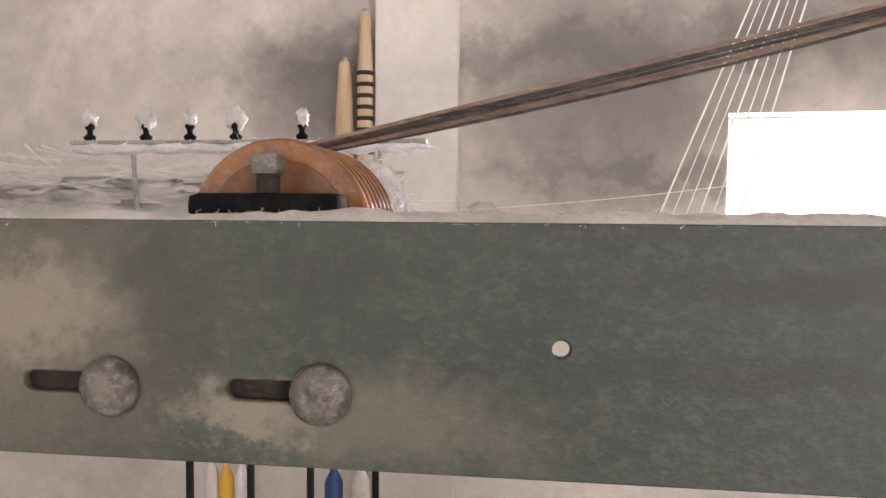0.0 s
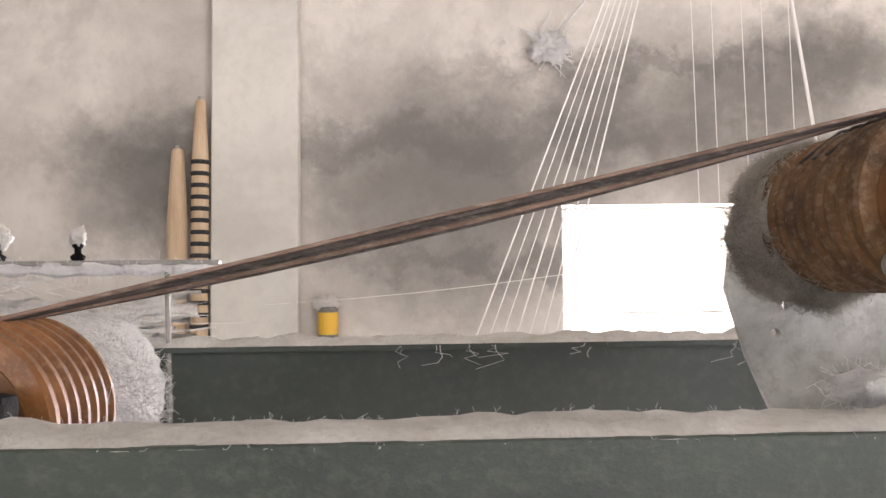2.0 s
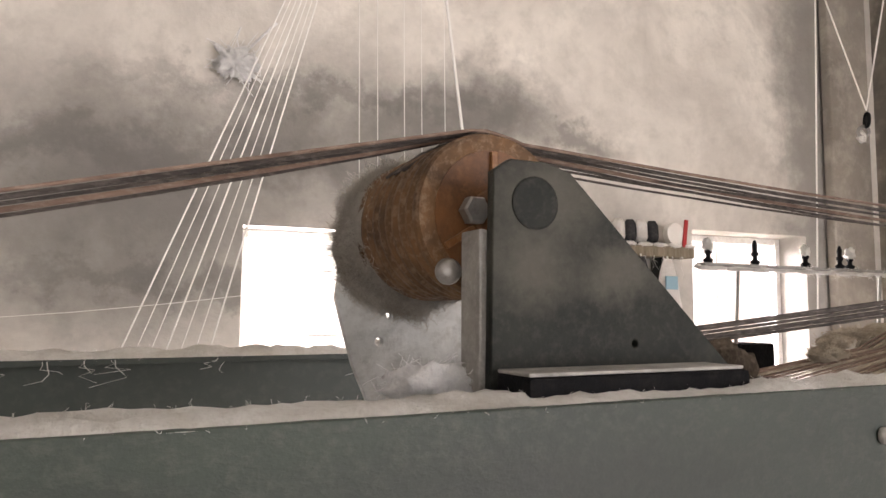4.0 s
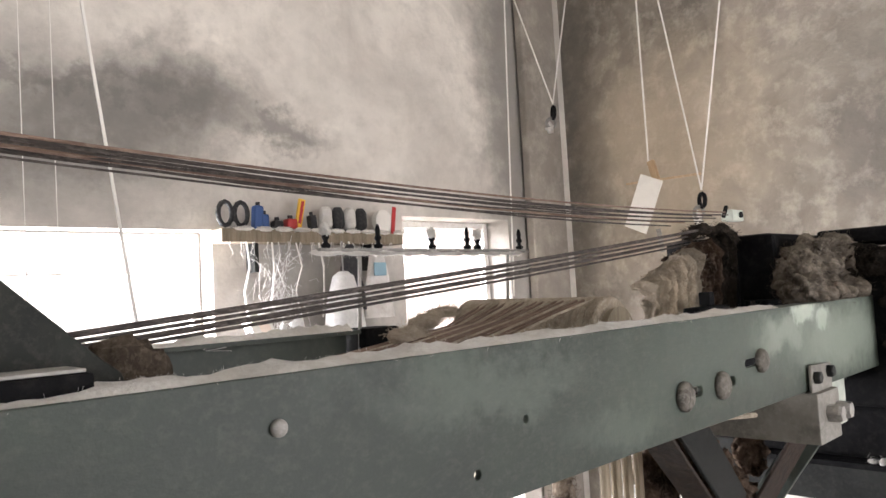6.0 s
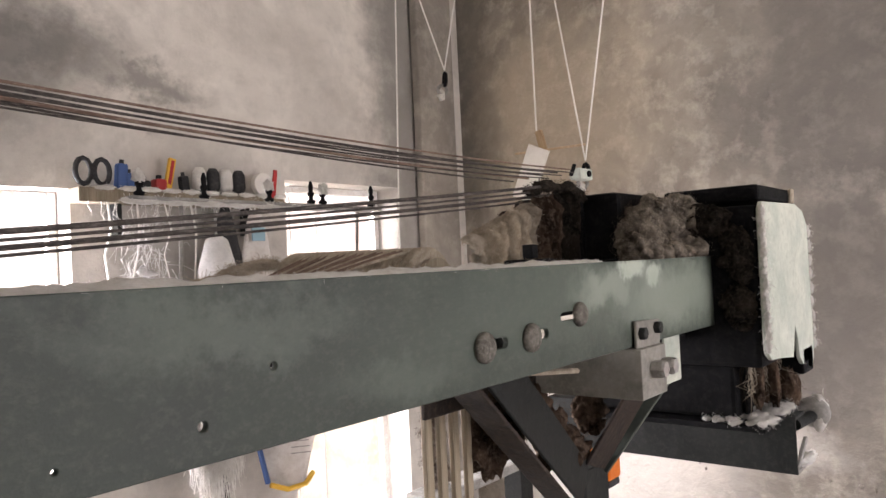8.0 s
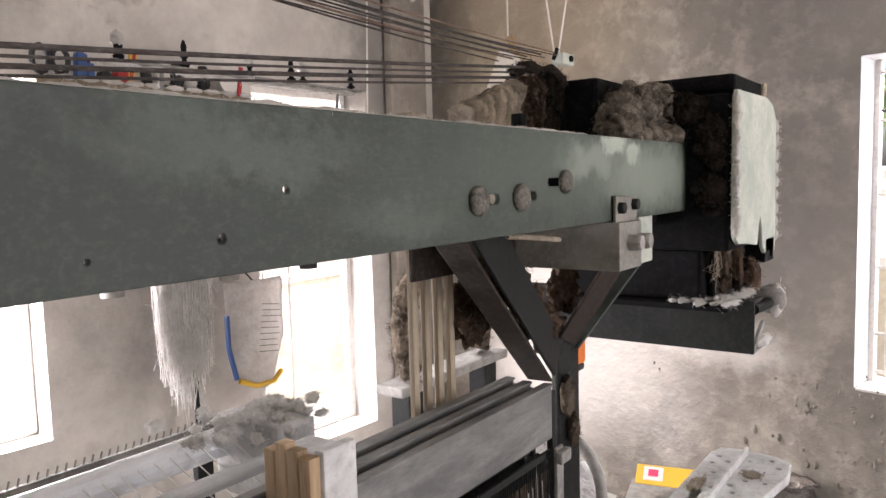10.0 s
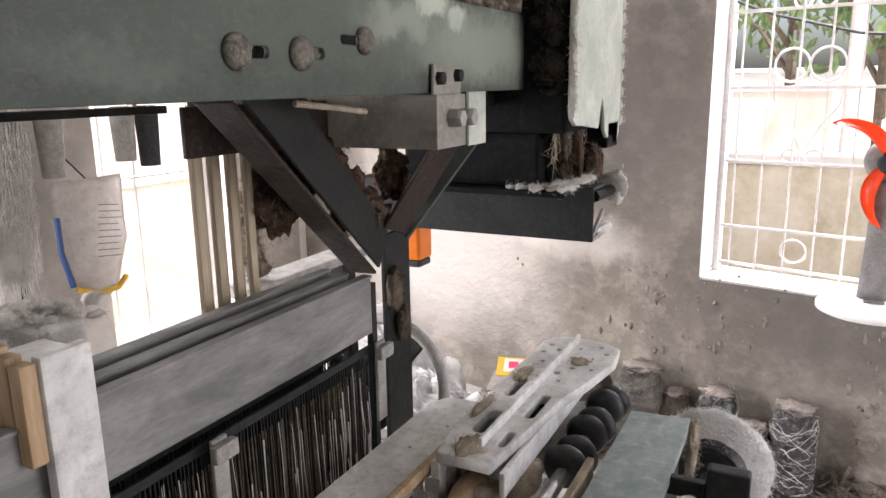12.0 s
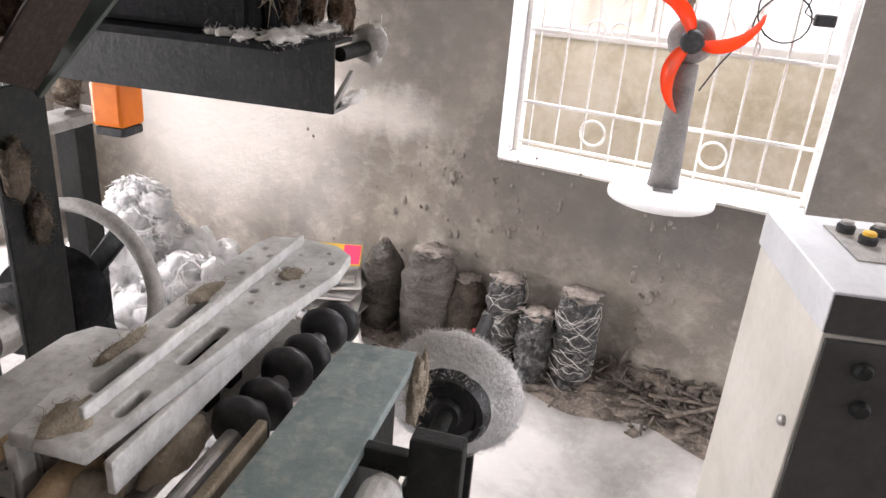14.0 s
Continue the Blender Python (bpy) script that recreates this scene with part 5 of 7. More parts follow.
part("pinion", lathe(bmesh.new(), [(0.02, -0.235), (0.040, -0.233), (0.044, -0.20), (0.040, -0.18), (0.02, -0.178)], rx, 24), BARE_STEEL, hw)
part("shaft", R((-0.45, 0, 0), (0.05, 0, 0), 0.016), DARK_STEEL, hw)
part("pedestal", B((-0.30, -0.035, -0.835), (-0.255, 0.035, -0.02), 0.004), DARK_STEEL, hw)
for i in range(12):
    part("chain_link", B((-0.168, -0.069 - 0.003, -0.06 + 0.016 * i - 0.006), (-0.156, -0.064, -0.06 + 0.016 * i + 0.006), 0.002), BARE_STEEL, hw)
clumps("lint_on_drive", [(1.95, 0.70, 0.62, 0.05, 0.04, 0.07), (1.92, 0.68, 0.55, 0.06, 0.05, 0.06), (1.98, 0.74, 0.52, 0.05, 0.05, 0.05)], LINT_DARK, "brown lint heaped under the drive", 600)

# warp beam side seen between the frames: flange, rails and yarn
wb = thing("warp_rear_frame", (0, 0, 0), "pale metal rear frame of the loom", "frame")
part("tube", R((-0.9, 0.83, 1.165), (1.30, 0.83, 1.165), 0.022), WHITE_ENAMEL, wb)
part("tube", R((-0.9, 0.74, 1.15), (1.28, 0.74, 1.15), 0.012), WHITE_ENAMEL, wb)
part("shelf", B((-0.9, 0.60, 1.120), (1.02, 0.72, 1.135), 0.003), WHITE_ENAMEL, wb)
part("end_bracket", B((1.285, 0.72, 1.08), (1.36, 0.86, 1.20), 0.008), CAST_WHITE, wb)
part("leg", B((1.30, 0.78, FLOOR), (1.35, 0.83, 1.079), 0.003), DARK_STEEL, wb)
part("leg", B((-0.85, 0.78, FLOOR), (-0.80, 0.83, 1.142), 0.003), DARK_STEEL, wb)
rk = thing("toothed_rack", (0, 1.30, 1.02), "grey toothed wire rail behind the loom", "rail")
part("rail", B((-0.6, -0.006, -0.012), (1.62, 0.006, 0.0), 0.001), DUSTY_STEEL, rk)
bm = bmesh.new()
for i in range(130):
    x = -0.58 + 0.017 * i
    rod(bm, (x, 0, 0), (x + 0.004, 0, 0.014), 0.002, seg=5)
tagged(part("wire_teeth", bm, DUSTY_STEEL, rk), kind="stuff")
part("leg", B((1.55, -0.01, -1.06), (1.59, 0.01, -0.0125), 0.002), DARK_STEEL, rk)
part("leg", B((-0.5, -0.01, -1.06), (-0.46, 0.01, -0.0125), 0.002), DARK_STEEL, rk)
for i in range(14):
    x = 0.98 + 0.024 * i
    tagged(part("white_thread", tube(bmesh.new(), [(x, 0.83, 1.188), (x + 0.03, 0.70, 1.10), (x + 0.05, 0.60, 1.05)], 0.0009, 4), THREAD), "white warp thread above the rear frame", "thread", "warp threads")
clumps("lint_on_rear_frame", [(random.gauss(1.30, 0.05), random.gauss(0.78, 0.035), 1.193 + abs(random.gauss(0, 0.012)), random.uniform(0.005, 0.014), random.uniform(0.005, 0.013), random.uniform(0.004, 0.009)) for i in range(60)], LINT, "pale matted lint on the loom's rear frame", 3000)
fl = thing("curved_bracket", (2.78, 1.50, 1.03), "pitted curved iron bracket furred with lint", "bracket")
arc = [(0.26 * math.cos(a), 0.26 * math.sin(a)) for a in [math.pi * (-0.18 + 1.36 * k / 26) for k in range(27)]]
bm = tube(bmesh.new(), [(x, 0, z) for x, z in arc], 0.038, 14, wob=0.15)
for v in bm.verts:
    v.co += v.co.normalized() * 0.018 * noise.noise(v.co * 22)
fibres(bm, [v.co.copy() for v in bm.verts], 3500, 0.02, 0.0005)
part("arch", bm, LINT_FUR, fl, "brown lint fur on cast iron", smooth=True)
part("base", B((-0.34, -0.06, -0.20), (0.34, 0.06, -0.165), 0.008), DUSTY_STEEL, fl)
part("pedestal", B((-0.28, -0.04, -1.07), (-0.20, 0.04, -0.201), 0.005), DARK_STEEL, fl)
part("pedestal", B((0.20, -0.04, -1.07), (0.28, 0.04, -0.201), 0.005), DARK_STEEL, fl)

# ---- things along the side wall ----
def side_x(y):
    """Inner face of the side wall at y."""
    return 3.66 + 0.23 * y


# ornamental grille in the side window, in the wall's own frame (x towards the front, y outwards, z up)
w3 = thing("window_3", (0, 0, 0), "white-painted ornamental iron window grille over a deep sill", "window", kind="structure", m=SIDE.copy())
a, b, c, d = WIN_SIDE
GD = 0.15
for lo, hi in (((a + 0.0005, 0.002, c + 0.013), (a + 0.0025, 0.235, d - 0.003)), ((b - 0.0025, 0.002, c + 0.013), (b - 0.0005, 0.235, d - 0.003)), ((a + 0.003, 0.002, d - 0.0025), (b - 0.003, 0.235, d - 0.0005))):
    part("window_reveal", B(lo, hi), WHITE_ENAMEL, w3, "white-painted reveal")
part("window_sill", B((a + 0.003, 0.004, c + 0.0005), (b - 0.003, 0.235, c + 0.012), 0.003), WHITEWASH, w3)
for lo, hi in (((a + 0.003, GD - 0.012, c + 0.0125), (a + 0.022, GD + 0.012, d - 0.003)), ((b - 0.022, GD - 0.012, c + 0.0125), (b - 0.003, GD + 0.012, d - 0.003))):
    part("window_frame", B(lo, hi, 0.002), GRILLE, w3)
for k in range(10):
    x = a + 0.06 + (b - a - 0.12) * k / 9
    part("grille_bar", R((x, GD, c + 0.03), (x, GD, d - 0.01), 0.0042, seg=8), GRILLE, w3)
for z in (c + 0.05, c + 0.20, c + 0.46, c + 0.74, c + 1.02, c + 1.2):
    part("grille_rail", B((a + 0.022, GD - 0.004, z - 0.006), (b - 0.022, GD + 0.004, z + 0.006), 0.001), GRILLE, w3)


def ring(r, t, seg=20):
    bm = bmesh.new()
    return tube(bm, [(r * math.cos(2 * math.pi * i / seg), 0, r * math.sin(2 * math.pi * i / seg)) for i in range(seg + 1)], t, 6)


for x in (a + 0.26, a + 0.34, b - 0.36, b - 0.28):
    for z in (c + 0.485, c + 1.05):
        part("scroll_ring", ring(0.030, 0.0045), GRILLE, w3, m=Matrix.Translation((x, GD, z + 0.0)))
for x in (a + 0.30, b - 0.32):
    part("scroll_ring", ring(0.045, 0.005), GRILLE, w3, m=Matrix.Translation((x, GD, c + 0.125)))
    part("scroll_ring", ring(0.06, 0.005), GRILLE, w3, m=Matrix.Translation((x - 0.06, GD, c + 0.82)))
    part("scroll_ring", ring(0.06, 0.005), GRILLE, w3, m=Matrix.Translation((x + 0.06, GD, c + 0.82)))
    for s in (-1, 1):
        part("scroll", tube(bmesh.new(), [(x + s * 0.01, GD, c + 0.52), (x + s * 0.05, GD, c + 0.60), (x + s * 0.11, GD, c + 0.68), (x + s * 0.12, GD, c + 0.76)], 0.0045, 6), GRILLE, w3)

# loose wire and plug that hang across the opening
cab_w = tagged(part("black_cable", tube(bmesh.new(), [(3.86, 0.30, 1.80), (3.90, 0.10, 1.72), (3.92, -0.2, 1.64), (3.88, -0.5, 1.61), (3.82, -0.75, 1.63)], 0.006, 6), BLACK_PLASTIC), "black cable strung across the window", "cable")
wire = thing("dangling_wire", (3.60, -0.56, 1.30), "thin looping wire with a black plug at the window", "wire")
coil = [(0.004 * math.sin(k * 0.9), 0.085 * math.cos(k * 0.35) + 0.01 * math.sin(k * 0.2), 0.085 * math.sin(k * 0.35) + 0.004 * k - 0.04) for k in range(26)]
part("loop", tube(bmesh.new(), [(0.0, 0.20, -0.24), (0.0, 0.16, -0.16), (0.0, 0.115, -0.09), *coil, (0.0, -0.05, 0.02), (0.0, -0.08, 0.003)], 0.0028, 6), BLACK_PLASTIC, wire)
part("plug", B((-0.015, -0.14, -0.015), (0.015, -0.08, 0.02), 0.006), BLACK_PLASTIC, wire)

# the table fan on the sill
FX, FY = 3.475, -0.300
fan = thing("table_fan", (FX, FY, c + 0.013), "grey table fan with orange blades and white base on the sill", "fan")
part("base", lathe(bmesh.new(), [(0.155, 0.0), (0.168, 0.006), (0.168, 0.022), (0.150, 0.036), (0.08, 0.046), (0.05, 0.048)], seg=48), FAN_WHITE, fan, "white round base", smooth=True)
part("base_button", B((-0.07, -0.03, 0.044), (-0.04, 0.03, 0.052), 0.003), FAN_GREY, fan)
prof = [(0.050, 0.046), (0.046, 0.10), (0.040, 0.25), (0.036, 0.40), (0.034, 0.43)]
bm = lathe(bmesh.new(), prof, seg=24)
for v in bm.verts:
    v.co.x *= 0.7
part("neck", bm, FAN_GREY, fan, "dusty grey neck", smooth=True)
HZ = 0.496
part("motor", lathe(bmesh.new(), [(0.02, -0.10), (0.055, -0.09), (0.068, -0.05), (0.068, 0.0), (0.055, 0.015), (0.02, 0.018)], Matrix.Translation((0, 0, HZ)) @ Matrix.Rotation(radians(-90), 4, "Y"), 32), FAN_GREY, fan, "grey motor housing", smooth=True)
part("hub", lathe(bmesh.new(), [(0.035, 0.02), (0.034, 0.05), (0.026, 0.058), (0.005, 0.06)], Matrix.Translation((0, 0, HZ)) @ Matrix.Rotation(radians(-90), 4, "Y"), 24), BLACK_PLASTIC, fan, "dark hub", smooth=True)
# each blade is a curved sickle, twisted along its length
for k, base in enumerate((118, 2, 242)):
    bm = bmesh.new()
    grid = []
    nl, nw = 14, 6
    for i in range(nl + 1):
        s = i / nl
        r = 0.028 + 0.182 * s
        sweep = radians(base) + radians(38) * (s ** 1.4) - radians(12)
        wid = 0.026 + 0.020 * math.sin(math.pi * min(1, s * 1.1) ** 0.8) if s < 0.92 else 0.024
        if s > 0.92:
            wid *= math.sqrt(max(0.03, 1 - ((s - 0.92) / 0.08) ** 2))
        row = []
        for j in range(nw + 1):
            q = j / nw - 0.5
            y, z = r * math.cos(sweep) - q * wid * 2 * math.sin(sweep) * 0.5, r * math.sin(sweep) + q * wid * 2 * math.cos(sweep) * 0.5
            row.append(bm.verts.new((-0.042 - 0.03 * q + 0.008 * math.cos(q * 3), -y, HZ + z)))
        grid.append(row)
    for p, q in zip(grid, grid[1:]):
        for j in range(nw):
            bm.faces.new((p[j], q[j], q[j + 1], p[j + 1])).smooth = True
    bmesh.ops.solidify(bm, geom=bm.faces[:], thickness=0.003)
    part("blade", bm, ORANGE, fan, "bright orange blade")

# control cabinet
CM = Matrix.Translation((2.283, -0.505, FLOOR)) @ Matrix.Rotation(radians(6.5), 4, "Z")
cb = thing("control_cabinet", (0, 0, 0), "cream steel control cabinet with a grey top and push buttons", "cabinet", m=CM)
H0 = 0.975 - FLOOR
part("body", B((0.004, -0.55, 0.03), (0.388, 0.0, H0 - 0.075), 0.004), CABINET, cb)
# the front faces away from the windows; its shade is painted near-black
part("front_panel", B((-0.008, -0.548, 0.032), (0.0035, -0.004, H0 - 0.08), 0.003), CABINET_SHADED, cb, "front panel with shade painted in")
part("lid", B((0.0, -0.555, H0 - 0.073), (0.394, 0.004, H0), 0.004), CABINET_TOP, cb, "grey enamelled lid")
# same painted shade on the grey lid's front
part("lid_front", B((-0.004, -0.553, H0 - 0.070), (-0.0005, 0.002, H0 - 0.004), 0.001), CABINET_SHADED, cb)
part("plinth", B((0.02, -0.54, 0.0), (0.37, -0.01, 0.029), 0.002), BLACK_IRON, cb)
part("button_plate", B((0.15, -0.30, H0 + 0.0005), (0.33, -0.085, H0 + 0.003), 0.001), DUSTY_STEEL, cb)
for x, y, mat_b in ((0.30, -0.115, DUSTY_STEEL), (0.245, -0.135, YELLOW_PLASTIC), (0.30, -0.175, DUSTY_STEEL), (0.24, -0.20, DUSTY_STEEL)):
    kn = part("push_button", lathe(bmesh.new(), [(0.016, 0.0), (0.017, 0.012), (0.014, 0.016)], Matrix.Translation((x, y, H0 + 0.003)), 20), BLACK_PLASTIC, cb)
    part("button_cap", lathe(bmesh.new(), [(0.012, 0.016), (0.012, 0.021), (0.010, 0.023)], Matrix.Translation((x, y, H0 + 0.003)), 20), mat_b, kn)
for y, z in ((-0.07, H0 - 0.125), (-0.085, H0 - 0.195)):
    part("pilot_light", lathe(bmesh.new(), [(0.015, 0.0), (0.015, 0.008), (0.011, 0.014)], Matrix.Translation((-0.008, y, z)) @ Matrix.Rotation(radians(-90), 4, "Y"), 20), DARK_STEEL, cb)
part("panel_meter", B((-0.014, -0.22, H0 - 0.15), (-0.0085, -0.13, H0 - 0.10), 0.003), BLACK_PLASTIC, cb)
part("side_lock", lathe(bmesh.new(), [(0.010, 0.0), (0.010, 0.008), (0.004, 0.012)], Matrix.Translation((0.045, 0.0003, H0 - 0.27)) @ Matrix.Rotation(radians(-90), 4, "X"), 16), BARE_STEEL, cb)

# sacks, bottles and rubble at the wall's foot
def sack(name, y, r, h, material, label, neck=0.5, off=0.13, seed=0.0, wrinkle=0.06, category="sack", ribs=0):
    x = side_x(y) - off
    t = thing(name, (x, y, FLOOR), label, category, "sacks along the wall")
    bm = bmesh.new()
    rings = []
    for j in range(31):
        s = j / 30
        rr = r * (0.92 + 0.10 * math.sin(math.pi * s)) * (1 if s < 0.72 else 1 - (1 - neck) * ((s - 0.72) / 0.28) ** 1.3)
        ring_v = []
        for i in range(28):
            th = 2 * math.pi * i / 28
            p = Vector((math.cos(th) * 1.5, math.sin(th) * 1.5, s * 6 + seed))
            k = 1 + wrinkle * noise.noise(p * 2.2) + wrinkle * 0.9 * noise.noise(p * 5) + (0.055 * math.sin(2 * math.pi * ribs * s + 0.8 * noise.noise(p)) if ribs else 0)
            ring_v.append(bm.verts.new((rr * k * math.cos(th), rr * k * math.sin(th), h * s + 0.008 * noise.noise(p * 3) * (s > 0.02))))
        rings.append(ring_v)
    for p, q in zip(rings, rings[1:]):
        for i in range(28):
            bm.faces.new((p[i], p[(i + 1) % 28], q[(i + 1) % 28], q[i])).smooth = True
    bm.faces.new(rings[0][::-1])
    top = bm.faces.new(rings[-1])
    part("bag", bm, material, t)
    part("dusty_top", lump(bmesh.new(), (0, 0, h - 0.002), (r * neck * 0.95, r * neck * 0.95, 0.014), 0.7, 3, 3, seed), DUST_PINK, t, "pale dust on top")
    return t


sack("bottle_sack", 0.69, 0.084, 0.37, BAG_TAN, "dusty dark plastic bottle-shaped sack against the wall", 0.22, 0.12, 1.0, category="bottle")
sack("plastic_sack", 0.475, 0.112, 0.385, BAG_TAN, "full dusty plastic sack standing at the wall", 0.62, 0.13, 2.0)
sack("ribbed_sack", 0.165, 0.072, 0.35, BAG_DARK, "dark ribbed bundle with a pale dusty top", 0.85, 0.12, 3.0, 0.14, ribs=6)
sack("ribbed_sack", 0.03, 0.070, 0.27, BAG_DARK, "low dark ribbed bundle caked with dust", 0.85, 0.15, 4.0, 0.16, ribs=4)
sack("ribbed_sack", -0.105, 0.075, 0.37, BAG_DARK, "tall dark ribbed bundle with a pinkish dusty top", 0.85, 0.12, 5.0, 0.14, ribs=6)
sack("brown_sack", 0.325, 0.085, 0.30, BAG_BROWN, "slumped dark brown sack against the wall", 0.55, 0.10, 6.0, 0.14)
# net cords round the ribbed bundles
for y, r, h in ((0.165, 0.078, 0.33), (0.03, 0.076, 0.25), (-0.105, 0.081, 0.35)):
    bm = bmesh.new()
    x = side_x(y) - 0.125
    for k in range(60):
        z = FLOOR + 0.02 + (h - 0.03) * random.random()
        ph, ln, tilt = random.uniform(1.5, 5.2), random.randint(4, 9), random.gauss(0, 0.5)
        pts = [(x + (r + 0.001) * math.cos(t * 0.2 + ph), y + (r + 0.001) * math.sin(t * 0.2 + ph), z + r * tilt * 0.2 * t + random.gauss(0, 0.004)) for t in range(ln)]
        tube(bm, pts, random.uniform(0.0005, 0.0013), 4, wob=0.5)
    tagged(part("net_cord", bm, LINT), "pale cords wound round a dark bundle", "cord", "cords round the bundles", "stuff")

bot = thing("small_bottle", (side_x(0.25) - 0.24, 0.25, FLOOR), "small clear bottle with a red cap on the floor", "bottle")
part("body", lathe(bmesh.new(), [(0.026, 0), (0.030, 0.01), (0.030, 0.10), (0.012, 0.135), (0.012, 0.15)], seg=20), BAG, bot, smooth=True)
part("cap", lathe(bmesh.new(), [(0.014, 0.15), (0.014, 0.168), (0.012, 0.170)], seg=16), RED_PLASTIC, bot, "red cap")

# rubble and flaked plaster along the foot of the wall
bm = bmesh.new()
for i in range(700):
    y = random.uniform(-1.15, 0.95)
    off = abs(random.gauss(0, 0.10)) + 0.01
    s = random.uniform(0.004, 0.016) * (1.4 if y < -0.2 else 0.8)
    zz = FLOOR + max(0.0, 0.10 * (1 - off / 0.22)) * (1.0 if y < -0.2 else 0.45) * random.uniform(0.2, 1.1)
    lump(bm, (side_x(y) - off, y, zz + s * 0.3), (s * random.uniform(0.8, 2.0), s * random.uniform(0.8, 2.2), s * random.uniform(0.4, 0.9)), 0.5, 2.0, 1, seed=i * 0.37)
for i in range(380):
    y = random.uniform(-1.0, 0.0) if i % 3 else random.uniform(0.0, 0.9)
    off = min(abs(random.gauss(0, 0.13)) + 0.01, 0.27)
    m = Matrix.Translation((side_x(y) - off, y, FLOOR + 0.012 + max(0.0, 0.10 * (1 - off / 0.24)) * random.uniform(0.6, 1.15))) @ Euler((random.gauss(0, 0.35), random.gauss(0, 0.35), random.uniform(0, 6.3))).to_matrix().to_4x4()
    a3 = (random.uniform(0.010, 0.045), random.uniform(0.003, 0.008), random.uniform(0.0015, 0.004))
    bmesh.ops.create_cube(bm, size=2.0, matrix=m @ Matrix.Diagonal((*a3, 1)))
tagged(part("rubble", bm, RUBBLE), "crumbled plaster, lint and rubbish along the wall's foot", "rubble", kind="stuff")
bm = bmesh.new()
NX, NY = 60, 10
g = []
for i in range(NX + 1):
    y = -1.3 + 2.6 * i / NX
    row = []
    for j in range(NY + 1):
        q = j / NY
        hgt = (0.11 if y < -0.15 else 0.05) * (1 - q) ** 1.5 * (0.75 + 0.6 * noise.noise((y * 7, q * 3, 1))) + 0.012 * noise.noise((y * 28, q * 9, 4))
        row.append(bm.verts.new((side_x(y) - 0.003 - 0.34 * q * (0.8 + 0.35 * noise.noise((y * 4, 0, 8))), y, FLOOR + 0.002 + max(0.0, hgt) * (0 if j == NY else 1))))
    g.append(row)
for p, q in zip(g, g[1:]):
    for j in range(NY):
        bm.faces.new((p[j], p[j + 1], q[j + 1], q[j])).smooth = True
tagged(part("dirt_bank", bm, RUBBLE), "bank of dirt and lint against the wall", "dirt", kind="stuff")
for i in range(6):
    y = random.uniform(-0.75, -0.3)
    st = part("broken_lath", B((-0.11, -0.008, 0), (0.11, 0.008, 0.006), 0.002), RUBBLE, m=Matrix.Translation((side_x(y) - random.uniform(0.06, 0.2), y, FLOOR + 0.035 + 0.008 * i)) @ Matrix.Rotation(radians(random.uniform(60, 120)), 4, "Z") @ Matrix.Rotation(radians(random.uniform(-6, 6)), 4, "Y"))
    tagged(st, "broken dusty wooden lath lying on the rubble", "lath", "broken laths")
# flaked blisters of plaster on the side wall
bm = bmesh.new()
for i in range(120):
    y = random.choice((random.uniform(-0.8, 1.3), random.gauss(-0.35, 0.07), random.gauss(0.45, 0.12), random.gauss(0.15, 0.10)))
    z = random.choice((random.uniform(0.12, 0.5), random.uniform(0.3, 0.75), 0.66 + random.gauss(0, 0.06)))
    s = random.uniform(0.003, 0.009) * (1.5 if i % 12 == 0 else 0.8)
    lump(bm, (side_x(y) - 0.002, y, z), (s * 0.8, s * random.uniform(0.6, 1.3), s * random.uniform(0.8, 2.6)), 0.9, 2.0, 2, seed=i * 0.71)
tagged(part("plaster_flakes", bm, FLAKE), "small raised flakes of plaster on the side wall", "plaster", kind="stuff")

# white cotton waste heap and a flattened packet
heap_of("cotton_waste_heap", [(3.42, 1.62, 0.20, 0.17, 0.20, 0.24), (3.45, 1.62, 0.36, 0.10, 0.11, 0.13), (3.36, 1.36, 0.12, 0.15, 0.20, 0.14), (3.50, 1.82, 0.10, 0.16, 0.20, 0.13), (3.38, 1.18, 0.06, 0.14, 0.14, 0.10), (3.20, 1.50, 0.05, 0.12, 0.22, 0.09), (3.50, 1.40, 0.16, 0.10, 0.16, 0.14), (3.42, 1.02, 0.03, 0.12, 0.12, 0.07), (3.22, 1.22, 0.02, 0.12, 0.14, 0.06)],
        34, 0.040, COTTON, "heap of tangled white cotton waste on the floor", 9000, 9, "cotton waste")
bm = bmesh.new()
rnd = random.Random(21)
for i in range(900):
    cx, cy, cz, a1, b1, c1 = rnd.choice(((3.42, 1.62, 0.20, 0.17, 0.20, 0.24), (3.45, 1.62, 0.36, 0.10, 0.11, 0.13), (3.36, 1.36, 0.12, 0.15, 0.20, 0.14), (3.38, 1.18, 0.06, 0.14, 0.14, 0.10), (3.20, 1.50, 0.05, 0.12, 0.22, 0.09), (3.42, 1.02, 0.03, 0.12, 0.12, 0.07)))
    d = Vector((rnd.gauss(0, 1), rnd.gauss(0, 1), abs(rnd.gauss(0, 1)))).normalized()
    p = Vector((cx + a1 * d.x, cy + b1 * d.y, cz + c1 * d.z)) * 1.0
    t1 = d.orthogonal().normalized()
    t1 = Matrix.Rotation(rnd.uniform(0, 6.3), 3, d) @ t1
    l = rnd.uniform(0.03, 0.11)
    pts = [p + t1 * l * (k - 2) / 2 + d * (0.012 - 0.012 * ((k - 2) / 2) ** 2 * rnd.uniform(0.5, 2.5)) + Vector((rnd.gauss(0, 0.006), rnd.gauss(0, 0.006), rnd.gauss(0, 0.006))) for k in range(5)]
    tube(bm, pts, rnd.uniform(0.0015, 0.006), 5, r_end=0.001, wob=0.4)
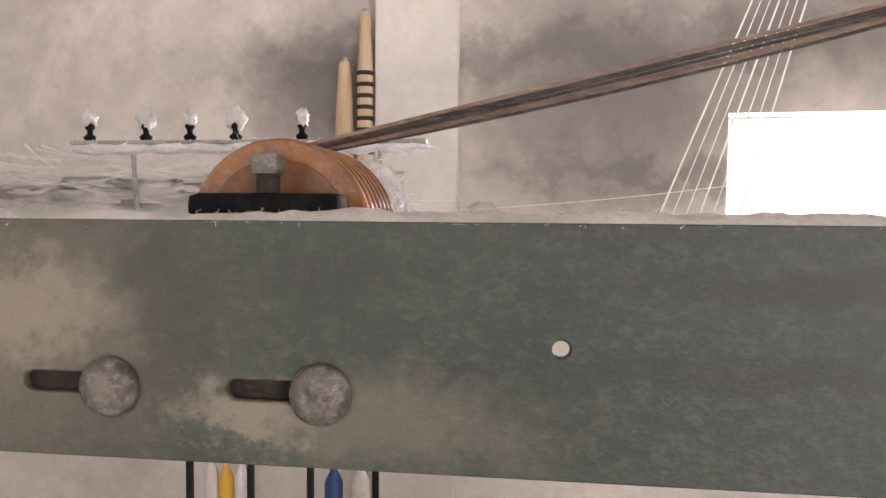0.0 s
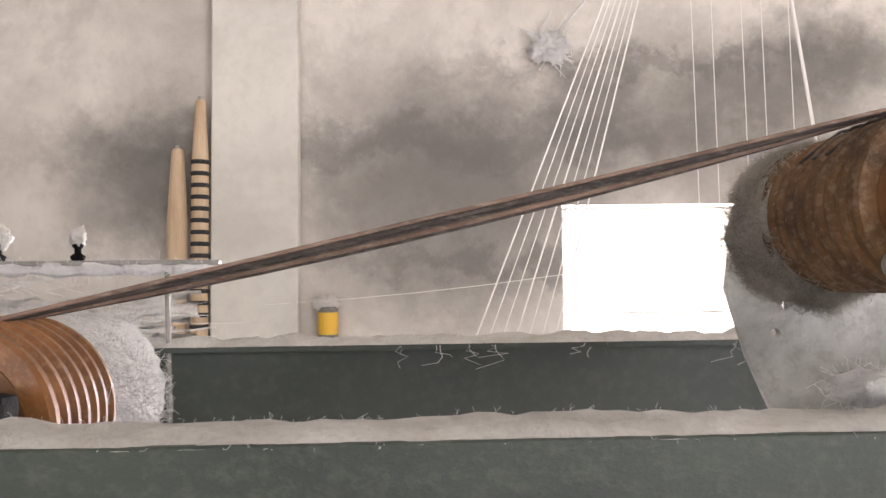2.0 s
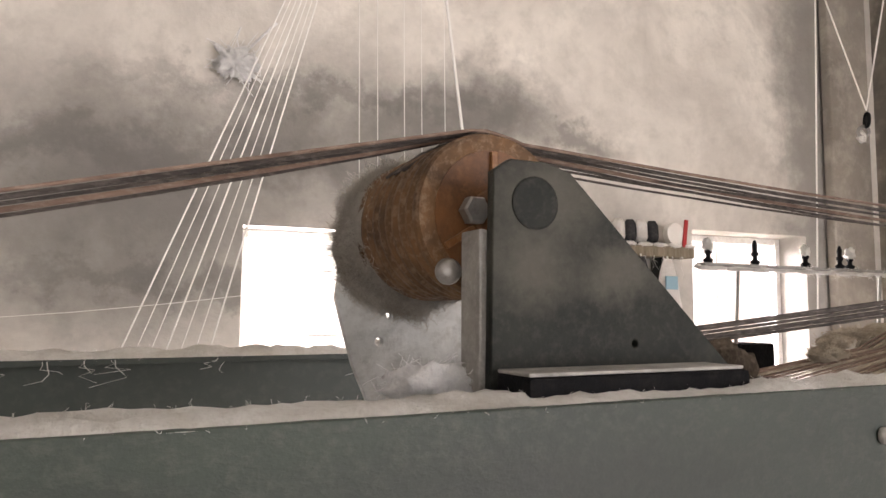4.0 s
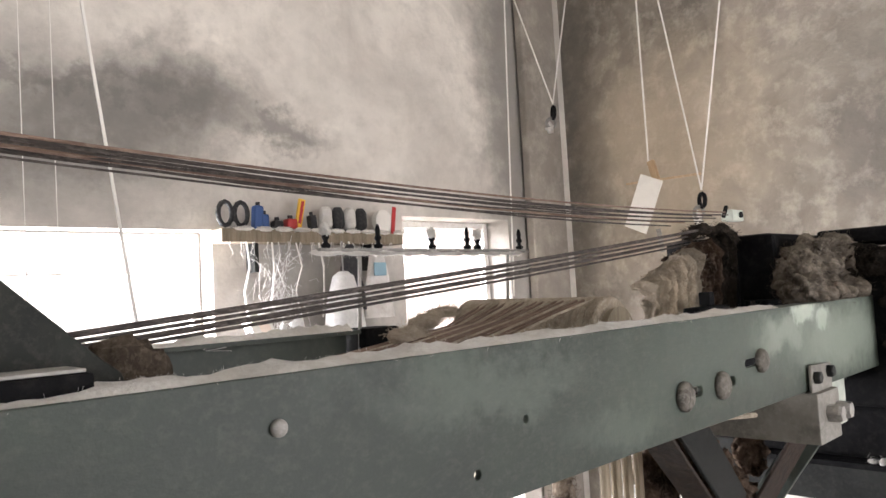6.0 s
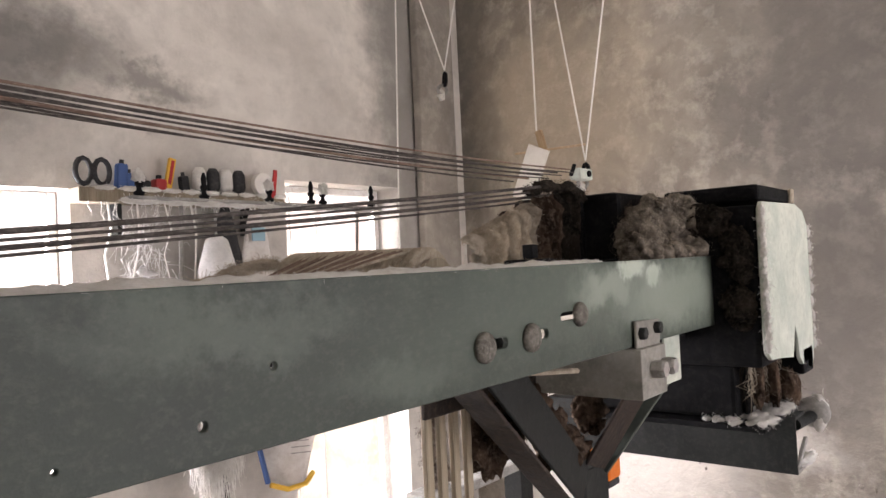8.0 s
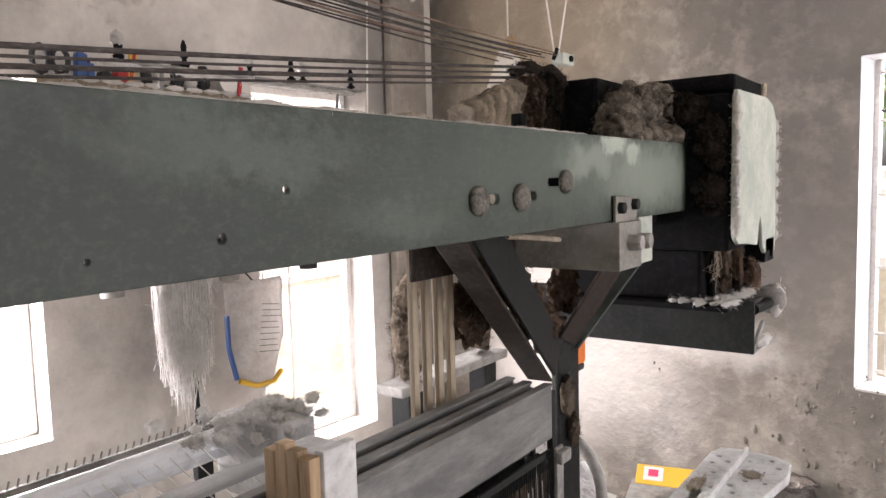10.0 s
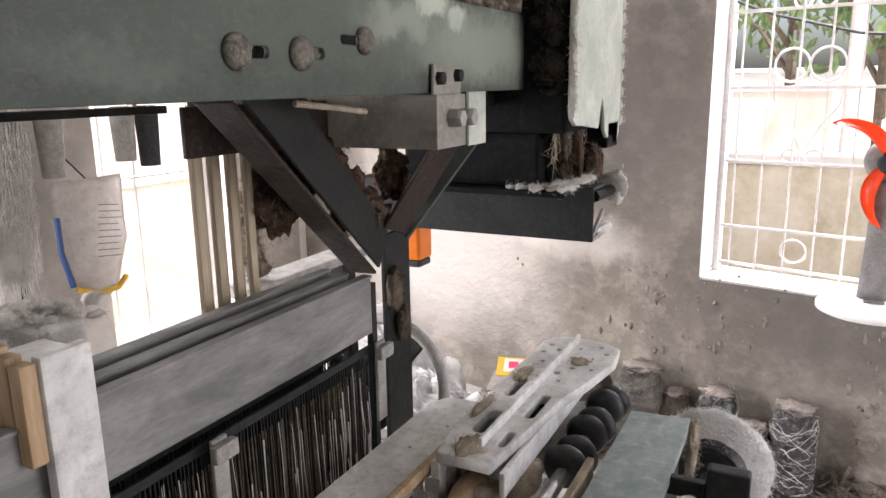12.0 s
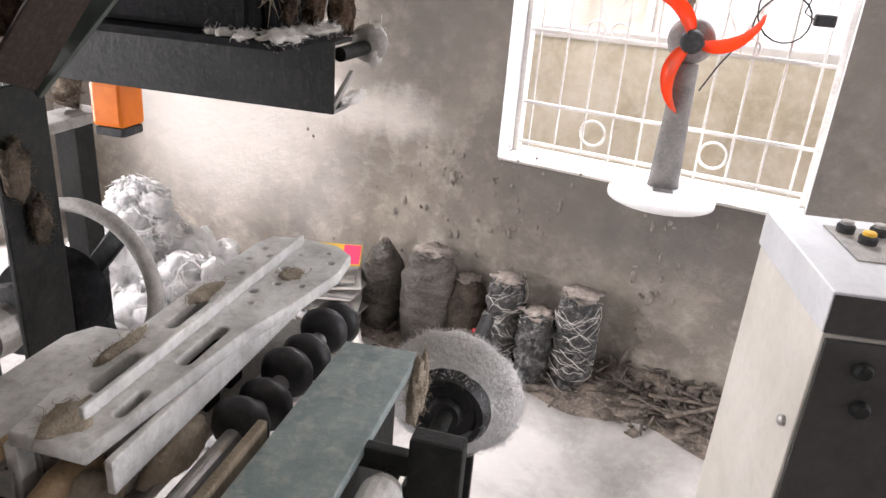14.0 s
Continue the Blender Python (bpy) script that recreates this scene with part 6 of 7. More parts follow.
tagged(part("cotton_strings", bm, COTTON), "tangled white cotton strings over the waste heap", "cotton waste", kind="stuff")
bm = bmesh.new()
for i in range(60):
    x, y = random.uniform(2.75, 3.40), random.uniform(0.75, 1.35)
    r = random.uniform(0.03, 0.085)
    lump(bm, (x, y, FLOOR + r * 0.35 + 0.07 * max(0.0, (x - 2.9) / 0.5)), (r * random.uniform(0.8, 1.4), r, r * random.uniform(0.35, 0.6)), 0.8, 2.3, 3, seed=i * 0.61)
fibres(bm, [v.co.copy() for v in bm.verts], 3000, 0.03, 0.0006)
tagged(part("waste_strewn", bm, COTTON), "crumpled white cloth and cotton waste strewn on the floor", "cotton waste", kind="stuff")
for i in range(9):
    x, y = random.uniform(2.95, 3.35), random.uniform(0.72, 1.15)
    bm = bmesh.new()
    g = [[bm.verts.new(((u - 4) * 0.028, (v - 3) * 0.03, 0.020 * noise.noise((u * 0.8, v * 0.9, i * 3.1)) + 0.02)) for v in range(7)] for u in range(9)]
    for p, q in zip(g, g[1:]):
        for k in range(6):
            bm.faces.new((p[k], q[k], q[k + 1], p[k + 1])).smooth = True
    bmesh.ops.solidify(bm, geom=bm.faces[:], thickness=0.003)
    tagged(part("crumpled_sheet", bm, PAPER, m=Matrix.Translation((x, y, FLOOR + 0.10 + 0.012 * i)) @ Euler((random.gauss(0, 0.25), random.gauss(-0.2, 0.25), random.uniform(0, 6.3))).to_matrix().to_4x4()), "crumpled pale paper sheet lying on the waste", "paper", "crumpled papers")
pk = thing("flattened_packet", (3.56, 0.97, 0.19), "yellow and pink printed packet on a pile of papers", "packet", m=Matrix.Translation((3.55, 0.90, 0.290)) @ Matrix.Rotation(radians(104), 4, "Z") @ Matrix.Rotation(radians(-30), 4, "X"))
part("sheet", B((-0.16, -0.05, 0), (0.16, 0.05, 0.006), 0.002), YELLOW_PLASTIC, pk, "orange-yellow sheet")
part("pink_patch", B((-0.155, -0.045, 0.0065), (-0.09, 0.045, 0.008), 0.0005), PINK, pk, "pink patch")
part("white_patch", B((0.05, -0.04, 0.0065), (0.13, 0.03, 0.008), 0.0005), PAPER, pk, "white patch")
part("pink_spot", B((0.07, -0.025, 0.0085), (0.11, 0.01, 0.0095), 0.0005), PINK, pk)
for i in range(11):
    sh = part("old_paper", B((-0.17, -0.11, 0), (0.17, 0.11, 0.010), 0.002), PAPER if i % 2 else DUSTY_STEEL, m=Matrix.Translation((3.56 + 0.01 * (i % 3), 0.90 + 0.015 * (i % 4), FLOOR + 0.0 + 0.0245 * i)) @ Matrix.Rotation(radians(90 + random.uniform(-25, 25)), 4, "Z"))
    tagged(sh, "crumpled dusty sheet in a pile of papers", "paper", "pile of papers")

# ---- the back wall ----
shelf = thing("tool_shelf", (1.90, 2.60, 1.90), "narrow dusty wooden tool shelf on the wall", "shelf")
part("board", B((0.0, 0.0, 0.0), (0.94, 0.09, 0.055), 0.004), WOOD_GREY, shelf, "pale dusty shelf board")
part("bracket", B((0.15, 0.02, -0.12), (0.17, 0.088, -0.0005), 0.002), DARK_STEEL, shelf)
part("bracket", B((0.75, 0.02, -0.12), (0.77, 0.088, -0.0005), 0.002), DARK_STEEL, shelf)


def on_shelf(x, y=2.635):
    return Matrix.Translation((1.90 + x, y, 1.9555))


sc = thing("scissors", (0, 0, 0), "black-handled scissors stuck upright on the shelf", "scissors", m=on_shelf(0.07))
for s in (-1, 1):
    part("handle", tube(bmesh.new(), [(s * 0.035 + 0.030 * math.cos(t * 0.524), 0, 0.062 + 0.048 * math.sin(t * 0.524)) for t in range(13)], 0.010, 8), BLACK_PLASTIC, sc)
part("blade", B((-0.014, -0.003, 0.0), (0.014, 0.003, 0.03), 0.001), BARE_STEEL, sc)
def tool(name, x, w, h, mat_t, label, lean=0.0):
    t = thing(name, (0, 0, 0), label, name.replace("_", " ").split()[-1], m=on_shelf(x) @ Matrix.Rotation(radians(lean), 4, "Y"))
    part("body", B((-w / 2, -w / 2, 0.0), (w / 2, w / 2, h), w * 0.25), mat_t, t)
    part("tip", R((0, 0, h), (0, 0, h + 0.015), w * 0.22), BLACK_PLASTIC, t)
    return t
tool("blue_pliers", 0.175, 0.04, 0.10, BLUE_PLASTIC, "blue-handled pliers standing on the shelf", 4)
tool("small_pliers", 0.215, 0.030, 0.065, BLUE_PLASTIC, "small dark blue pliers on the shelf", -3)
tool("grease_tin", 0.27, 0.045, 0.04, BLACK_PLASTIC, "small black tin on the shelf")
tool("red_box", 0.335, 0.05, 0.05, RED_PLASTIC, "small dark red box on the shelf")
kn = thing("snap_knife", (0, 0, 0), "orange and red snap-off knife standing on the shelf", "knife", m=on_shelf(0.365, 2.628) @ Matrix.Rotation(radians(12), 4, "Y"))
part("grip", B((-0.016, -0.008, 0.0), (0.016, 0.008, 0.14), 0.005), YELLOW_PLASTIC, kn, "orange grip")
part("slider", B((-0.007, -0.011, 0.03), (0.007, -0.0085, 0.13), 0.001), RED_PLASTIC, kn, "red slider")
tool("screwdriver", 0.45, 0.035, 0.07, BLACK_PLASTIC, "black screwdriver handle on the shelf", -6)
for i, x in enumerate((0.52, 0.585, 0.65, 0.715)):
    bb = thing("yarn_bobbin", (0, 0, 0), "dusty yarn bobbin standing on the shelf", "bobbin", "bobbins on the shelf", m=on_shelf(x))
    part("yarn", lathe(bmesh.new(), [(0.022, 0.012), (0.030, 0.03), (0.028, 0.09), (0.016, 0.11)], seg=18), BLACK_PLASTIC if i % 2 else LINT, bb, smooth=True)
    part("flange", lathe(bmesh.new(), [(0.026, 0.0), (0.026, 0.011)], seg=18), BLACK_PLASTIC, bb)
cl = thing("round_tin", (0, 0, 0), "small white round tin with a red rod beside it", "tin", m=on_shelf(0.83))
part("face", lathe(bmesh.new(), [(0.05, 0.0), (0.05, 0.03)], Matrix.Translation((0, 0, 0.055)) @ Matrix.Rotation(radians(90), 4, "X"), 28), PAPER, cl)
part("rod", B((0.035, -0.04, 0.0), (0.055, -0.03, 0.13), 0.003), RED_PLASTIC, cl, m=Matrix.Rotation(radians(8), 4, "Y"))
clumps("lint_on_shelf", [(2.0 + 0.09 * i, 2.60, 1.955, 0.04, 0.02, 0.010) for i in range(10)], LINT, "dusty lint lying on the tool shelf", 400)

# things hung under the shelf
for i in range(5):
    x = 2.00 + 0.115 * i
    pts = [(x, 2.59, 1.90), (x + random.gauss(0, 0.015), 2.585, 1.80), (x + random.gauss(0, 0.025), 2.58, 1.70), (x + random.gauss(0, 0.03), 2.585, 1.58 - 0.04 * (i % 3))]
    tagged(part("hanging_skein", tube(bmesh.new(), pts, 0.0035, 6, wob=0.5), LINT if i % 2 else THREAD), "thin dusty skein hanging from the tool shelf", "skein", "skeins under the shelf")
bm = bmesh.new()
for i in range(130):
    p = Vector((random.gauss(2.13, 0.055), 2.565 + random.gauss(0, 0.012), random.uniform(1.50, 1.86)))
    d = Vector((random.gauss(0, 0.05), random.gauss(0, 0.01), random.gauss(-0.05, 0.06)))
    tube(bm, [p, p + d * 0.5 + Vector((random.gauss(0, 0.012), 0, random.gauss(0, 0.012))), p + d], random.uniform(0.0006, 0.002), 4, r_end=0.0005)
for i in range(9):
    lump(bm, (random.gauss(2.12, 0.05), 2.565, random.uniform(1.50, 1.64)), (random.uniform(0.015, 0.04), 0.012, random.uniform(0.012, 0.03)), 0.7, 2.4, 2, seed=i * 1.3)
tagged(part("thread_waste", bm, COTTON), "tangle of white thread waste caught under the shelf", "thread waste", kind="stuff")
for name, x, w, z0, z1, mat_h, lab in (("black_bag", 2.505, 0.075, 1.60, 1.895, BLACK_PLASTIC, "crumpled black plastic bag hanging under the shelf"), ("pale_bag", 2.66, 0.085, 1.56, 1.89, BAG, "crumpled pale plastic bag hanging under the shelf")):
    hb = thing(name, (x, 2.585, z0), lab, "bag")
    bm = bmesh.new()
    for j in range(15):
        v = j / 14
        ring_v = [bm.verts.new((w * (1 - 0.75 * v ** 2.2) * math.cos(a) * (1 + 0.22 * noise.noise((math.cos(a) * 2, math.sin(a) * 2, v * 4 + x))), 0.028 * (1 - 0.6 * v) * math.sin(a) * (1 + 0.5 * noise.noise((math.cos(a) * 3, v * 6, x))), (z1 - z0) * v)) for a in [2 * math.pi * i / 22 for i in range(22)]]
        if j:
            for i in range(22):
                bm.faces.new((last_v[i], last_v[(i + 1) % 22], ring_v[(i + 1) % 22], ring_v[i])).smooth = True
        else:
            bm.faces.new(ring_v[::-1])
        last_v = ring_v
    bm.faces.new(last_v)
    part("film", bm, mat_h, hb)
    if name == "pale_bag":
        part("blue_print", B((-0.05, -0.040, 0.19), (0.02, -0.034, 0.25), 0.002), PALE_BLUE, hb, "pale blue print")
    part("tie", R((0, 0, z1 - z0), (0, 0.004, z1 - z0 + 0.012), 0.004), THREAD, hb)
hanging_lint("lint_under_shelf", [(1.93 + 0.055 * k, 2.598, 1.902) for k in range(16)], 0.11, LINT, "wisps of lint hanging from the tool shelf", 3, 0.0016)
lad = thing("yarn_cone", (2.40, 2.50, 1.48), "large white yarn cone on a thin rod", "yarn cone")
part("yarn", lathe(bmesh.new(), [(0.085, 0.0), (0.09, 0.03), (0.075, 0.16), (0.045, 0.27), (0.02, 0.29)], seg=28), COTTON, lad, smooth=True)
part("rod", R((0, 0, 0.28), (0, 0, 0.42), 0.004), BARE_STEEL, lad)
part("holder", R((0, 0, -1.52), (0, 0, -0.001), 0.012), DARK_STEEL, lad)
bx = thing("tilted_box", (2.00, 2.53, 1.47), "small pale cardboard box tilted on the ledge", "box", m=Matrix.Translation((2.02, 2.55, 1.55)) @ Matrix.Rotation(radians(-24), 4, "Y"))
part("carton", B((-0.045, -0.03, -0.08), (0.045, 0.03, 0.05), 0.004), PAPER, bx)
part("pink_side", B((-0.012, -0.034, -0.07), (0.03, -0.0305, 0.03), 0.001), TERRACOTTA, bx, "pale orange printed side")
bg = thing("printed_bag", (2.72, 2.50, 0.66), "milky plastic bag with blue edge and yellow border", "bag")
bm = bmesh.new()
g = []
for i in range(17):
    row = []
    for j in range(15):
        u, v = i / 16, j / 14
        wid = 0.16 * (1 - 0.35 * (1 - v) ** 3) if v < 0.3 else 0.16
        row.append(bm.verts.new(((u - 0.5) * 2 * wid, -0.05 * math.sin(math.pi * u) * (1 - 0.4 * v) + 0.012 * noise.noise((u * 5, v * 6, 2)), 0.48 * v + 0.05 * (2 * u - 1) ** 2 * (1 - v))))
    g.append(row)
for p, q in zip(g, g[1:]):
    for j in range(14):
        bm.faces.new((p[j], q[j], q[j + 1], p[j + 1])).smooth = True
bmesh.ops.solidify(bm, geom=bm.faces[:], thickness=0.004)
part("film", bm, BAG, bg)
part("blue_edge", tube(bmesh.new(), [(-0.13, -0.02, 0.06), (-0.158, -0.012, 0.2), (-0.158, -0.010, 0.34)], 0.012, 6), BLUE_PLASTIC, bg, "blue printed edge")
part("yellow_border", tube(bmesh.new(), [(-0.12, -0.025, 0.05), (-0.05, -0.05, 0.018), (0.05, -0.05, 0.018), (0.11, -0.03, 0.05)], 0.012, 6), YELLOW_PLASTIC, bg, "yellow printed border")
for i in range(9):
    part("print_line", B((-0.06, -0.064, 0.16 + 0.026 * i), (0.05 - 0.008 * (i % 3), -0.061, 0.164 + 0.026 * i)), DUSTY_STEEL, bg, m=Matrix.Rotation(radians(8), 4, "Y"))
part("hanger", R((0, 0.0, 0.47), (0, 0.19, 0.60), 0.003), DARK_STEEL, bg)
# lint curtain
bm = bmesh.new()
for i in range(1000):
    x = 2.31 + 0.105 * math.tanh(random.gauss(0, 0.9)) + 0.02 * math.sin(i * 0.05)
    drift = random.gauss(0, 0.003)
    top = 1.42 + random.uniform(-0.1, 0.06)
    l = random.uniform(0.15, 0.72) * (1 - 0.15 * abs(x - 2.31) / 0.1)
    pts = [(x + drift * k + random.gauss(0, 0.003), 2.42 + random.gauss(0, 0.012), top - l * k / 5) for k in range(6)]
    tube(bm, pts, random.uniform(0.0012, 0.0045), 4, r_end=0.001, wob=0.6)
fibres(bm, [v.co.copy() for v in bm.verts], 5000, 0.025, 0.0006)
tagged(part("lint_curtain", bm, LINT), "long white curtain of hanging lint and thread waste", "lint", kind="stuff")
tagged(part("curtain_rail", B((1.40, 2.40, 1.42), (3.0, 2.43, 1.45), 0.003), DUSTY_STEEL), "dusty rail from which thread waste hangs", "rail")
for i, x in enumerate((1.55, 1.80, 2.02, 2.30, 2.62, 2.74)):
    cup = thing("hanging_cup", (x + 0.2, 2.38, 1.30), "grey plastic tube hanging from the rail", "tube", "tubes on the rail")
    part("tube", lathe(bmesh.new(), [(0.040, -0.10 - 0.03 * (i % 2)), (0.048, 0.10), (0.040, 0.115)], seg=20), BLACK_PLASTIC if i % 3 == 2 else DUSTY_STEEL, cup, smooth=True)

# wooden spindles by the pillar
def spindle(name, x, z0, z1, w0, w1, bands, label, zc):
    t = thing(name, (x, 2.74, z0), label, "spindle", "spindles by the pillar")
    h = z1 - z0
    part("shaft", lathe(bmesh.new(), [(w0, 0.0), (w0, zc * h), (w1, h - 0.012), (w1 * 0.8, h)], seg=20), CONE_WOOD, t)
    for i in range(bands):
        z = 0.03 + (zc * h - 0.03) * i / max(1, bands - 1)
        part("dark_band", lathe(bmesh.new(), [(w0 + 0.0015, z - 0.008), (w0 + 0.003, z), (w0 + 0.0015, z + 0.008)], seg=20), BLACK_PLASTIC, t)
    part("pin", R((0, 0, h), (0, 0, h + 0.012), w1 * 0.5), BARE_STEEL, t)
    return t
spindle("wooden_spindle", -0.610, 1.20, 2.165, 0.036, 0.022, 0, "pale turned wooden spindle standing by the pillar", 0.72)
spindle("banded_spindle", -0.530, 1.20, 2.345, 0.030, 0.018, 22, "wooden spindle wound with dark bands by the pillar", 0.80)
tagged(part("spindle_ledge", B((-0.75, 2.70, 1.17), (-0.50, 2.80, 1.1995), 0.003), WOOD_GREY), "small wooden ledge under the spindles", "ledge")
pot = thing("glue_pot", (-0.075, 2.77, 1.46), "small jar with a yellow label and lint on top", "jar")
part("jar", lathe(bmesh.new(), [(0.034, 0.0), (0.036, 0.01), (0.036, 0.12), (0.03, 0.13)], seg=20), FAN_GREY, pot, smooth=True)
part("yellow_label", lathe(bmesh.new(), [(0.0368, 0.03), (0.0368, 0.11)], seg=20), YELLOW_PLASTIC, pot, "yellow label")
part("lint_cap", lump(bmesh.new(), (-0.01, 0, 0.145), (0.045, 0.03, 0.03), 0.5, 2.5, 3, 6), LINT, pot)
part("shelf", B((-0.06, -0.04, -0.02), (0.06, 0.045, -0.0005), 0.002), WOOD_GREY, pot)
bm = lump(bmesh.new(), (0.745, 2.752, 2.555), (0.062, 0.03, 0.05), 0.9, 2.5, 4, 3.3)
for _ in range(40):
    p = Vector((0.745 + random.gauss(0, 0.03), 2.745, 2.555 + random.gauss(0, 0.025)))
    tube(bm, [p, p + Vector((random.gauss(0, 0.03), -0.004, random.gauss(0, 0.03))), p + Vector((random.gauss(0, 0.05), -0.004, random.gauss(0, 0.05)))], 0.003, 5, r_end=0.001)
tube(bm, [(0.78, 2.775, 2.60), (0.83, 2.775, 2.66), (0.90, 2.775, 2.74)], 0.004, 5, wob=0.6)
tagged(part("lint_tuft", bm, COTTON), "white tuft of lint stuck on the wall", "lint", kind="stuff")

# low rack of bottles by the back wall
rack = thing("bottle_rack", (-1.14, 2.52, FLOOR), "dark steel rack with two bays of bottles by the wall", "rack")
for x in (0.0, 0.235, 0.46, 0.70):
    part("post", B((x - 0.011, 0.0, 0.0), (x + 0.011, 0.022, 0.98), 0.002), DARK_STEEL, rack)
for x0, x1 in ((0.012, 0.223), (0.472, 0.688)):
    part("shelf", B((x0, 0.0, 0.455), (x1, 0.13, 0.47), 0.002), DARK_STEEL, rack)
for x, r, h, mat_b, mat_l, lab in ((0.055, 0.026, 0.26, PAPER, RED_PLASTIC, "white bottle with a red cap on the rack"), (0.115, 0.028, 0.24, YELLOW_PLASTIC, FAN_WHITE, "yellow bottle with a white cap on the rack"), (0.175, 0.026, 0.25, FAN_WHITE, YELLOW_PLASTIC, "white bottle with a yellow cap on the rack"), (0.53, 0.034, 0.25, BLUE_PLASTIC, FAN_WHITE, "blue bottle with a white cap on the rack"), (0.63, 0.034, 0.26, BAG, FAN_GREY, "milky bottle with a grey cap on the rack")):
    bt = thing("bottle", (-1.14 + x, 2.59, FLOOR + 0.4705), lab, "bottle", "bottles on the rack")
    part("body", lathe(bmesh.new(), [(r * 0.9, 0.0), (r, 0.01), (r, h * 0.7), (r * 0.45, h * 0.85), (r * 0.42, h * 0.92)], seg=18), mat_b, bt, smooth=True)
    part("cap", lathe(bmesh.new(), [(r * 0.5, h * 0.92), (r * 0.5, h), (r * 0.4, h * 1.01)], seg=14), mat_l, bt)

# ---- creel rails with spindles behind the loom ----
def creel(name, x0, x1, y, z, xs, label, flip=1):
    t = thing(name, (0, y, z), label, "creel rail")
    part("rail", B((x0, -0.010, -0.006), (x1, 0.010, 0.0), 0.002), DUSTY_STEEL, t)
    for i, x in enumerate(xs):
        s = part("spindle", lathe(bmesh.new(), [(0.007, 0.0), (0.009, 0.005), (0.004, 0.009), (0.004, 0.014), (0.0065, 0.017), (0.0065, 0.021), (0.004, 0.024), (0.005, 0.028 + 0.006 * (i % 2)), (0.002, 0.036 + 0.008 * (i % 2))], Matrix.Translation((x, 0, 0.0005)), 14), BLACK_IRON, t, smooth=True)
        if flip or i % 2 == 0:
            part("lint_cap", lump(bmesh.new(), (x, 0, 0.030), (0.009 + 0.003 * (i % 2), 0.009, 0.012 + 0.004 * (i % 2)), 0.6, 2.5, 3, i * 1.1), LINT, s, "lint on the spindle's tip")
    for x in (x0 + 0.09, x1 - 0.065):
        part("stay", R((x, 0.02, 1.45 - z), (x, 0.0, -0.0065), 0.0035, seg=8), DUSTY_STEEL, t)
    part("stay_foot", B((x0, 0.008, 1.435 - z), (x1, 0.032, 1.4495 - z), 0.002), DARK_STEEL, t)
    return t


creel("creel_rail", -0.535, -0.025, 1.0, 1.70, (-0.51, -0.425, -0.36, -0.293, -0.198), "creel rail with lint-capped black spindles")
creel("creel_rail", 1.235, 1.79, 1.0, 1.735, (1.253, 1.368, 1.503, 1.602, 1.632, 1.767), "creel rail with bare black spindles", 0)
clumps("lint_on_creel", [(-0.50 + 0.055 * i, 1.0, 1.690, 0.035, 0.012, 0.009) for i in range(9)], COTTON, "white lint hanging along the creel rail", 800)
clumps("lint_on_creel", [(1.26 + 0.06 * i, 1.0, 1.728, 0.035, 0.010, 0.006) for i in range(9)], LINT, "white lint along the creel rail", 500)
# ragged webs of lint below the left rail
bm = bmesh.new()
g = []
for i in range(61):
    row = []
    for j in range(13):
        u, v = i / 60, j / 12
        x = -1.0 + 0.93 * u
        top = 0.050 + 0.028 * noise.noise((x * 5, 0, 2)) + 0.014 * noise.noise((x * 21, 0, 2)) + 0.035 * max(0.0, 0.35 - u)
        row.append(bm.verts.new((x, 1.07 + 0.035 * noise.noise((x * 7, v * 4, 0)) + 0.02 * noise.noise((x * 23, v * 11, 1)), 1.60 + top * v)))
    g.append(row)
for p, q in zip(g, g[1:]):
    for j in range(12):
        if noise.noise((p[j].co.x * 16, j * 0.55, 7)) < 0.28:
            bm.faces.new((p[j], q[j], q[j + 1], p[j + 1])).smooth = True
bmesh.ops.solidify(bm, geom=bm.faces[:], thickness=0.003)
tagged(part("lint_web", bm, LINT), "greyish ragged web of lint spread below the creel", "lint", kind="stuff")
bm = bmesh.new()
for i in range(46):
    x0 = random.uniform(-1.05, -0.25)
    x1, za, zb = x0 + random.uniform(0.1, 0.4), random.uniform(1.66, 1.705), random.uniform(1.60, 1.69)
    tube(bm, sag((x0, 1.045, za), (x1, 1.045 + random.gauss(0, 0.01), zb), random.uniform(0.0, 0.03), 8), random.choice((0.0006, 0.001, 0.0018)), 4, wob=0.5)
tagged(part("web_strings", bm, LINT), "loose cobweb strings of lint below the creel", "lint", kind="stuff")

# ---- threads and cords hung from the ceiling ----
def thread(a, b, r, label="white thread hanging from the ceiling", group="hanging threads", s=0.0):
    return tagged(part("hanging_thread", tube(bmesh.new(), sag(a, b, s, 4), r, 5), THREAD), label, "thread", group)


def extend(a, b, z):
    """From b up through a to height z."""
    a, b = Vector(a), Vector(b)
    return b + (a - b) * ((z - b.z) / (a.z - b.z))


for k in range(7):
    bot_p = (0.338 + 0.025 * k, 1.45, 1.57)
    top_p = (0.597 + 0.011 * k, 1.45, 2.22)
    thread(extend(top_p, bot_p, TOP - 0.002), bot_p, 0.0010 if k % 3 else 0.0017, "white thread slanting up to the ceiling")
for x in (0.76, 0.80, 0.86, 0.90, 0.955):
    thread((x - 0.02, 1.45, TOP - 0.002), (x + 0.015, 1.45, 1.60), 0.0009)
thread((0.870, 1.70, TOP - 0.002), (1.207, 1.70, 1.62), 0.0042, "thick white cord hanging from the ceiling")
thread((-0.30, 2.748, 1.60), (0.80, 2.783, 1.70), 0.0014, "thin white thread stretched along the wall", "stretched threads", 0.012)
thread((3.385, 2.3, TOP - 0.002), (3.28, 2.3, 1.62), 0.004, "white cord hanging before the corner window")


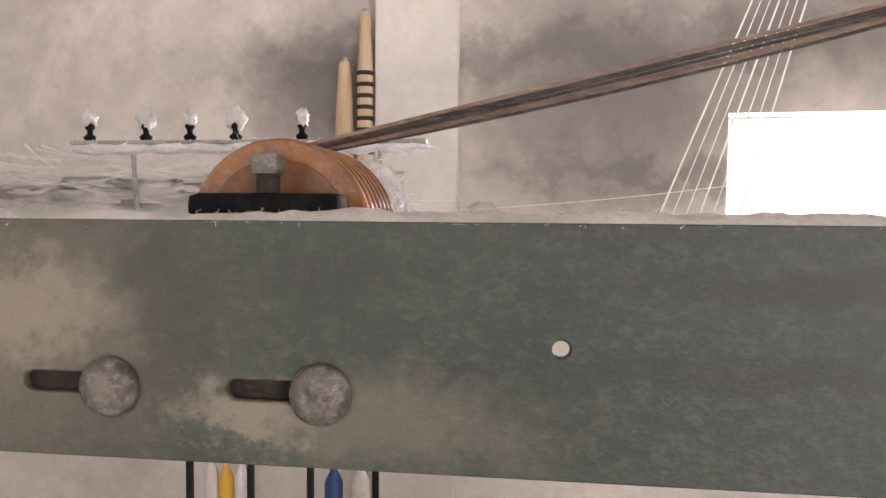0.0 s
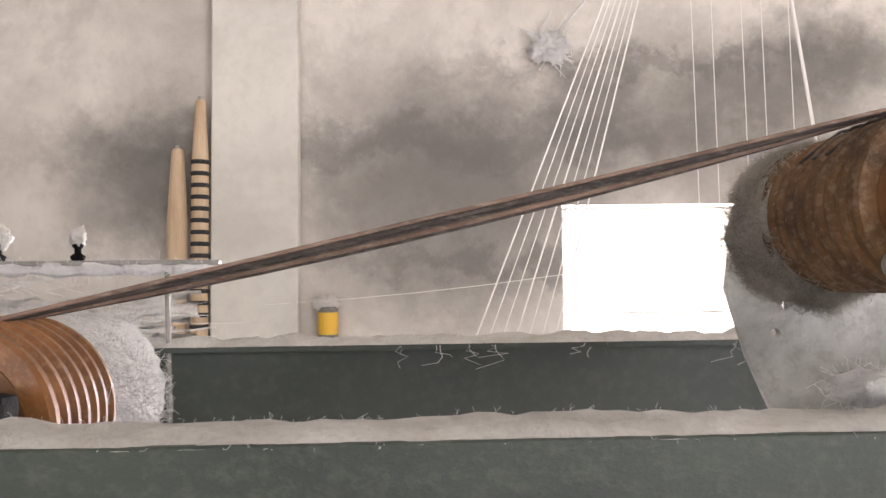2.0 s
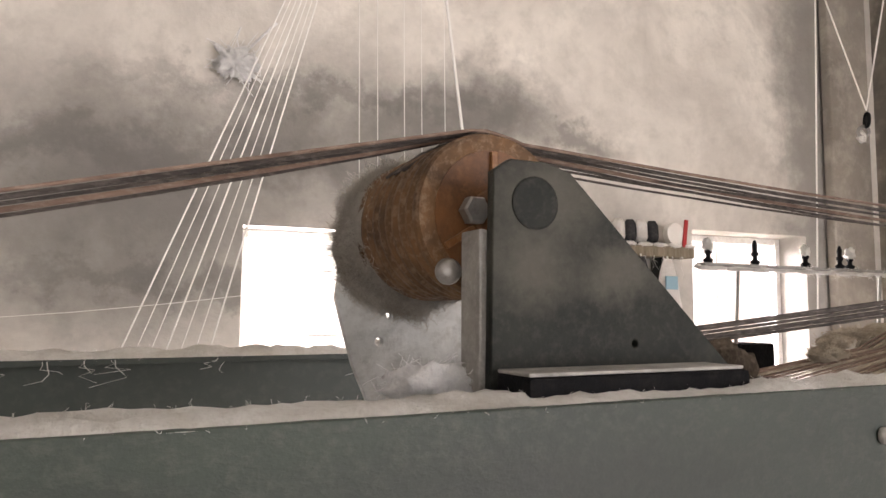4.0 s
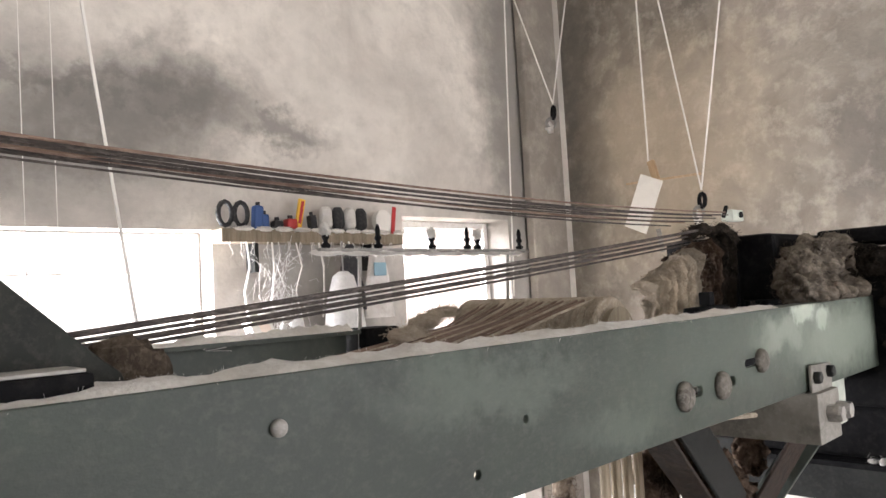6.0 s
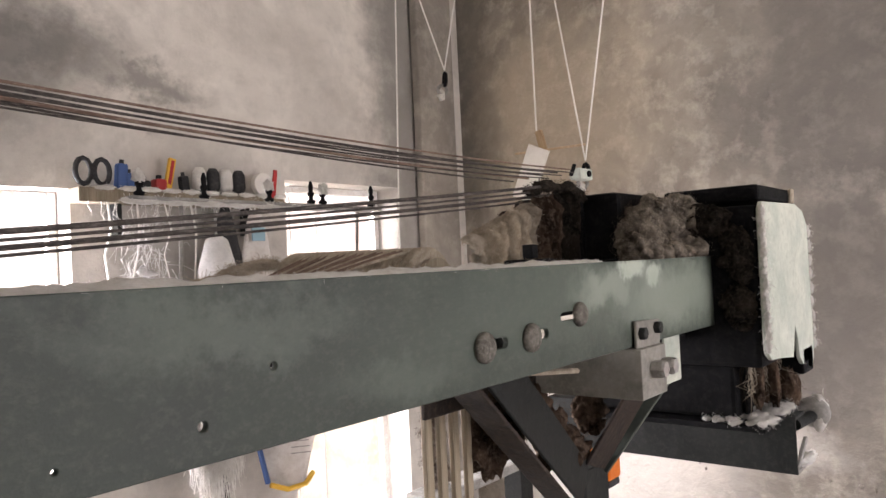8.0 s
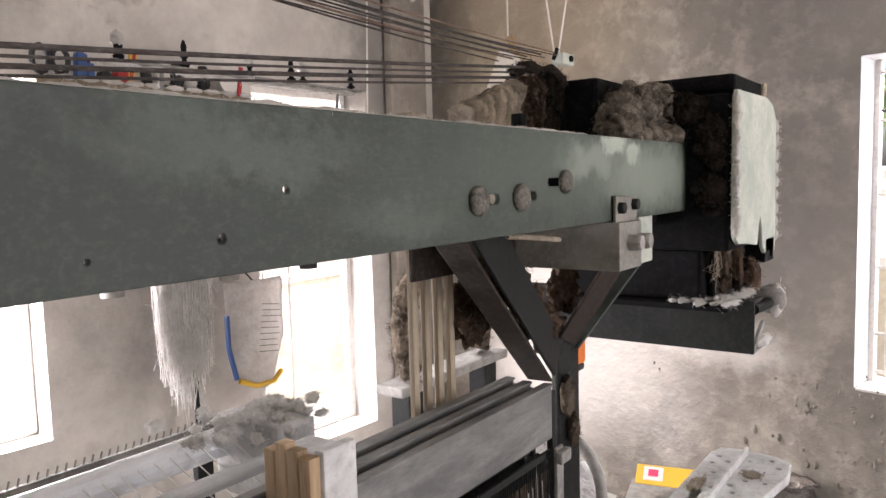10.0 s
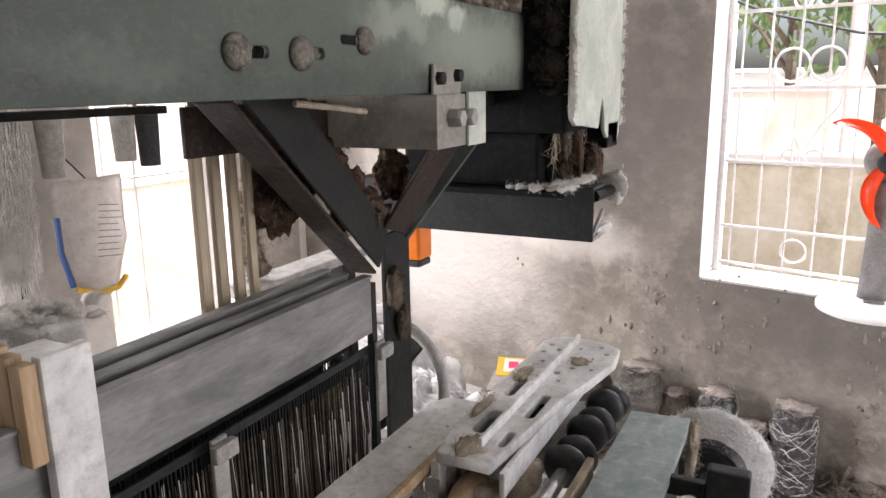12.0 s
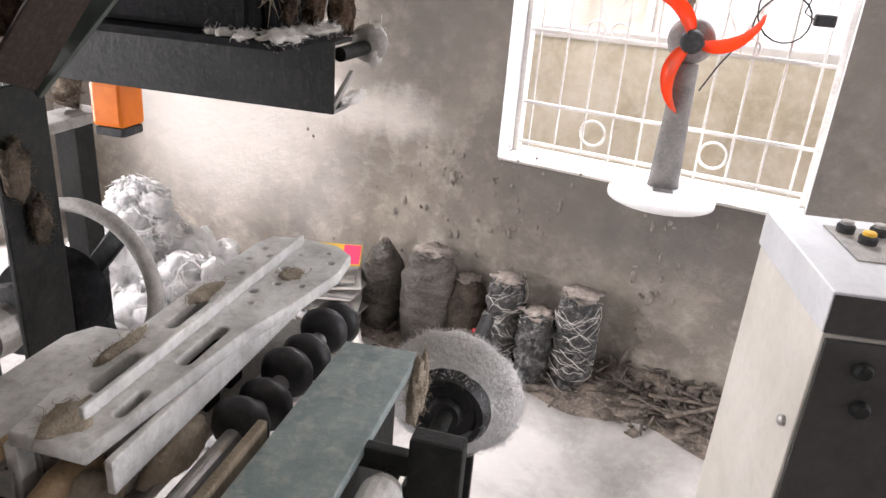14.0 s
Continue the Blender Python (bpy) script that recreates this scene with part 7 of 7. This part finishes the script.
def vee(left, right, low):
    """Two cords that meet in a ring at low; left and right are points higher up on them."""
    low = Vector(low)
    for p in (left, right):
        thread(extend(p, low, TOP - 0.002), low, 0.0042, "white cord of a hanging loop", "cords of the hanging loops")
    rg = thing("hanging_ring", tuple(low), "dusty tangled metal ring hanging in a cord loop", "ring", "rings in the loops")
    part("ring", ring(0.032, 0.010), BLACK_IRON, rg, m=Matrix.Translation((0, 0, -0.05)) @ Matrix.Rotation(radians(50), 4, "Z"))
    part("ring", ring(0.026, 0.009), DUSTY_STEEL, rg, m=Matrix.Translation((0, 0.02, -0.105)) @ Matrix.Rotation(radians(-30), 4, "Z"))
    part("lint", lump(bmesh.new(), (0, 0.03, -0.13), (0.02, 0.02, 0.03), 0.5, 3, 3, low.z), LINT, rg)


LX = lambda y: 3.46 + 0.23 * y
vee((3.515, 2.34, 3.1), (3.885, 2.34, 3.1), (3.755, 2.34, 2.66))
vee((LX(1.735), 1.735, 3.1), (LX(1.345), 1.345, 3.1), (LX(1.56), 1.56, 2.075))
thread((LX(1.87), 1.87, TOP - 0.002), (LX(1.865), 1.865, 2.24), 0.0045, "white cord hanging before the side wall")
stk = thing("hanging_stick", (LX(1.80), 1.80, 2.165), "bamboo stick with a slip of white paper hung on a cord", "stick")
part("stick", R((0.05, 0.22, 0.012), (-0.05, -0.24, -0.012), 0.006, seg=8), CONE_WOOD, stk)
part("brown_peg", B((-0.012, 0.0, 0.0), (0.012, 0.035, 0.11), 0.003), WOOD, stk, m=Matrix.Rotation(radians(-14), 4, "X"))
part("paper_slip", B((-0.004, -0.075, -0.26), (0.004, 0.055, 0.02), 0.002), PAPER, stk, "white paper slip", m=Matrix.Translation((-0.02, 0.05, 0)) @ Matrix.Rotation(radians(24), 4, "X"))
part("tail", B((-0.003, 0.05, -0.36), (0.003, 0.075, -0.24), 0.001), DUSTY_STEEL, stk, m=Matrix.Rotation(radians(-8), 4, "X"))

# ---- outside ----
ground = part("ground", B((-40, -40, -0.5), (40, 40, -0.2)), YARD_GROUND)
tagged(ground, "pale dusty yard ground", "ground", kind="structure")


def yard_wall(name, m, w, h, t, material, label, cap=True):
    y = thing(name, (0, 0, 0), label, "wall", m=m)
    part("masonry", B((-w / 2, 0, -0.3), (w / 2, t, h), 0.01), material, y)
    if cap:
        part("coping", B((-w / 2, -0.03, h + 0.0005), (w / 2, t + 0.03, h + 0.06), 0.01), YARD_PALE, y)
    return y


# beyond the side window
EAST = Matrix.Translation((5.6, -0.2, 0)) @ Matrix.Rotation(radians(-90), 4, "Z")
yard_wall("yard_wall", EAST, 9.0, 0.98, 0.15, YARD_WALL, "mossy brown yard wall with a pale coping")
house = yard_wall("neighbour_house", Matrix.Translation((10.5, -1.5, 0)) @ Matrix.Rotation(radians(-90), 4, "Z"), 14, 1.55, 0.2, YARD_PALE, "pale rendered neighbouring house wall")
ter = yard_wall("terracotta_gable", Matrix.Translation((9.5, 0.4, 0)) @ Matrix.Rotation(radians(-90), 4, "Z"), 1.2, 1.35, 0.2, TERRACOTTA, "faded terracotta-coloured gable wall")
sheet = thing("teal_sheet_roof", (9.0, -1.9, 2.0), "teal corrugated sheet fence beyond the yard", "fence")
for i in range(14):
    part("sheet_rib", B((0, -0.9 + 0.13 * i, 0.0), (0.03 + 0.02 * (i % 2), -0.9 + 0.13 * i + 0.125, 0.55), 0.004), TEAL_SHEET, sheet)
part("post", B((0.06, -0.8, -2.2), (0.12, -0.74, 0.0), 0.004), GRILLE, sheet)
part("post", B((0.06, 0.8, -2.2), (0.12, 0.86, 0.0), 0.004), GRILLE, sheet)
pole = thing("white_pole", (6.6, -0.28, -0.2), "white painted pole in the yard", "pole")
part("shaft", R((0, 0, 0), (0, 0, 4.2), 0.05), GRILLE, pole)
part("collar", R((0, 0, 0), (0, 0, 0.1), 0.08), GRILLE, pole)


def tree(x, y, h, r, seed, n=900):
    rnd = random.Random(seed)
    t = thing("tree", (x, y, -0.2), "small leafy green tree beyond the yard", "tree", "yard trees")
    bm = bmesh.new()
    tube(bm, [(0, 0, 0), (0.05, 0.02, h * 0.3), (-0.04, 0.05, h * 0.6), (0.02, 0, h * 0.9)], 0.05, 8, r_end=0.02)
    for k in range(6):
        a = k * 1.05
        tube(bm, [(0, 0, h * (0.4 + 0.07 * k)), (0.4 * r * math.cos(a), 0.4 * r * math.sin(a), h * (0.55 + 0.07 * k)), (0.8 * r * math.cos(a), 0.8 * r * math.sin(a), h * (0.62 + 0.07 * k))], 0.035, 6, r_end=0.01)
    part("trunk", bm, BARK, t)
    bm = bmesh.new()
    for _ in range(n):
        d = Vector((rnd.gauss(0, 1), rnd.gauss(0, 1), rnd.gauss(0, 0.8))).normalized() * r * rnd.uniform(0.3, 1.0) ** 0.6
        c = Vector((0, 0, h * 0.8)) + d * (1 + 0.4 * noise.noise(d * 2))
        e = Euler((rnd.uniform(0, 6), rnd.uniform(0, 6), rnd.uniform(0, 6))).to_matrix()
        s = rnd.uniform(0.05, 0.13)
        pts = [e @ Vector(p) * s + c for p in ((-1, 0, 0), (0, 0.45, 0.12), (1, 0, 0), (0, -0.45, 0.12))]
        bm.faces.new([bm.verts.new(p) for p in pts])
    part("crown", bm, LEAF, t, "leafy crown")


tree(9.6, 0.2, 3.6, 1.1, 1, 600)
tree(8.6, -0.6, 3.3, 0.8, 2, 450)
tree(11.5, -3.0, 3.8, 1.4, 3)

# beyond the back windows
yard_wall("opposite_house", Matrix.Translation((1.0, 6.2, 0)), 7.5, 5.0, 0.2, YARD_PALE, "bright pale house wall across the lane")
opp = yard_wall("ochre_house", Matrix.Translation((6.6, 6.0, 0)), 3.6, 5.0, 0.2, TERRACOTTA, "ochre house front across the lane", False)
for i in range(3):
    part("pilaster", B((-1.6 + 1.1 * i, -0.06, -0.3), (-1.45 + 1.1 * i, -0.001, 4.0), 0.01), YARD_PALE, opp)
yard_wall("parapet_wall", Matrix.Translation((4.9, 4.35, 0)), 4.4, 0.78, 0.12, YARD_WALL, "pale mossy concrete parapet across the lane")
